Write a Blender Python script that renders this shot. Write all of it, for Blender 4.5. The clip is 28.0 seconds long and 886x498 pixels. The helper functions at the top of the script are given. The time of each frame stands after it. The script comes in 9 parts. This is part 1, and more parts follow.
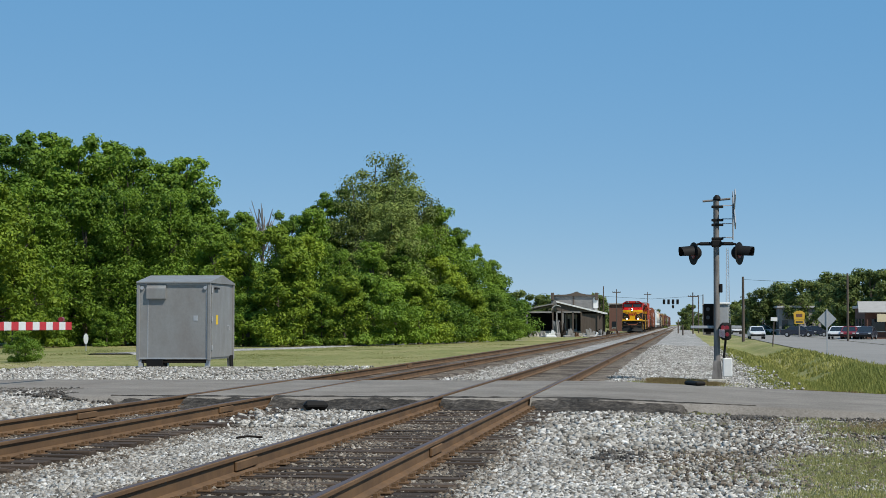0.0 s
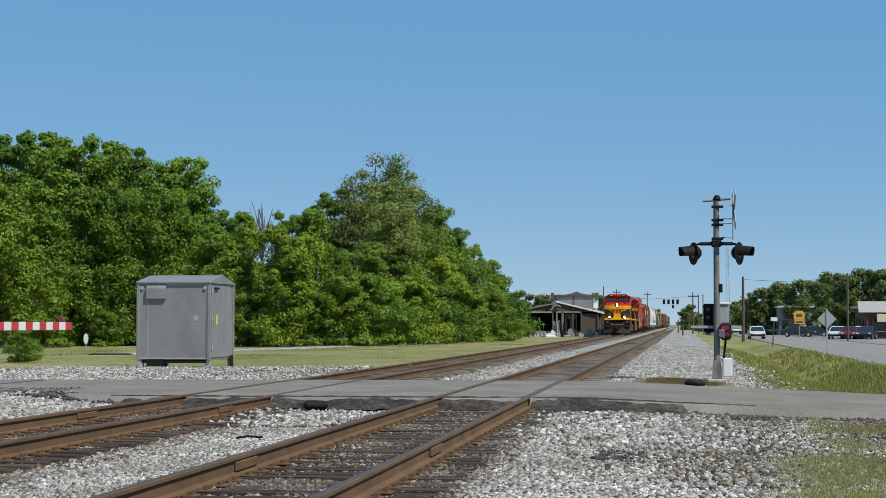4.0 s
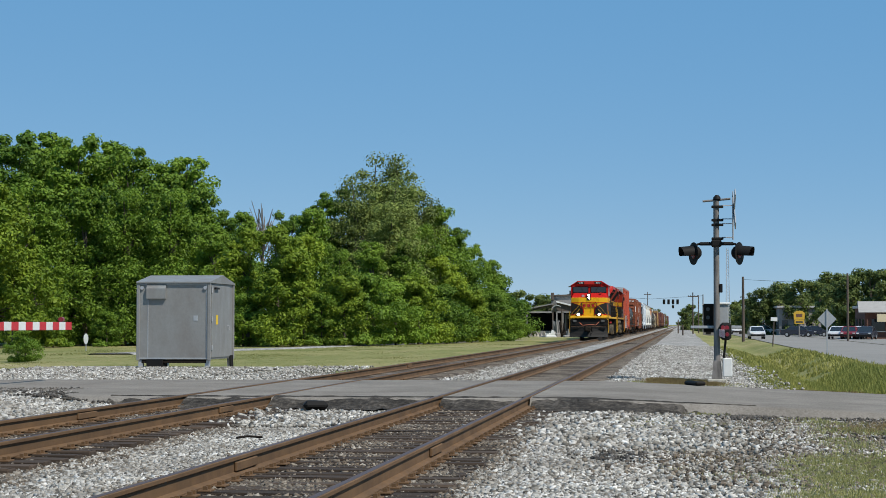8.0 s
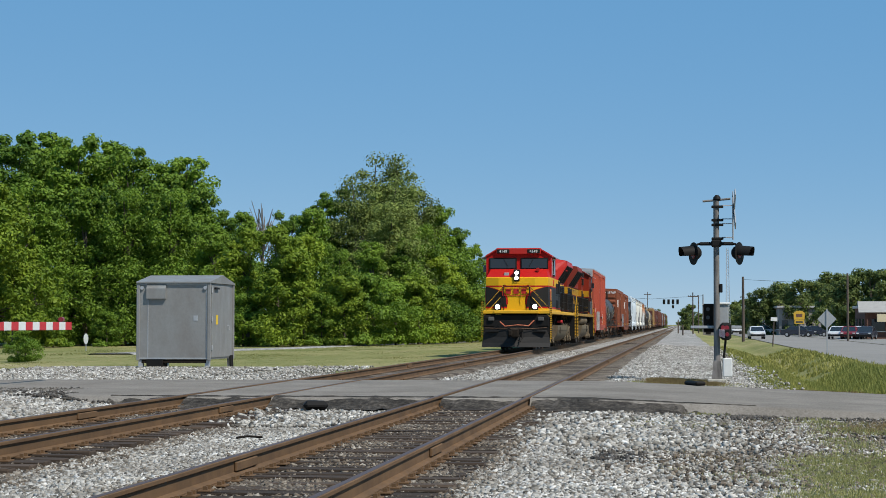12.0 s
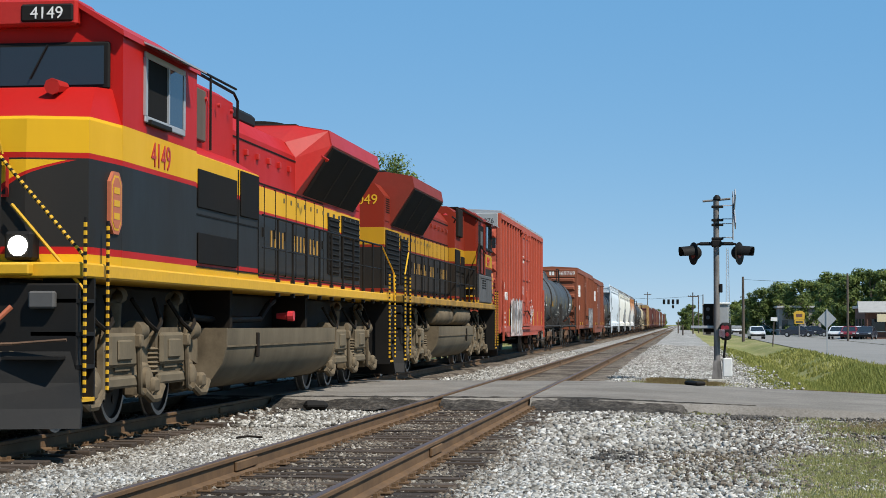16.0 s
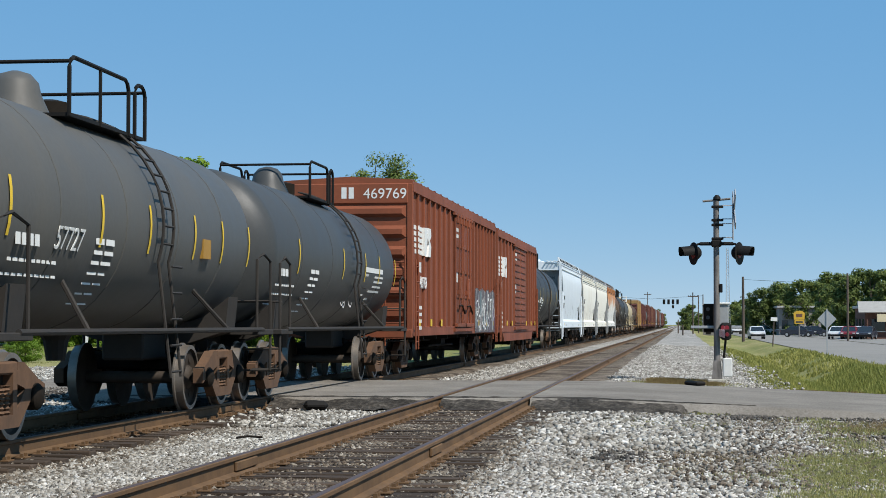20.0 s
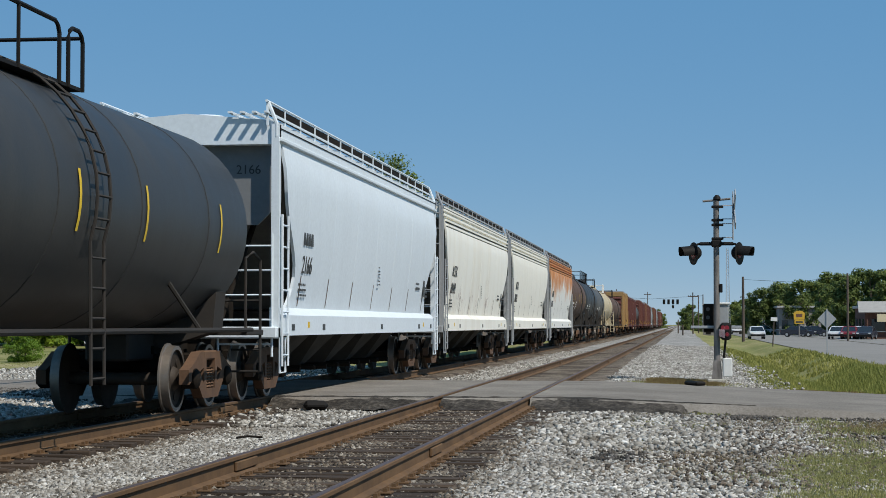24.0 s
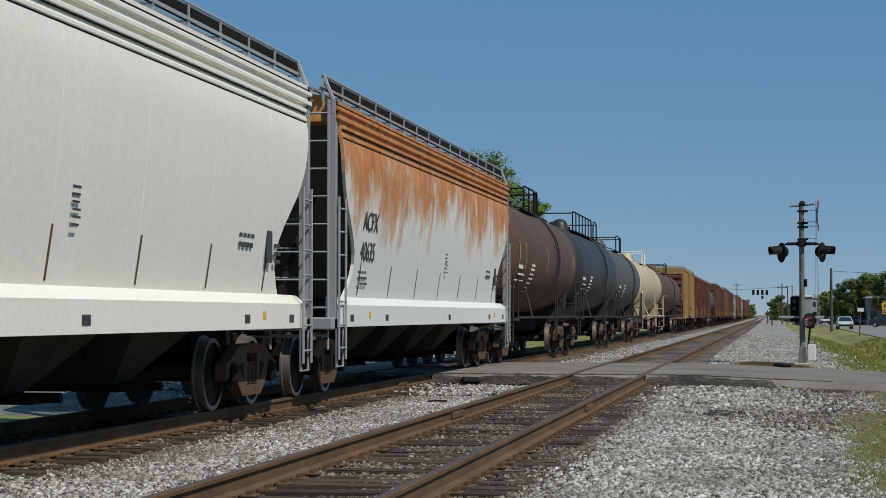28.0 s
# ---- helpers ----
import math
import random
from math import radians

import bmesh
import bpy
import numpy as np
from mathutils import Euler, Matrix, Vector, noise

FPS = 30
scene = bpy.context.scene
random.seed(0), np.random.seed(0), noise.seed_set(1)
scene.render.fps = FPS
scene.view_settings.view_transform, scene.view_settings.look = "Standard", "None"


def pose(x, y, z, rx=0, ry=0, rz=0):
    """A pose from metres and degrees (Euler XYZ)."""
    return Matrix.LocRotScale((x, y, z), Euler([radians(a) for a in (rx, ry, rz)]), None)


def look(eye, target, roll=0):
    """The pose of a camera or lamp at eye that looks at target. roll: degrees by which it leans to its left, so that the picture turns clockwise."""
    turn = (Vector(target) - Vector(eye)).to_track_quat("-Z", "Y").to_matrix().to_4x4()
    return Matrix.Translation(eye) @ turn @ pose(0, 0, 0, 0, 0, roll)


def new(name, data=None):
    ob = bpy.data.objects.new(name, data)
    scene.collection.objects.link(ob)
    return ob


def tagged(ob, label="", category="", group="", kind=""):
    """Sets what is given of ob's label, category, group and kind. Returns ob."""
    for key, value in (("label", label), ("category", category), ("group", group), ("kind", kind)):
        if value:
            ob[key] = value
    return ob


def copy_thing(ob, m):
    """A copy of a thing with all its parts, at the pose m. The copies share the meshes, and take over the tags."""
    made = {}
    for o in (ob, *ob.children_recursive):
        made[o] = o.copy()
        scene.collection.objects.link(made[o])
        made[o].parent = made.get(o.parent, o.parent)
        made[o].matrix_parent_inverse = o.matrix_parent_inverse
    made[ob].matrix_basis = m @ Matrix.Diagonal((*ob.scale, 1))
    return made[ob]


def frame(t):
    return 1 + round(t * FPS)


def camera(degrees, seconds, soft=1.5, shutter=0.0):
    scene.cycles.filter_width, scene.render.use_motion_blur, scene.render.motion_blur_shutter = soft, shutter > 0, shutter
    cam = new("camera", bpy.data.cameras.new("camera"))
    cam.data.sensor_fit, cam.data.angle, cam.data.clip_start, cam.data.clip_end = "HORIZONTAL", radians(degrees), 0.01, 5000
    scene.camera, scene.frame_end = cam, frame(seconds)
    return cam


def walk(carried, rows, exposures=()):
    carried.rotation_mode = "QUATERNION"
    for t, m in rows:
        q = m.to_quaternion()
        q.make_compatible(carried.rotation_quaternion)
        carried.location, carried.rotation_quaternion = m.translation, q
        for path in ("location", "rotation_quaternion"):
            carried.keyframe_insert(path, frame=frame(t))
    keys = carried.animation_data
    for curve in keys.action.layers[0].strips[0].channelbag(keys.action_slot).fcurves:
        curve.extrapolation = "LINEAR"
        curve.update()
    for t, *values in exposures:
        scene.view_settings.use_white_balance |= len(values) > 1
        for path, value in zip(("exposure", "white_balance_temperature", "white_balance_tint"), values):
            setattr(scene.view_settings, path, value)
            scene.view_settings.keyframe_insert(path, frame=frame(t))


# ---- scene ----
# One lens; the camera stands on a tripod, pans at the end and draws back along the track.
cam = camera(26.46, 28.0, 0.6)
FOCAL = 784 / math.tan(radians(26.46 / 2))
EYE_Z = 1.2


def aim(px, py, back=0.0, roll=0.0):
    """The pose in which the track's far end lies at the picture's place (px, py)."""
    turn, tilt = math.atan((px - 784) / FOCAL), math.atan((py - 441) / FOCAL)
    fwd = Vector((-math.sin(turn) * math.cos(tilt), math.cos(turn) * math.cos(tilt), math.sin(tilt)))
    eye = Vector((0, -back, EYE_Z))
    return look(eye, eye + fwd * 10, roll)


CAM_ROWS = [
    (0.0, aim(1207, 574)), (12.0, aim(1207, 574)), (24.8, aim(1207, 574)),
    (25.0, aim(1208, 574)), (25.5, aim(1212, 577)), (25.75, aim(1243, 581)), (26.0, aim(1283, 584)),
    (26.5, aim(1349, 586, 0.5)), (27.0, aim(1380, 583, 1.7)), (27.5, aim(1378, 570, 4.4)), (28.0, aim(1365, 557, 7.0)),
]
walk(cam, CAM_ROWS, [(0.0, 0.0), (12.0, 0.0), (14.5, 0.02), (15.0, 0.05), (16.0, 0.19), (17.0, 0.28), (18.0, 0.22), (19.0, 0.12), (20.0, 0.13), (21.0, 0.02), (24.0, -0.20), (25.0, -0.43), (26.0, -0.45), (27.0, -0.54), (28.0, -0.47)])

# ---- light ----
SUN_DIR = Vector((0.50, -0.38, 0.78)).normalized()
world = bpy.data.worlds.new("sky")
scene.world = world
world.use_nodes = True
wn = world.node_tree.nodes
sky = wn.new("ShaderNodeTexSky")
sky.sky_type = "NISHITA"
sky.sun_disc = False
sky.sun_elevation = math.asin(SUN_DIR.z)
sky.sun_rotation = math.atan2(SUN_DIR.x, SUN_DIR.y)
sky.altitude, sky.air_density, sky.dust_density, sky.ozone_density = 300, 0.50, 0.0, 2.2
tint = wn.new("ShaderNodeMix")
tint.data_type, tint.blend_type = "RGBA", "MULTIPLY"
tint.inputs[0].default_value, tint.inputs[7].default_value = 1.0, (1.08, 0.78, 0.42, 1)
world.node_tree.links.new(sky.outputs[0], tint.inputs[6])
haze = wn.new("ShaderNodeMix")
haze.data_type = "RGBA"
haze.inputs[0].default_value, haze.inputs[7].default_value = 0.55, (1.12, 4.25, 8.75, 1)
world.node_tree.links.new(tint.outputs[2], haze.inputs[6])
world.node_tree.links.new(haze.outputs[2], wn["Background"].inputs[0])
wn["Background"].inputs[1].default_value = 0.108
sun = new("sun", bpy.data.lights.new("sun", "SUN"))
sun.data.energy, sun.data.angle, sun.data.color = 4.8, radians(0.5), (1.0, 0.95, 0.87)
sun.matrix_world = look(SUN_DIR * 50, (0, 0, 0))


# ---- mesh helpers ----
class Shape:
    """Collects vertices and faces of one mesh."""

    def __init__(self):
        self.v, self.f = [], []

    def add(self, verts, faces):
        n = len(self.v)
        self.v += [tuple(p) for p in verts]
        self.f += [tuple(i + n for i in q) for q in faces]
        return self

    def box(self, x0, x1, y0, y1, z0, z1, c=0.0):
        if c <= 0:
            return self.add([(x, y, z) for z in (z0, z1) for y in (y0, y1) for x in (x0, x1)],
                            [(0, 2, 3, 1), (4, 5, 7, 6), (0, 1, 5, 4), (2, 6, 7, 3), (0, 4, 6, 2), (1, 3, 7, 5)])
        ring = [(x0 + c, y0), (x1 - c, y0), (x1, y0 + c), (x1, y1 - c), (x1 - c, y1), (x0 + c, y1), (x0, y1 - c), (x0, y0 + c)]
        ins = [(x0 + c, y0 + c), (x1 - c, y0 + c), (x1 - c, y0 + c), (x1 - c, y1 - c), (x1 - c, y1 - c), (x0 + c, y1 - c), (x0 + c, y1 - c), (x0 + c, y0 + c)]
        vs = [(*p, z0) for p in ins] + [(*p, z0 + c) for p in ring] + [(*p, z1 - c) for p in ring] + [(*p, z1) for p in ins]
        fs = [(k * 8 + i, k * 8 + (i + 1) % 8, k * 8 + 8 + (i + 1) % 8, k * 8 + 8 + i) for k in range(3) for i in range(8)]
        fs += [(7, 5, 3, 1), (25, 27, 29, 31)]
        return self.add(vs, fs)

    def tube(self, pts, r, n=8, caps=True, r1=None):
        pts = [Vector(p) for p in pts]
        vs, fs = [], []
        for i, p in enumerate(pts):
            d = (pts[min(i + 1, len(pts) - 1)] - pts[max(i - 1, 0)]).normalized()
            a = d.cross(Vector((0, 0, 1)) if abs(d.z) < 0.9 else Vector((0, 1, 0))).normalized()
            b = d.cross(a)
            q = r if r1 is None else r + (r1 - r) * i / (len(pts) - 1)
            vs += [p + (a * math.cos(k * math.tau / n) + b * math.sin(k * math.tau / n)) * q for k in range(n)]
        for i in range(len(pts) - 1):
            fs += [(i * n + k, i * n + (k + 1) % n, (i + 1) * n + (k + 1) % n, (i + 1) * n + k) for k in range(n)]
        if caps:
            fs += [tuple(range(n))[::-1], tuple(range((len(pts) - 1) * n, len(pts) * n))]
        return self.add(vs, fs)

    def lathe(self, prof, axis, at, n=24):
        """prof: (along, radius) pairs; axis 'x', 'y' or 'z'."""
        vs, fs = [], []
        for a, r in prof:
            for k in range(n):
                c, s = math.cos(k * math.tau / n) * r, math.sin(k * math.tau / n) * r
                p = {"x": (a, c, s), "y": (c, a, s), "z": (c, s, a)}[axis]
                vs.append((p[0] + at[0], p[1] + at[1], p[2] + at[2]))
        for i in range(len(prof) - 1):
            fs += [(i * n + k, i * n + (k + 1) % n, (i + 1) * n + (k + 1) % n, (i + 1) * n + k) for k in range(n)]
        fs += [tuple(range(n))[::-1], tuple(range((len(prof) - 1) * n, len(prof) * n))]
        return self.add(vs, fs)

    def prism(self, poly, axis, a0, a1, taper=None):
        """poly: pairs in the plane across the axis ('x': y, z; 'y': x, z; 'z': x, y)."""
        def put(p, a):
            return {"x": (a, p[0], p[1]), "y": (p[0], a, p[1]), "z": (p[0], p[1], a)}[axis]
        n, far = len(poly), taper or poly
        vs = [put(p, a0) for p in poly] + [put(p, a1) for p in far]
        fs = [(i, (i + 1) % n, n + (i + 1) % n, n + i) for i in range(n)] + [tuple(range(n))[::-1], tuple(range(n, 2 * n))]
        return self.add(vs, fs)

    def mesh(self, name, smooth=None):
        me = bpy.data.meshes.new(name)
        me.from_pydata(self.v, [], self.f)
        bm = bmesh.new()
        bm.from_mesh(me)
        bmesh.ops.recalc_face_normals(bm, faces=bm.faces)
        bm.to_mesh(me)
        bm.free()
        if smooth:
            me.shade_smooth()
            me.set_sharp_from_angle(angle=radians(smooth))
        return me


def part(name, shape, material, parent, label="", smooth=None, at=None):
    me = shape if isinstance(shape, bpy.types.Mesh) else shape.mesh(name, smooth)
    if not me.materials:
        me.materials.append(material)
    ob = new(name, me)
    ob.parent = parent
    if at is not None:
        ob.matrix_basis = at
    return tagged(ob, label)


def thing(name, label, category, group="", kind="", m=None):
    ob = new(name)
    ob.empty_display_size = 0.3
    if m is not None:
        ob.matrix_basis = m
    return tagged(ob, label, category, group, kind)


def solid(name, shape, material, label, category, group="", kind="", m=None, smooth=None):
    ob = part(name, shape, material, None, "", smooth, m)
    return tagged(ob, label, category, group, kind)


LETTERS = {}


def lettering(text, size, depth=0.004):
    if (text, size) in LETTERS:
        return LETTERS[text, size]
    cu = bpy.data.curves.new("lettering", "FONT")
    cu.body, cu.size, cu.extrude, cu.align_x = text, size, depth, "CENTER"
    tmp = bpy.data.objects.new("lettering", cu)
    scene.collection.objects.link(tmp)
    bpy.context.view_layer.update()
    me = bpy.data.meshes.new_from_object(tmp.evaluated_get(bpy.context.evaluated_depsgraph_get()))
    bpy.data.objects.remove(tmp)
    LETTERS[text, size] = me
    return me


for word, sizes in (("4149", (0.19, 0.42, 0.40)), ("4049", (0.19, 0.42, 0.40)), ("140076", (0.24, 0.40)), ("ACFX", (0.42,)), ("469769", (0.34, 0.40)), ("57727", (0.36,)), ("73865", (0.36,)),
                    ("2166", (0.20, 0.42)), ("69449", (0.42,)), ("68813", (0.42,)), ("40635", (0.42,))):
    for size in sizes:
        lettering(word, size)


def face_x(x, y, z, side=1):
    """A pose for writing on a face that looks along +x (or -x)."""
    return pose(x, y, z, 90, 0, 90 * side)


def face_front(x, y, z, side=-1):
    return pose(x, y, z, 90, 0, 0 if side < 0 else 180)


def bar_row(shape, x, y0, z, n, w, h, gap, side=1, seed=1):
    """A row of plain bars that stand for letters, on a side wall."""
    rng = random.Random(seed)
    y = y0
    for _ in range(n):
        ww = w * rng.uniform(0.7, 1.1)
        shape.box(min(x, x + 0.006 * side), max(x, x + 0.006 * side), y, y + ww, z, z + h)
        y += ww + gap
    return shape


# ---- materials ----
def ramp(nt, source, stops, constant=False):
    node = nt.nodes.new("ShaderNodeValToRGB")
    cr = node.color_ramp
    cr.interpolation = "CONSTANT" if constant else "LINEAR"
    while len(cr.elements) < len(stops):
        cr.elements.new(0.5)
    for e, (p, c) in zip(cr.elements, stops):
        e.position = p
        e.color = (*c, 1) if len(c) == 3 else c
    nt.links.new(source, node.inputs[0])
    return node.outputs[0]


def math_node(nt, op, a, b=None, c=None, clamp=False):
    node = nt.nodes.new("ShaderNodeMath")
    node.operation, node.use_clamp = op, clamp
    for i, q in enumerate((a, b, c)):
        if q is None:
            continue
        if isinstance(q, (int, float)):
            node.inputs[i].default_value = q
        else:
            nt.links.new(q, node.inputs[i])
    return node.outputs[0]


def mix(nt, fac, a, b, mode="MIX"):
    node = nt.nodes.new("ShaderNodeMix")
    node.data_type, node.blend_type = "RGBA", mode
    for sock, q in ((node.inputs[0], fac), (node.inputs[6], a), (node.inputs[7], b)):
        if isinstance(q, (int, float)):
            sock.default_value = q
        elif isinstance(q, tuple):
            sock.default_value = (*q, 1)
        else:
            nt.links.new(q, sock)
    return node.outputs[2]


def noise_tex(nt, scale, detail=4, rough=0.6, stretch=None, coord="Object", distort=0.0):
    tc = nt.nodes.new("ShaderNodeTexCoord")
    src = tc.outputs[coord]
    if stretch:
        mp = nt.nodes.new("ShaderNodeMapping")
        mp.inputs["Scale"].default_value = stretch
        nt.links.new(src, mp.inputs[0])
        src = mp.outputs[0]
    node = nt.nodes.new("ShaderNodeTexNoise")
    node.inputs["Scale"].default_value, node.inputs["Detail"].default_value = scale, detail
    node.inputs["Roughness"].default_value, node.inputs["Distortion"].default_value = rough, distort
    nt.links.new(src, node.inputs["Vector"])
    return node.outputs[0]


def base_mat(name, rough=0.6, metal=0.0):
    m = bpy.data.materials.new(name)
    m.use_nodes = True
    b = m.node_tree.nodes["Principled BSDF"]
    b.inputs["Roughness"].default_value, b.inputs["Metallic"].default_value = rough, metal
    return m, m.node_tree, b


def bump(nt, b, height, strength=0.3, dist=0.02):
    node = nt.nodes.new("ShaderNodeBump")
    node.inputs["Strength"].default_value, node.inputs["Distance"].default_value = strength, dist
    nt.links.new(height, node.inputs["Height"])
    nt.links.new(node.outputs[0], b.inputs["Normal"])


def dirt_mat(name, color, dirt=(0.16, 0.12, 0.08), amount=0.4, rough=0.55, metal=0.0, big=0.6, fine=14.0, streak=None, relief=0.15, spread=0.0, spec=0.3):
    """Paint or bare material with grime at two scales; streak stretches it down the walls."""
    m, nt, b = base_mat(name, rough, metal)
    n1 = noise_tex(nt, big, 5, 0.65, streak)
    n2 = noise_tex(nt, fine, 4, 0.6)
    f = math_node(nt, "MULTIPLY_ADD", n1, 1.6, -0.45, True)
    f = math_node(nt, "MULTIPLY", f, amount, None, True)
    g = math_node(nt, "MULTIPLY_ADD", n2, 0.26, 0.87)
    col = mix(nt, f, color, dirt)
    comb = nt.nodes.new("ShaderNodeCombineColor")
    for i in range(3):
        nt.links.new(g, comb.inputs[i])
    col = mix(nt, 1.0, col, comb.outputs[0], "MULTIPLY")
    if spread:
        oi = nt.nodes.new("ShaderNodeObjectInfo")
        k = math_node(nt, "MULTIPLY_ADD", oi.outputs["Random"], spread, 1 - spread / 2)
        c2 = nt.nodes.new("ShaderNodeCombineColor")
        for i in range(3):
            nt.links.new(k, c2.inputs[i])
        col = mix(nt, 1.0, col, c2.outputs[0], "MULTIPLY")
    nt.links.new(col, b.inputs["Base Color"])
    nt.links.new(math_node(nt, "MULTIPLY_ADD", n1, 0.3, rough - 0.12, True), b.inputs["Roughness"])
    b.inputs["Specular IOR Level"].default_value = spec
    bump(nt, b, n2, relief, 0.01)
    return m


def speckled_cream():
    """Cream paint with vertical stains and clusters of rust specks low on the sides."""
    m, nt, b = base_mat("hopper_cream_stained", 0.55)
    stain = noise_tex(nt, 0.8, 5, 0.65, (1, 1.6, 0.12))
    big = noise_tex(nt, 0.55, 3, 0.6)
    fine = noise_tex(nt, 5.5, 5, 0.75, (1, 1, 0.75), distort=0.8)
    g = noise_tex(nt, 14, 4, 0.6)
    tc = nt.nodes.new("ShaderNodeTexCoord")
    sep = nt.nodes.new("ShaderNodeSeparateXYZ")
    nt.links.new(tc.outputs["Object"], sep.inputs[0])
    low = math_node(nt, "MULTIPLY_ADD", math_node(nt, "ABSOLUTE", math_node(nt, "SUBTRACT", sep.outputs[2], 1.95)), -1.3, 1.0, True)
    col = mix(nt, math_node(nt, "MULTIPLY_ADD", stain, 1.3, -0.6, True), (0.86, 0.83, 0.73), (0.66, 0.56, 0.40))
    t = math_node(nt, "MULTIPLY_ADD", fine, 11.0, -5.9, True)
    k = math_node(nt, "MULTIPLY_ADD", big, 9.0, -4.6, True)
    t = math_node(nt, "MULTIPLY", math_node(nt, "MULTIPLY", t, k), low)
    col = mix(nt, t, col, (0.23, 0.06, 0.04))
    nt.links.new(col, b.inputs["Base Color"])
    bump(nt, b, g, 0.1, 0.01)
    return m


def glow(name, color, strength):
    m, nt, b = base_mat(name, 0.3)
    b.inputs["Base Color"].default_value = (*color, 1)
    b.inputs["Emission Color"].default_value = (*color, 1)
    b.inputs["Emission Strength"].default_value = strength
    return m


def glass_mat(name, tint=(0.02, 0.025, 0.03)):
    m, nt, b = base_mat(name, 0.06)
    b.inputs["Base Color"].default_value = (*tint, 1)
    b.inputs["Specular IOR Level"].default_value = 0.6
    return m


RED, YELLOW, BLACK = (0.43, 0.010, 0.007), (0.68, 0.365, 0.009), (0.0165, 0.016, 0.0145)
OLD_RED, OLD_YELLOW = (0.24, 0.020, 0.008), (0.50, 0.255, 0.012)


def livery(name, nose=False, fade=0.0, red=RED):
    """Belted paint in bands of height; on the nose the yellow runs down in a wedge."""
    m, nt, b = base_mat(name, 0.38)
    b.inputs["Specular IOR Level"].default_value = 0.10 if fade else 0.15
    gold = OLD_YELLOW if fade else YELLOW
    tc = nt.nodes.new("ShaderNodeTexCoord")
    sep = nt.nodes.new("ShaderNodeSeparateXYZ")
    nt.links.new(tc.outputs["Object"], sep.inputs[0])
    zz = math_node(nt, "MULTIPLY", sep.outputs[2], 0.2)
    stops = [(0.0, gold), (0.386, red), (0.400, BLACK), (0.586, red), (0.599, gold), (0.676, red)]
    col = ramp(nt, zz, stops, True)
    if nose:
        ax = math_node(nt, "ABSOLUTE", sep.outputs[0])
        t = math_node(nt, "MULTIPLY_ADD", sep.outputs[2], 1.02, -2.06, True)
        w = math_node(nt, "MULTIPLY_ADD", math_node(nt, "POWER", t, 4.5), 1.20, 0.44)
        gap = math_node(nt, "SUBTRACT", ax, w)
        inside = math_node(nt, "LESS_THAN", gap, 0.0)
        edge = math_node(nt, "LESS_THAN", math_node(nt, "ABSOLUTE", gap), 0.045)
        low = math_node(nt, "LESS_THAN", sep.outputs[2], 2.93)
        high = math_node(nt, "GREATER_THAN", sep.outputs[2], 2.12)
        both = math_node(nt, "MULTIPLY", low, high)
        col = mix(nt, math_node(nt, "MULTIPLY", inside, low), col, gold)
        col = mix(nt, math_node(nt, "MULTIPLY", edge, both), col, red)
    n1 = noise_tex(nt, 0.9, 5, 0.65, (1, 0.6, 0.25))
    n2 = noise_tex(nt, 18, 3, 0.6)
    f = math_node(nt, "MULTIPLY_ADD", n1, 1.1, -0.42 + fade, True)
    f = math_node(nt, "MULTIPLY", f, 0.6 if fade else 0.3)
    col = mix(nt, f, col, (0.085, 0.055, 0.035) if fade else (0.07, 0.045, 0.03))
    nt.links.new(col, b.inputs["Base Color"])
    nt.links.new(math_node(nt, "MULTIPLY_ADD", n1, 0.4, 0.34 + fade, True), b.inputs["Roughness"])
    bump(nt, b, n2, 0.06, 0.01)
    return m


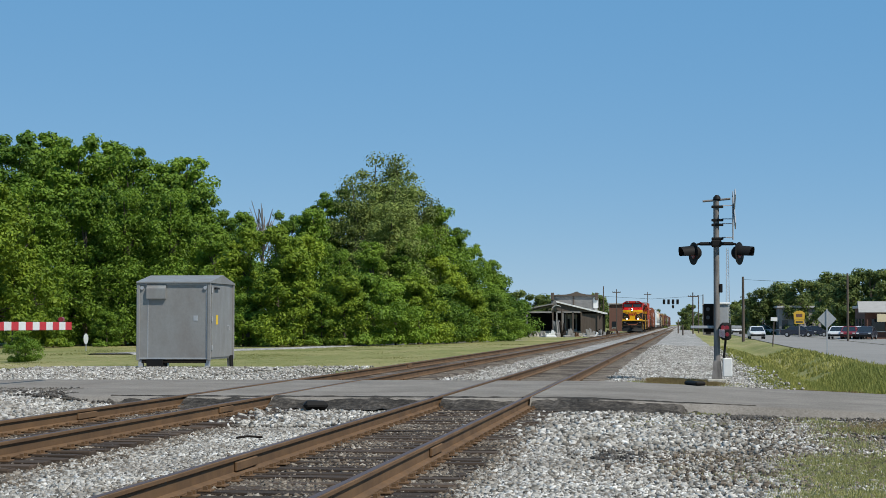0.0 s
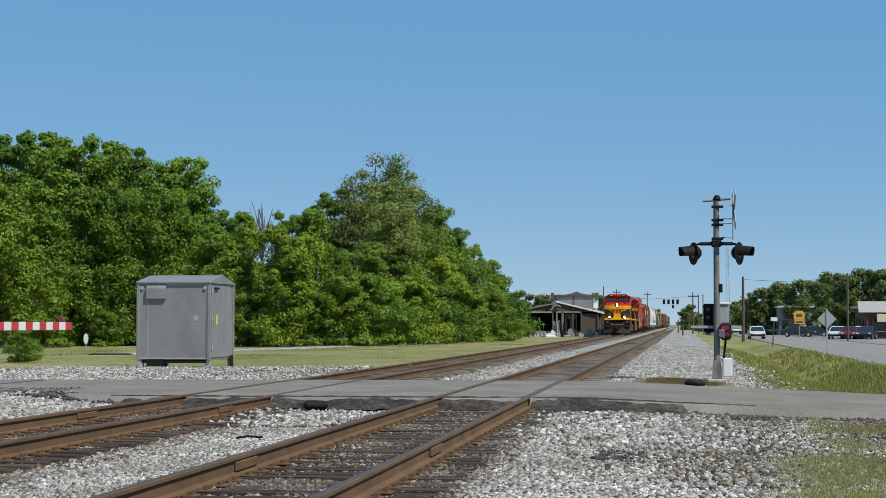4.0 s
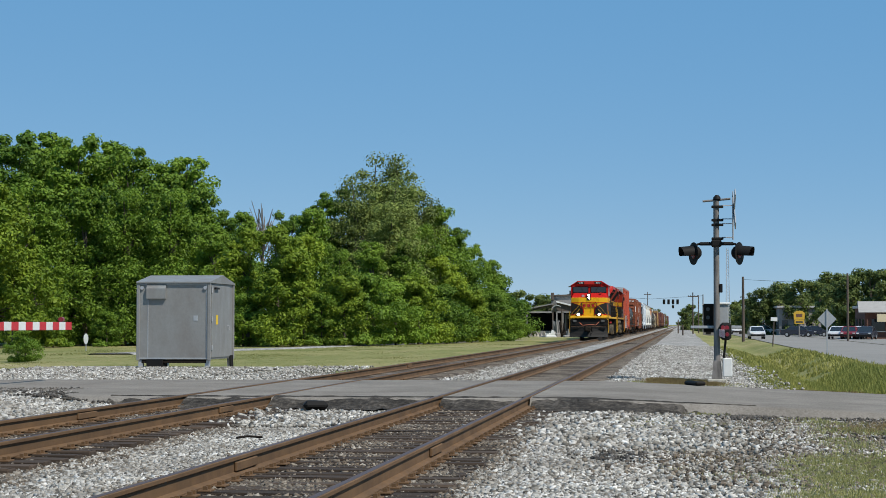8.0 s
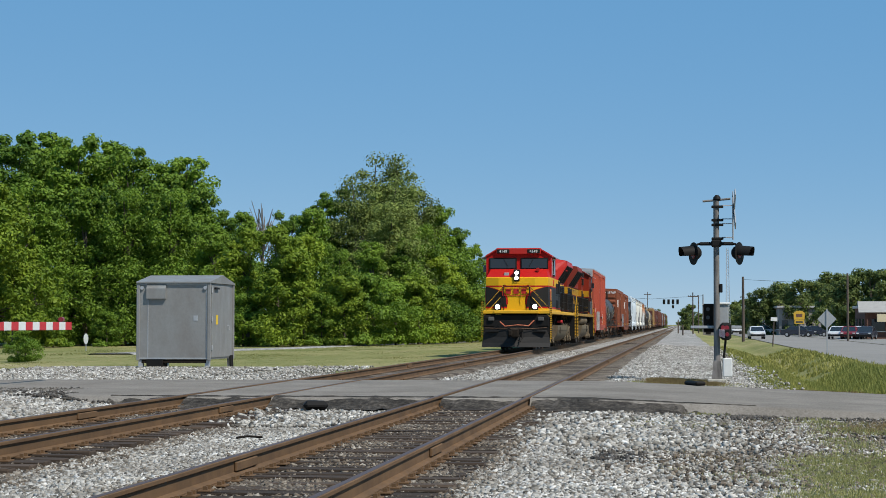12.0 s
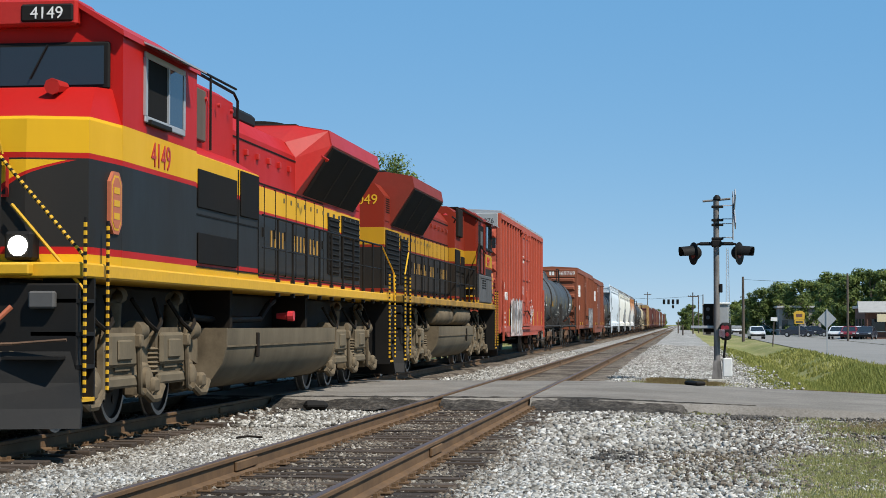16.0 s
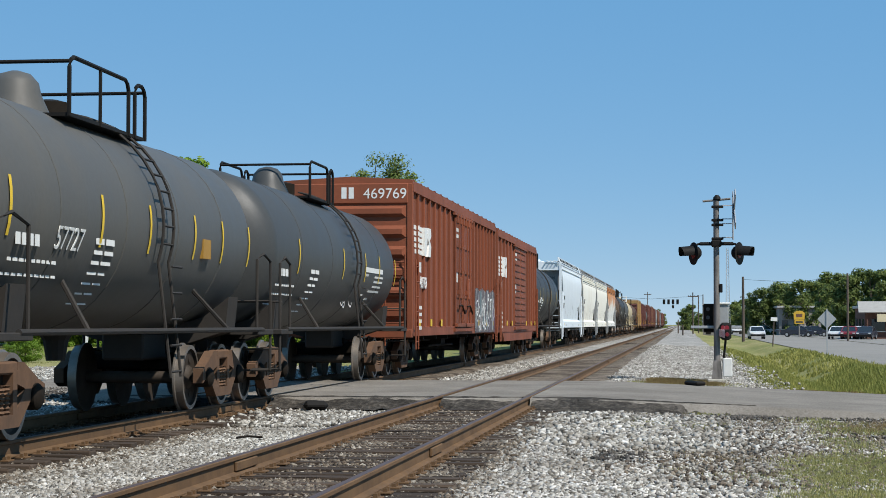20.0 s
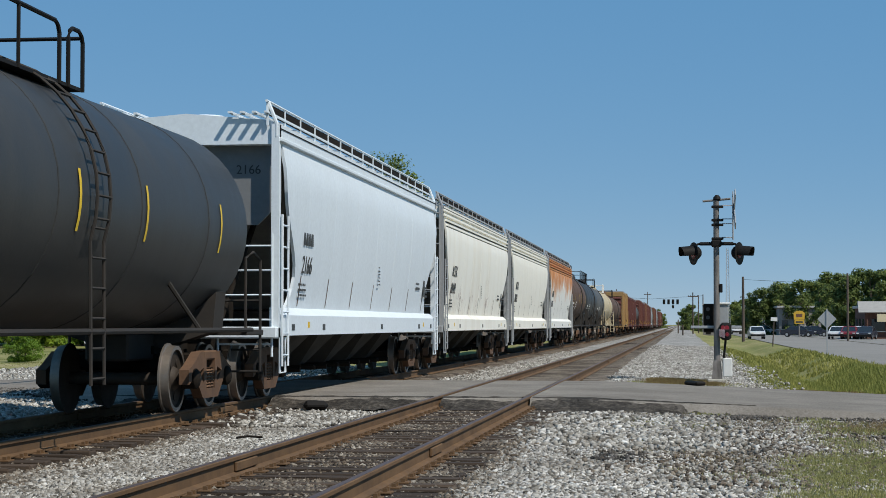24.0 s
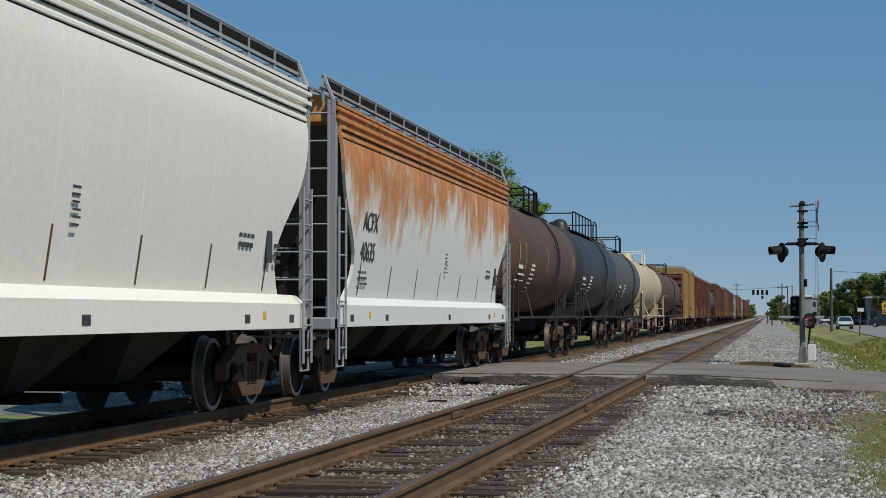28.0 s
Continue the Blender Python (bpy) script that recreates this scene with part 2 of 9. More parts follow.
MAT = {
    "livery": livery("belt_paint"), "livery_nose": livery("belt_paint_nose", True),
    "livery_old": livery("belt_paint_faded", False, 0.12, OLD_RED), "livery_nose_old": livery("belt_paint_nose_faded", True, 0.12, OLD_RED),
    "yellow": dirt_mat("yellow_paint", YELLOW, amount=0.3), "loco_red": dirt_mat("red_paint", RED, amount=0.2, rough=0.45), "old_red": dirt_mat("faded_red_paint", OLD_RED, (0.07, 0.04, 0.025), amount=0.5, rough=0.6), "old_yellow": dirt_mat("dirty_yellow_paint", OLD_YELLOW, (0.06, 0.045, 0.025), amount=1.1, big=1.5), "gold": dirt_mat("dull_gold_letters", (0.42, 0.22, 0.03), (0.12, 0.08, 0.03), 0.6),
    "black": dirt_mat("black_paint", (0.009, 0.009, 0.009), (0.035, 0.028, 0.021), 0.5, 0.6, spec=0.14),
    "hole": dirt_mat("dark_grille", (0.012, 0.012, 0.012), (0.03, 0.025, 0.02), 0.5, 0.8, spec=0.06),
    "dusty": dirt_mat("dusty_underframe", (0.20, 0.155, 0.10), (0.03, 0.023, 0.016), 1.0, 0.9, big=2.2, spec=0.06),
    "tank_dust": dirt_mat("dusty_fuel_tank", (0.20, 0.16, 0.105), (0.05, 0.042, 0.03), 0.9, 0.85, big=0.7, streak=(1, 1, 0.5), spec=0.1),
    "grime": dirt_mat("grimy_steel", (0.013, 0.011, 0.009), (0.04, 0.029, 0.02), 0.6, 0.8, big=2.0, spec=0.08),
    "wheel": dirt_mat("wheel_steel", (0.06, 0.048, 0.038), (0.03, 0.022, 0.016), 0.8, 0.65, 0.2, big=3.0),
    "rim": dirt_mat("worn_wheel_rim", (0.34, 0.30, 0.26), (0.09, 0.07, 0.055), 0.7, 0.4, 0.7, big=3.0),
    "truck_rust": dirt_mat("rusty_truck_casting", (0.15, 0.082, 0.045), (0.04, 0.03, 0.025), 0.9, 0.85, big=2.5),
    "glass": glass_mat("dark_glass"), "white": dirt_mat("white_marks", (0.75, 0.75, 0.72), (0.4, 0.36, 0.3), 0.5),
    "headlight": glow("headlight_glow", (1.0, 0.97, 0.88), 14.0), "redlamp": glow("red_lamp_glow", (0.9, 0.05, 0.05), 0.5),
    "hose": dirt_mat("red_hose", (0.5, 0.13, 0.06), amount=0.4), "signred": dirt_mat("signal_red", (0.55, 0.03, 0.04), amount=0.2),
    "box_red": dirt_mat("boxcar_red", (0.43, 0.080, 0.042), (0.27, 0.055, 0.032), 0.7, 0.6, big=0.8, streak=(1, 1, 0.3)),
    "seam": dirt_mat("dark_red_strip", (0.10, 0.026, 0.018), (0.05, 0.02, 0.015), 0.8, 0.8, big=2.0), "box_dull": dirt_mat("boxcar_dull_red", (0.14, 0.047, 0.034), (0.085, 0.042, 0.034), 0.8, 0.65, big=0.8, streak=(1, 1, 0.3)),
    "box_brown": dirt_mat("boxcar_brown", (0.25, 0.070, 0.031), (0.10, 0.041, 0.024), 0.85, 0.65, big=0.9, streak=(1, 1, 0.25)),
    "box_maroon": dirt_mat("boxcar_maroon", (0.12, 0.038, 0.03), (0.07, 0.036, 0.03), 0.8, 0.65, big=0.9, streak=(1, 1, 0.25)),
    "box_yellow": dirt_mat("boxcar_yellow", (0.36, 0.22, 0.085), (0.18, 0.11, 0.05), 0.8, 0.6, big=0.9, streak=(1, 1, 0.25)),
    "box_orange": dirt_mat("boxcar_orange", (0.17, 0.075, 0.045), (0.13, 0.065, 0.04), 0.8, 0.6, big=0.9, streak=(1, 1, 0.25)),
    "galv": dirt_mat("galvanised_steel", (0.42, 0.43, 0.44), (0.28, 0.28, 0.28), 0.6, 0.5, 0.35, big=0.9, streak=(1, 1, 0.4)),
    "tank_grey": dirt_mat("tank_dark_grey", (0.075, 0.078, 0.078), (0.12, 0.105, 0.08), 0.75, 0.5, big=0.7, streak=(1, 1, 0.35)),
    "tank_slate": dirt_mat("tank_slate", (0.046, 0.050, 0.052), (0.085, 0.078, 0.065), 0.6, 0.45, big=0.7, streak=(1, 1, 0.35)), "tank_black": dirt_mat("tank_black", (0.026, 0.027, 0.028), (0.075, 0.07, 0.06), 0.7, 0.45, big=0.7, streak=(1, 1, 0.35)),
    "tank_brown": dirt_mat("tank_brown", (0.13, 0.068, 0.038), (0.05, 0.042, 0.035), 0.9, 0.6, big=0.5, streak=(1, 1, 0.6)),
    "tank_cream": dirt_mat("tank_cream", (0.55, 0.47, 0.31), (0.26, 0.18, 0.10), 0.6, 0.55, big=0.7, streak=(1, 1, 0.35)),
    "hop_blue": dirt_mat("hopper_pale_blue", (0.70, 0.755, 0.785), (0.46, 0.49, 0.50), 0.3, 0.5, big=0.5, streak=(1, 1.5, 0.2)),
    "hop_cream": dirt_mat("hopper_cream", (0.85, 0.82, 0.72), (0.60, 0.51, 0.37), 0.3, 0.55, big=0.5, streak=(1, 1.5, 0.2)),
    "hop_speck": speckled_cream(),
    # slope sheets: the dimness between the cars is painted as dark grey
    # the blue hopper's end gets a darker grey that paints in its shade
    "end_shade": dirt_mat("shaded_end_grey", (0.20, 0.21, 0.215), (0.12, 0.115, 0.11), 0.7, 0.6, big=0.8), "slope": dirt_mat("shaded_slope_sheet", (0.17, 0.16, 0.14), (0.05, 0.045, 0.04), 0.9, 0.8, big=0.9, spec=0.1), "hop_grey": dirt_mat("hopper_grey", (0.33, 0.345, 0.35), (0.20, 0.185, 0.165), 0.6, 0.55, big=0.5, streak=(1, 1.5, 0.2)),
    # outlets: dirt, plus the shade under the car painted into the base colour
    "outlet": dirt_mat("dirty_shaded_outlets", (0.075, 0.068, 0.056), (0.022, 0.02, 0.018), 0.9, 0.8, big=1.0, spec=0.08),
    "outlet_shaded": dirt_mat("dusty_shaded_outlets", (0.065, 0.063, 0.058), (0.02, 0.019, 0.017), 0.8, 0.8, big=1.0, spec=0.1),
    # tank_frame is darkened to paint in the shadow below the tank
    "tank_frame": dirt_mat("shade_dark_frame", (0.035, 0.033, 0.031), (0.07, 0.055, 0.042), 0.6, 0.7, big=1.5, spec=0.12), "frame_grey": dirt_mat("dusty_grey_frame", (0.10, 0.096, 0.092), (0.05, 0.045, 0.04), 0.6, 0.7, big=1.5),
    "wheel_dark": dirt_mat("oily_wheel", (0.03, 0.026, 0.022), (0.07, 0.05, 0.035), 0.6, 0.6, 0.2, big=3.0),
    "ink": dirt_mat("black_marks", (0.03, 0.03, 0.03), (0.2, 0.2, 0.18), 0.4),
    "markyellow": dirt_mat("yellow_marks", (0.75, 0.50, 0.03), amount=0.3),
}


def rust_hopper():
    m, nt, b = base_mat("hopper_rust_washed", 0.65)
    tc = nt.nodes.new("ShaderNodeTexCoord")
    sep = nt.nodes.new("ShaderNodeSeparateXYZ")
    nt.links.new(tc.outputs["Object"], sep.inputs[0])
    n1 = noise_tex(nt, 1.0, 5, 0.65, (1, 1, 0.7), distort=0.6)
    n2 = noise_tex(nt, 3.6, 5, 0.65, (1, 1.3, 0.55))
    t = math_node(nt, "MULTIPLY_ADD", sep.outputs[2], 1.25, -3.55)
    t = math_node(nt, "ADD", t, math_node(nt, "MULTIPLY_ADD", n1, 4.4, -2.2))
    f = math_node(nt, "ADD", t, math_node(nt, "MULTIPLY_ADD", n2, 2.4, -0.95), None, True)
    rust = ramp(nt, n2, [(0.3, (0.36, 0.11, 0.03)), (0.55, (0.58, 0.23, 0.06)), (0.8, (0.66, 0.42, 0.22))])
    col = mix(nt, f, mix(nt, math_node(nt, "MULTIPLY", n1, 0.4), (0.76, 0.75, 0.69), (0.60, 0.58, 0.52)), rust)
    nt.links.new(col, b.inputs["Base Color"])
    bump(nt, b, n2, 0.15, 0.01)
    return m


MAT["hop_rust"] = rust_hopper()
MAT["plow"] = dirt_mat("dusty_plow", (0.008, 0.0075, 0.007), (0.04, 0.035, 0.029), 0.6, 0.7, big=1.2, streak=(1, 1, 2))


def ground_mat(name, stops, s1, s2, rough=0.95, rel=0.5, stretch=None):
    m, nt, b = base_mat(name, rough)
    b.inputs["Specular IOR Level"].default_value = 0.15
    n1 = noise_tex(nt, s1, 6, 0.7, stretch)
    n2 = noise_tex(nt, s2, 5, 0.7)
    f = math_node(nt, "MULTIPLY_ADD", n2, 0.5, math_node(nt, "MULTIPLY", n1, 0.5))
    nt.links.new(ramp(nt, f, stops), b.inputs["Base Color"])
    bump(nt, b, n2, rel, 0.05)
    return m


def stone_mat(name, stops):
    m, nt, b = base_mat(name, 0.9)
    b.inputs["Specular IOR Level"].default_value = 0.25
    geo = nt.nodes.new("ShaderNodeNewGeometry")
    col = ramp(nt, geo.outputs["Random Per Island"], stops)
    n = noise_tex(nt, 0.7, 4, 0.6)
    n3 = noise_tex(nt, 40, 3, 0.6)
    col = mix(nt, math_node(nt, "MULTIPLY_ADD", n, 2.0, -0.75, True), col, (0.15, 0.13, 0.105))
    g = math_node(nt, "MULTIPLY_ADD", n3, 0.6, 0.7)
    comb = nt.nodes.new("ShaderNodeCombineColor")
    for i in range(3):
        nt.links.new(g, comb.inputs[i])
    nt.links.new(mix(nt, 1.0, col, comb.outputs[0], "MULTIPLY"), b.inputs["Base Color"])
    return m


def leaf_mat(name, dark, light):
    m, nt, b = base_mat(name, 0.6)
    b.inputs["Specular IOR Level"].default_value = 0.25
    geo = nt.nodes.new("ShaderNodeNewGeometry")
    n = noise_tex(nt, 0.35, 3, 0.6)
    f = math_node(nt, "MULTIPLY_ADD", geo.outputs["Random Per Island"], 0.55, math_node(nt, "MULTIPLY_ADD", n, 1.2, -0.4))
    oi = nt.nodes.new("ShaderNodeObjectInfo")
    f = math_node(nt, "ADD", f, math_node(nt, "MULTIPLY_ADD", oi.outputs["Random"], 0.5, -0.25), None, True)
    col = mix(nt, f, dark, light)
    nt.links.new(col, b.inputs["Base Color"])
    trans = nt.nodes.new("ShaderNodeBsdfTranslucent")
    nt.links.new(col, trans.inputs[0])
    ms = nt.nodes.new("ShaderNodeMixShader")
    ms.inputs[0].default_value = 0.32
    nt.links.new(b.outputs[0], ms.inputs[1])
    nt.links.new(trans.outputs[0], ms.inputs[2])
    nt.links.new(ms.outputs[0], nt.nodes["Material Output"].inputs[0])
    return m


MAT["grass"] = ground_mat("dry_grass", [(0.36, (0.11, 0.13, 0.032)), (0.45, (0.165, 0.175, 0.055)), (0.53, (0.24, 0.22, 0.085)), (0.62, (0.36, 0.30, 0.16))], 0.16, 2.6, stretch=(1, 0.3, 1))
MAT["blade"] = leaf_mat("grass_blades", (0.14, 0.155, 0.033), (0.37, 0.35, 0.10))
# bank blades: slightly darker than the other grass blades
MAT["blade_bank"] = leaf_mat("darker_bank_grass", (0.105, 0.13, 0.027), (0.31, 0.32, 0.085))
MAT["lawn"] = leaf_mat("lawn_tufts", (0.15, 0.165, 0.045), (0.31, 0.29, 0.11))
MAT["weed"] = leaf_mat("dry_weeds", (0.22, 0.23, 0.075), (0.48, 0.44, 0.19))
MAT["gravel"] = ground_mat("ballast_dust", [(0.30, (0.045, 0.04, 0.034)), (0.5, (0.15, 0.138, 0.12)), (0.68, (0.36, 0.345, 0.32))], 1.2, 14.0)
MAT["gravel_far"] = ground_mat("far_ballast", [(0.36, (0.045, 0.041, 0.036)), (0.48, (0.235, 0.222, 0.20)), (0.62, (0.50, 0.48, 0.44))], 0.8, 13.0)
MAT["crib"] = ground_mat("fouled_crib_ballast", [(0.38, (0.03, 0.022, 0.016)), (0.5, (0.115, 0.09, 0.066)), (0.62, (0.27, 0.23, 0.18))], 0.9, 13.0)
MAT["weed_brown"] = leaf_mat("withered_weeds", (0.16, 0.11, 0.045), (0.36, 0.27, 0.11))
MAT["pad"] = ground_mat("pale_gravel", [(0.36, (0.13, 0.118, 0.095)), (0.5, (0.36, 0.335, 0.28)), (0.63, (0.56, 0.53, 0.465))], 0.5, 13.0)
MAT["stone"] = stone_mat("ballast_stone", [(0.0, (0.05, 0.045, 0.038)), (0.2, (0.185, 0.17, 0.143)), (0.6, (0.385, 0.367, 0.325)), (0.88, (0.545, 0.52, 0.475)), (1.0, (0.73, 0.71, 0.66))])
MAT["stone_tan"] = stone_mat("fouled_ballast_stone", [(0.0, (0.025, 0.019, 0.014)), (0.45, (0.105, 0.08, 0.057)), (0.85, (0.22, 0.18, 0.135)), (1.0, (0.40, 0.36, 0.30))])
MAT["crumb"] = stone_mat("asphalt_crumb", [(0.0, (0.012, 0.011, 0.010)), (0.7, (0.05, 0.046, 0.042)), (1.0, (0.16, 0.15, 0.14))])
MAT["asphalt"] = ground_mat("worn_asphalt", [(0.32, (0.11, 0.096, 0.08)), (0.5, (0.20, 0.178, 0.15)), (0.68, (0.30, 0.27, 0.23))], 0.55, 30.0, rel=0.35)
MAT["patch"] = ground_mat("fresh_asphalt_patch", [(0.36, (0.014, 0.012, 0.010)), (0.5, (0.052, 0.045, 0.037)), (0.64, (0.15, 0.13, 0.108))], 1.6, 12.0, rel=1.0)
MAT["highway"] = ground_mat("highway_surface", [(0.3, (0.175, 0.165, 0.15)), (0.5, (0.235, 0.222, 0.20)), (0.7, (0.29, 0.275, 0.25))], 0.15, 12.0, rel=0.2)
MAT["rail"] = dirt_mat("rusty_rail", (0.175, 0.10, 0.046), (0.05, 0.032, 0.021), 0.9, 0.8, 0.1, big=1.5, fine=25)
MAT["railtop"] = dirt_mat("polished_rail_head", (0.105, 0.08, 0.075), (0.05, 0.036, 0.032), 0.7, 0.6, 0.15, big=1.2, streak=(1, 0.1, 1))
MAT["tie"] = dirt_mat("creosoted_tie", (0.036, 0.025, 0.018), (0.105, 0.076, 0.054), 0.8, 0.95, big=2.6, fine=20, streak=(0.4, 3, 1), spread=0.7)
MAT["twig"] = dirt_mat("grey_twigs", (0.26, 0.24, 0.22), (0.16, 0.14, 0.12), 0.5, 0.9)
MAT["bark"] = dirt_mat("bark", (0.10, 0.08, 0.06), (0.05, 0.04, 0.03), 0.6, 0.9, big=3)
MAT["leaf_mid"] = leaf_mat("leaves_mid", (0.055, 0.115, 0.012), (0.23, 0.35, 0.035))
MAT["leaf_yellow"] = leaf_mat("leaves_yellow_green", (0.10, 0.165, 0.014), (0.31, 0.40, 0.034))
MAT["leaf_olive"] = leaf_mat("leaves_olive", (0.09, 0.125, 0.03), (0.28, 0.34, 0.08))
MAT["leaf_far"] = leaf_mat("leaves_far", (0.07, 0.105, 0.03), (0.21, 0.25, 0.06))
MAT["leaf_dry"] = leaf_mat("leaves_dry", (0.12, 0.10, 0.08), (0.22, 0.19, 0.14))
MAT["steel_box"] = dirt_mat("unpainted_aluminium", (0.255, 0.26, 0.25), (0.17, 0.145, 0.13), 0.9, 0.5, 0.15, big=1.7, streak=(1, 1, 0.5))
# the dark upright streaks paint shadow stripes on the mast
MAT["pole_steel"] = dirt_mat("mast_aluminium", (0.30, 0.28, 0.26), (0.06, 0.052, 0.045), 1.3, 0.6, 0.2, big=2.2, streak=(2.5, 2.5, 0.55))
MAT["wood"] = dirt_mat("weathered_pole_wood", (0.085, 0.065, 0.05), (0.16, 0.13, 0.11), 0.6, 0.9, big=2, streak=(3, 3, 0.3))
MAT["barn"] = dirt_mat("weathered_boards", (0.30, 0.29, 0.275), (0.12, 0.105, 0.09), 0.8, 0.9, big=0.5, streak=(1, 1, 0.3))
MAT["tin"] = dirt_mat("tin_roof", (0.52, 0.52, 0.51), (0.26, 0.17, 0.11), 0.6, 0.5, 0.2, big=0.4)
MAT["shingle"] = dirt_mat("weathered_shingles", (0.36, 0.35, 0.33), (0.2, 0.19, 0.18), 0.6, 0.9, big=1.5, streak=(1, 4, 1))
MAT["brick"] = dirt_mat("far_brick", (0.16, 0.08, 0.058), (0.11, 0.065, 0.05), 0.6, 0.9, big=0.8)
MAT["cream_wall"] = dirt_mat("cream_wall", (0.62, 0.53, 0.34), (0.4, 0.33, 0.22), 0.4, 0.8)
MAT["grey_wall"] = dirt_mat("grey_wall", (0.33, 0.31, 0.29), (0.2, 0.18, 0.16), 0.5, 0.9)
MAT["car_white"] = dirt_mat("car_silver_white", (0.62, 0.63, 0.64), (0.4, 0.38, 0.35), 0.2, 0.25)
MAT["car_red"] = dirt_mat("car_dark_red", (0.20, 0.02, 0.03), (0.1, 0.05, 0.04), 0.2, 0.25)
MAT["car_dark"] = dirt_mat("car_dark_blue", (0.03, 0.035, 0.05), (0.08, 0.07, 0.06), 0.2, 0.25)
MAT["tyre"] = dirt_mat("tyre_rubber", (0.02, 0.02, 0.02), (0.06, 0.055, 0.05), 0.4, 0.9)
MAT["sign_back"] = dirt_mat("sign_back_aluminium", (0.40, 0.41, 0.42), (0.3, 0.3, 0.3), 0.4, 0.45, 0.4)
MAT["sign_yellow"] = dirt_mat("sign_yellow", (0.60, 0.36, 0.04), (0.3, 0.2, 0.06), 0.3, 0.5)

# ---- ground, road and tracks ----
TRACKS = (-3.30, -7.67)  # centre lines of the near and the far track
HALF = 0.7525            # centre of each rail from its track's centre
ROAD = (31.2, 40.8)      # the level crossing along y


def ground_z(x, y):
    z = -0.38 - 0.16 * max(0.0, min(1.0, (-x - 14) / 30))
    if x > 2.0:
        far = max(0.0, min(1.0, (y - 40.5) / 4.0))
        if x < 5.0:
            dip = max(0.0, (x - 2.4) / 2.6) ** 1.3
        elif x < 5.5:
            dip = 1.0
        else:
            dip = max(0.0, 1 - (x - 5.5) / 1.7) ** 1.2
        bench = max(0.0, min(1.0, (x - 2.0) / 4.5))
        z = -0.38 - 0.17 * bench - far * 1.0 * dip * max(0.25, 1 - (y - 45) / 190)
    return z + 0.035 * noise.noise((x * 0.25, y * 0.1, 0.0))


def grid_sheet(xs, ys, zf):
    s = Shape()
    n = len(xs)
    s.v = [(x, y, zf(x, y)) for y in ys for x in xs]
    s.f = [(j * n + i, j * n + i + 1, (j + 1) * n + i + 1, (j + 1) * n + i) for j in range(len(ys) - 1) for i in range(n - 1)]
    return s


XS = [-3000, -1200, -500, -250, -150, -100, -70, -50, -40, -32, -26, -22, -18, -15, -12, -10, -6, -2, 1, 2, 2.5, 3, 3.5, 4, 4.4, 4.8, 5.2, 5.6, 6, 6.5, 7, 7.6, 8.2, 9, 12, 16, 20, 26, 34, 45, 60, 90, 150, 300, 700, 3000]
YS = [-400, -150, -60, -30, -15, -5, 0, 5, 10, 15, 20, 25, 29, 32, 36, 40, 41, 42, 43, 44, 45, 46, 48, 50, 53, 56, 60, 65, 70, 76, 82, 90, 100, 110, 125, 140, 160, 180, 210, 250, 300, 400, 550, 800, 1200, 2000, 4000]
ground = solid("ground", grid_sheet(XS, YS, ground_z), MAT["grass"], "dry mown grass over flat ground", "ground", kind="structure", smooth=60)


def bed_z(x, y):
    """The ballast: a raised bed under the tracks that falls off on both sides."""
    z = -0.235
    if x < -9.4:
        q = max(0.0, min(1.0, (y - 20) / 5))
        z += (0.13 * q - 0.22 * (1 - q)) * min(1.0, (-9.4 - x) / 1.6) if y < 36 else -0.22 * min(1.0, (-9.4 - x) / 1.6)
    z -= 0.05 * max(0.0, min(1.0, (x + 6.7) / 0.6, (-4.3 - x) / 0.6))
    if x > -1.5:
        z -= 0.07 * min(1.0, (x + 1.5) / 2.0) + 0.06 * min(1.0, max(0.0, (x - 1.0) / 2.5))
    return z + 0.03 * noise.noise((x * 0.9, y * 0.6, 3.0))


bed_x = [-12.2, -11.6, -11.0, -10.2, -9.4, -8.6, -7.67, -6.7, -6.4, -6.1, -5.5, -4.9, -4.6, -4.3, -3.3, -2.4, -1.5, -0.8, 0, 0.8, 1.6, 2.4]
near_x = [-17.5, -16, -14.6, -13.4] + bed_x + [3.2, 4.0, 4.8, 5.6, 6.6]
far_y = [40.0 + 1.5 * i for i in range(20)] + [72 + 6 * i for i in range(20)] + [200, 230, 270, 320, 400, 600, 1000, 1600]
edge_z = lambda x, y: bed_z(x, y) if -11.9 < x < 2.3 else ground_z(x, y) - 0.05
edge_n = lambda x, y: bed_z(x, y) if (-11.9 if y < 20 else -17) < x < 6.5 else ground_z(x, y) - 0.05
solid("ballast_bed_near", grid_sheet(near_x, [-60, -40, -25, -15] + [-10 + 0.8 * i for i in range(57)], edge_n), MAT["gravel"],
      "grey limestone ballast and dust under the tracks", "ballast", kind="structure", smooth=60)
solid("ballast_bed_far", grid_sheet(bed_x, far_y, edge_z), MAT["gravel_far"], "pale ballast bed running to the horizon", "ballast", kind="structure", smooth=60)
solid("gravel_pad", grid_sheet([-20.5, -19, -17.5, -16, -14.5, -13, -11.8], [40.6 + 1.4 * i for i in range(17)],
                               lambda x, y: -0.15 + (0.0 if -20 < x < -12.5 and y < 60 else -0.2) + 0.02 * noise.noise((x, y, 1))), MAT["pad"],
      "pale crushed stone pad under the equipment cabinet", "gravel", kind="structure", smooth=60)
lane = Shape()
for i in range(13):
    q = i / 12
    cx, cy, w = -31 + 15 * q, 100 + 92 * q, 1.5 + 0.5 * noise.noise((q * 4, 0, 0))
    lane.v += [(cx - w, cy, -0.52), (cx - w * 0.7, cy, -0.40), (cx + w * 0.7, cy, -0.39), (cx + w, cy, -0.52)]
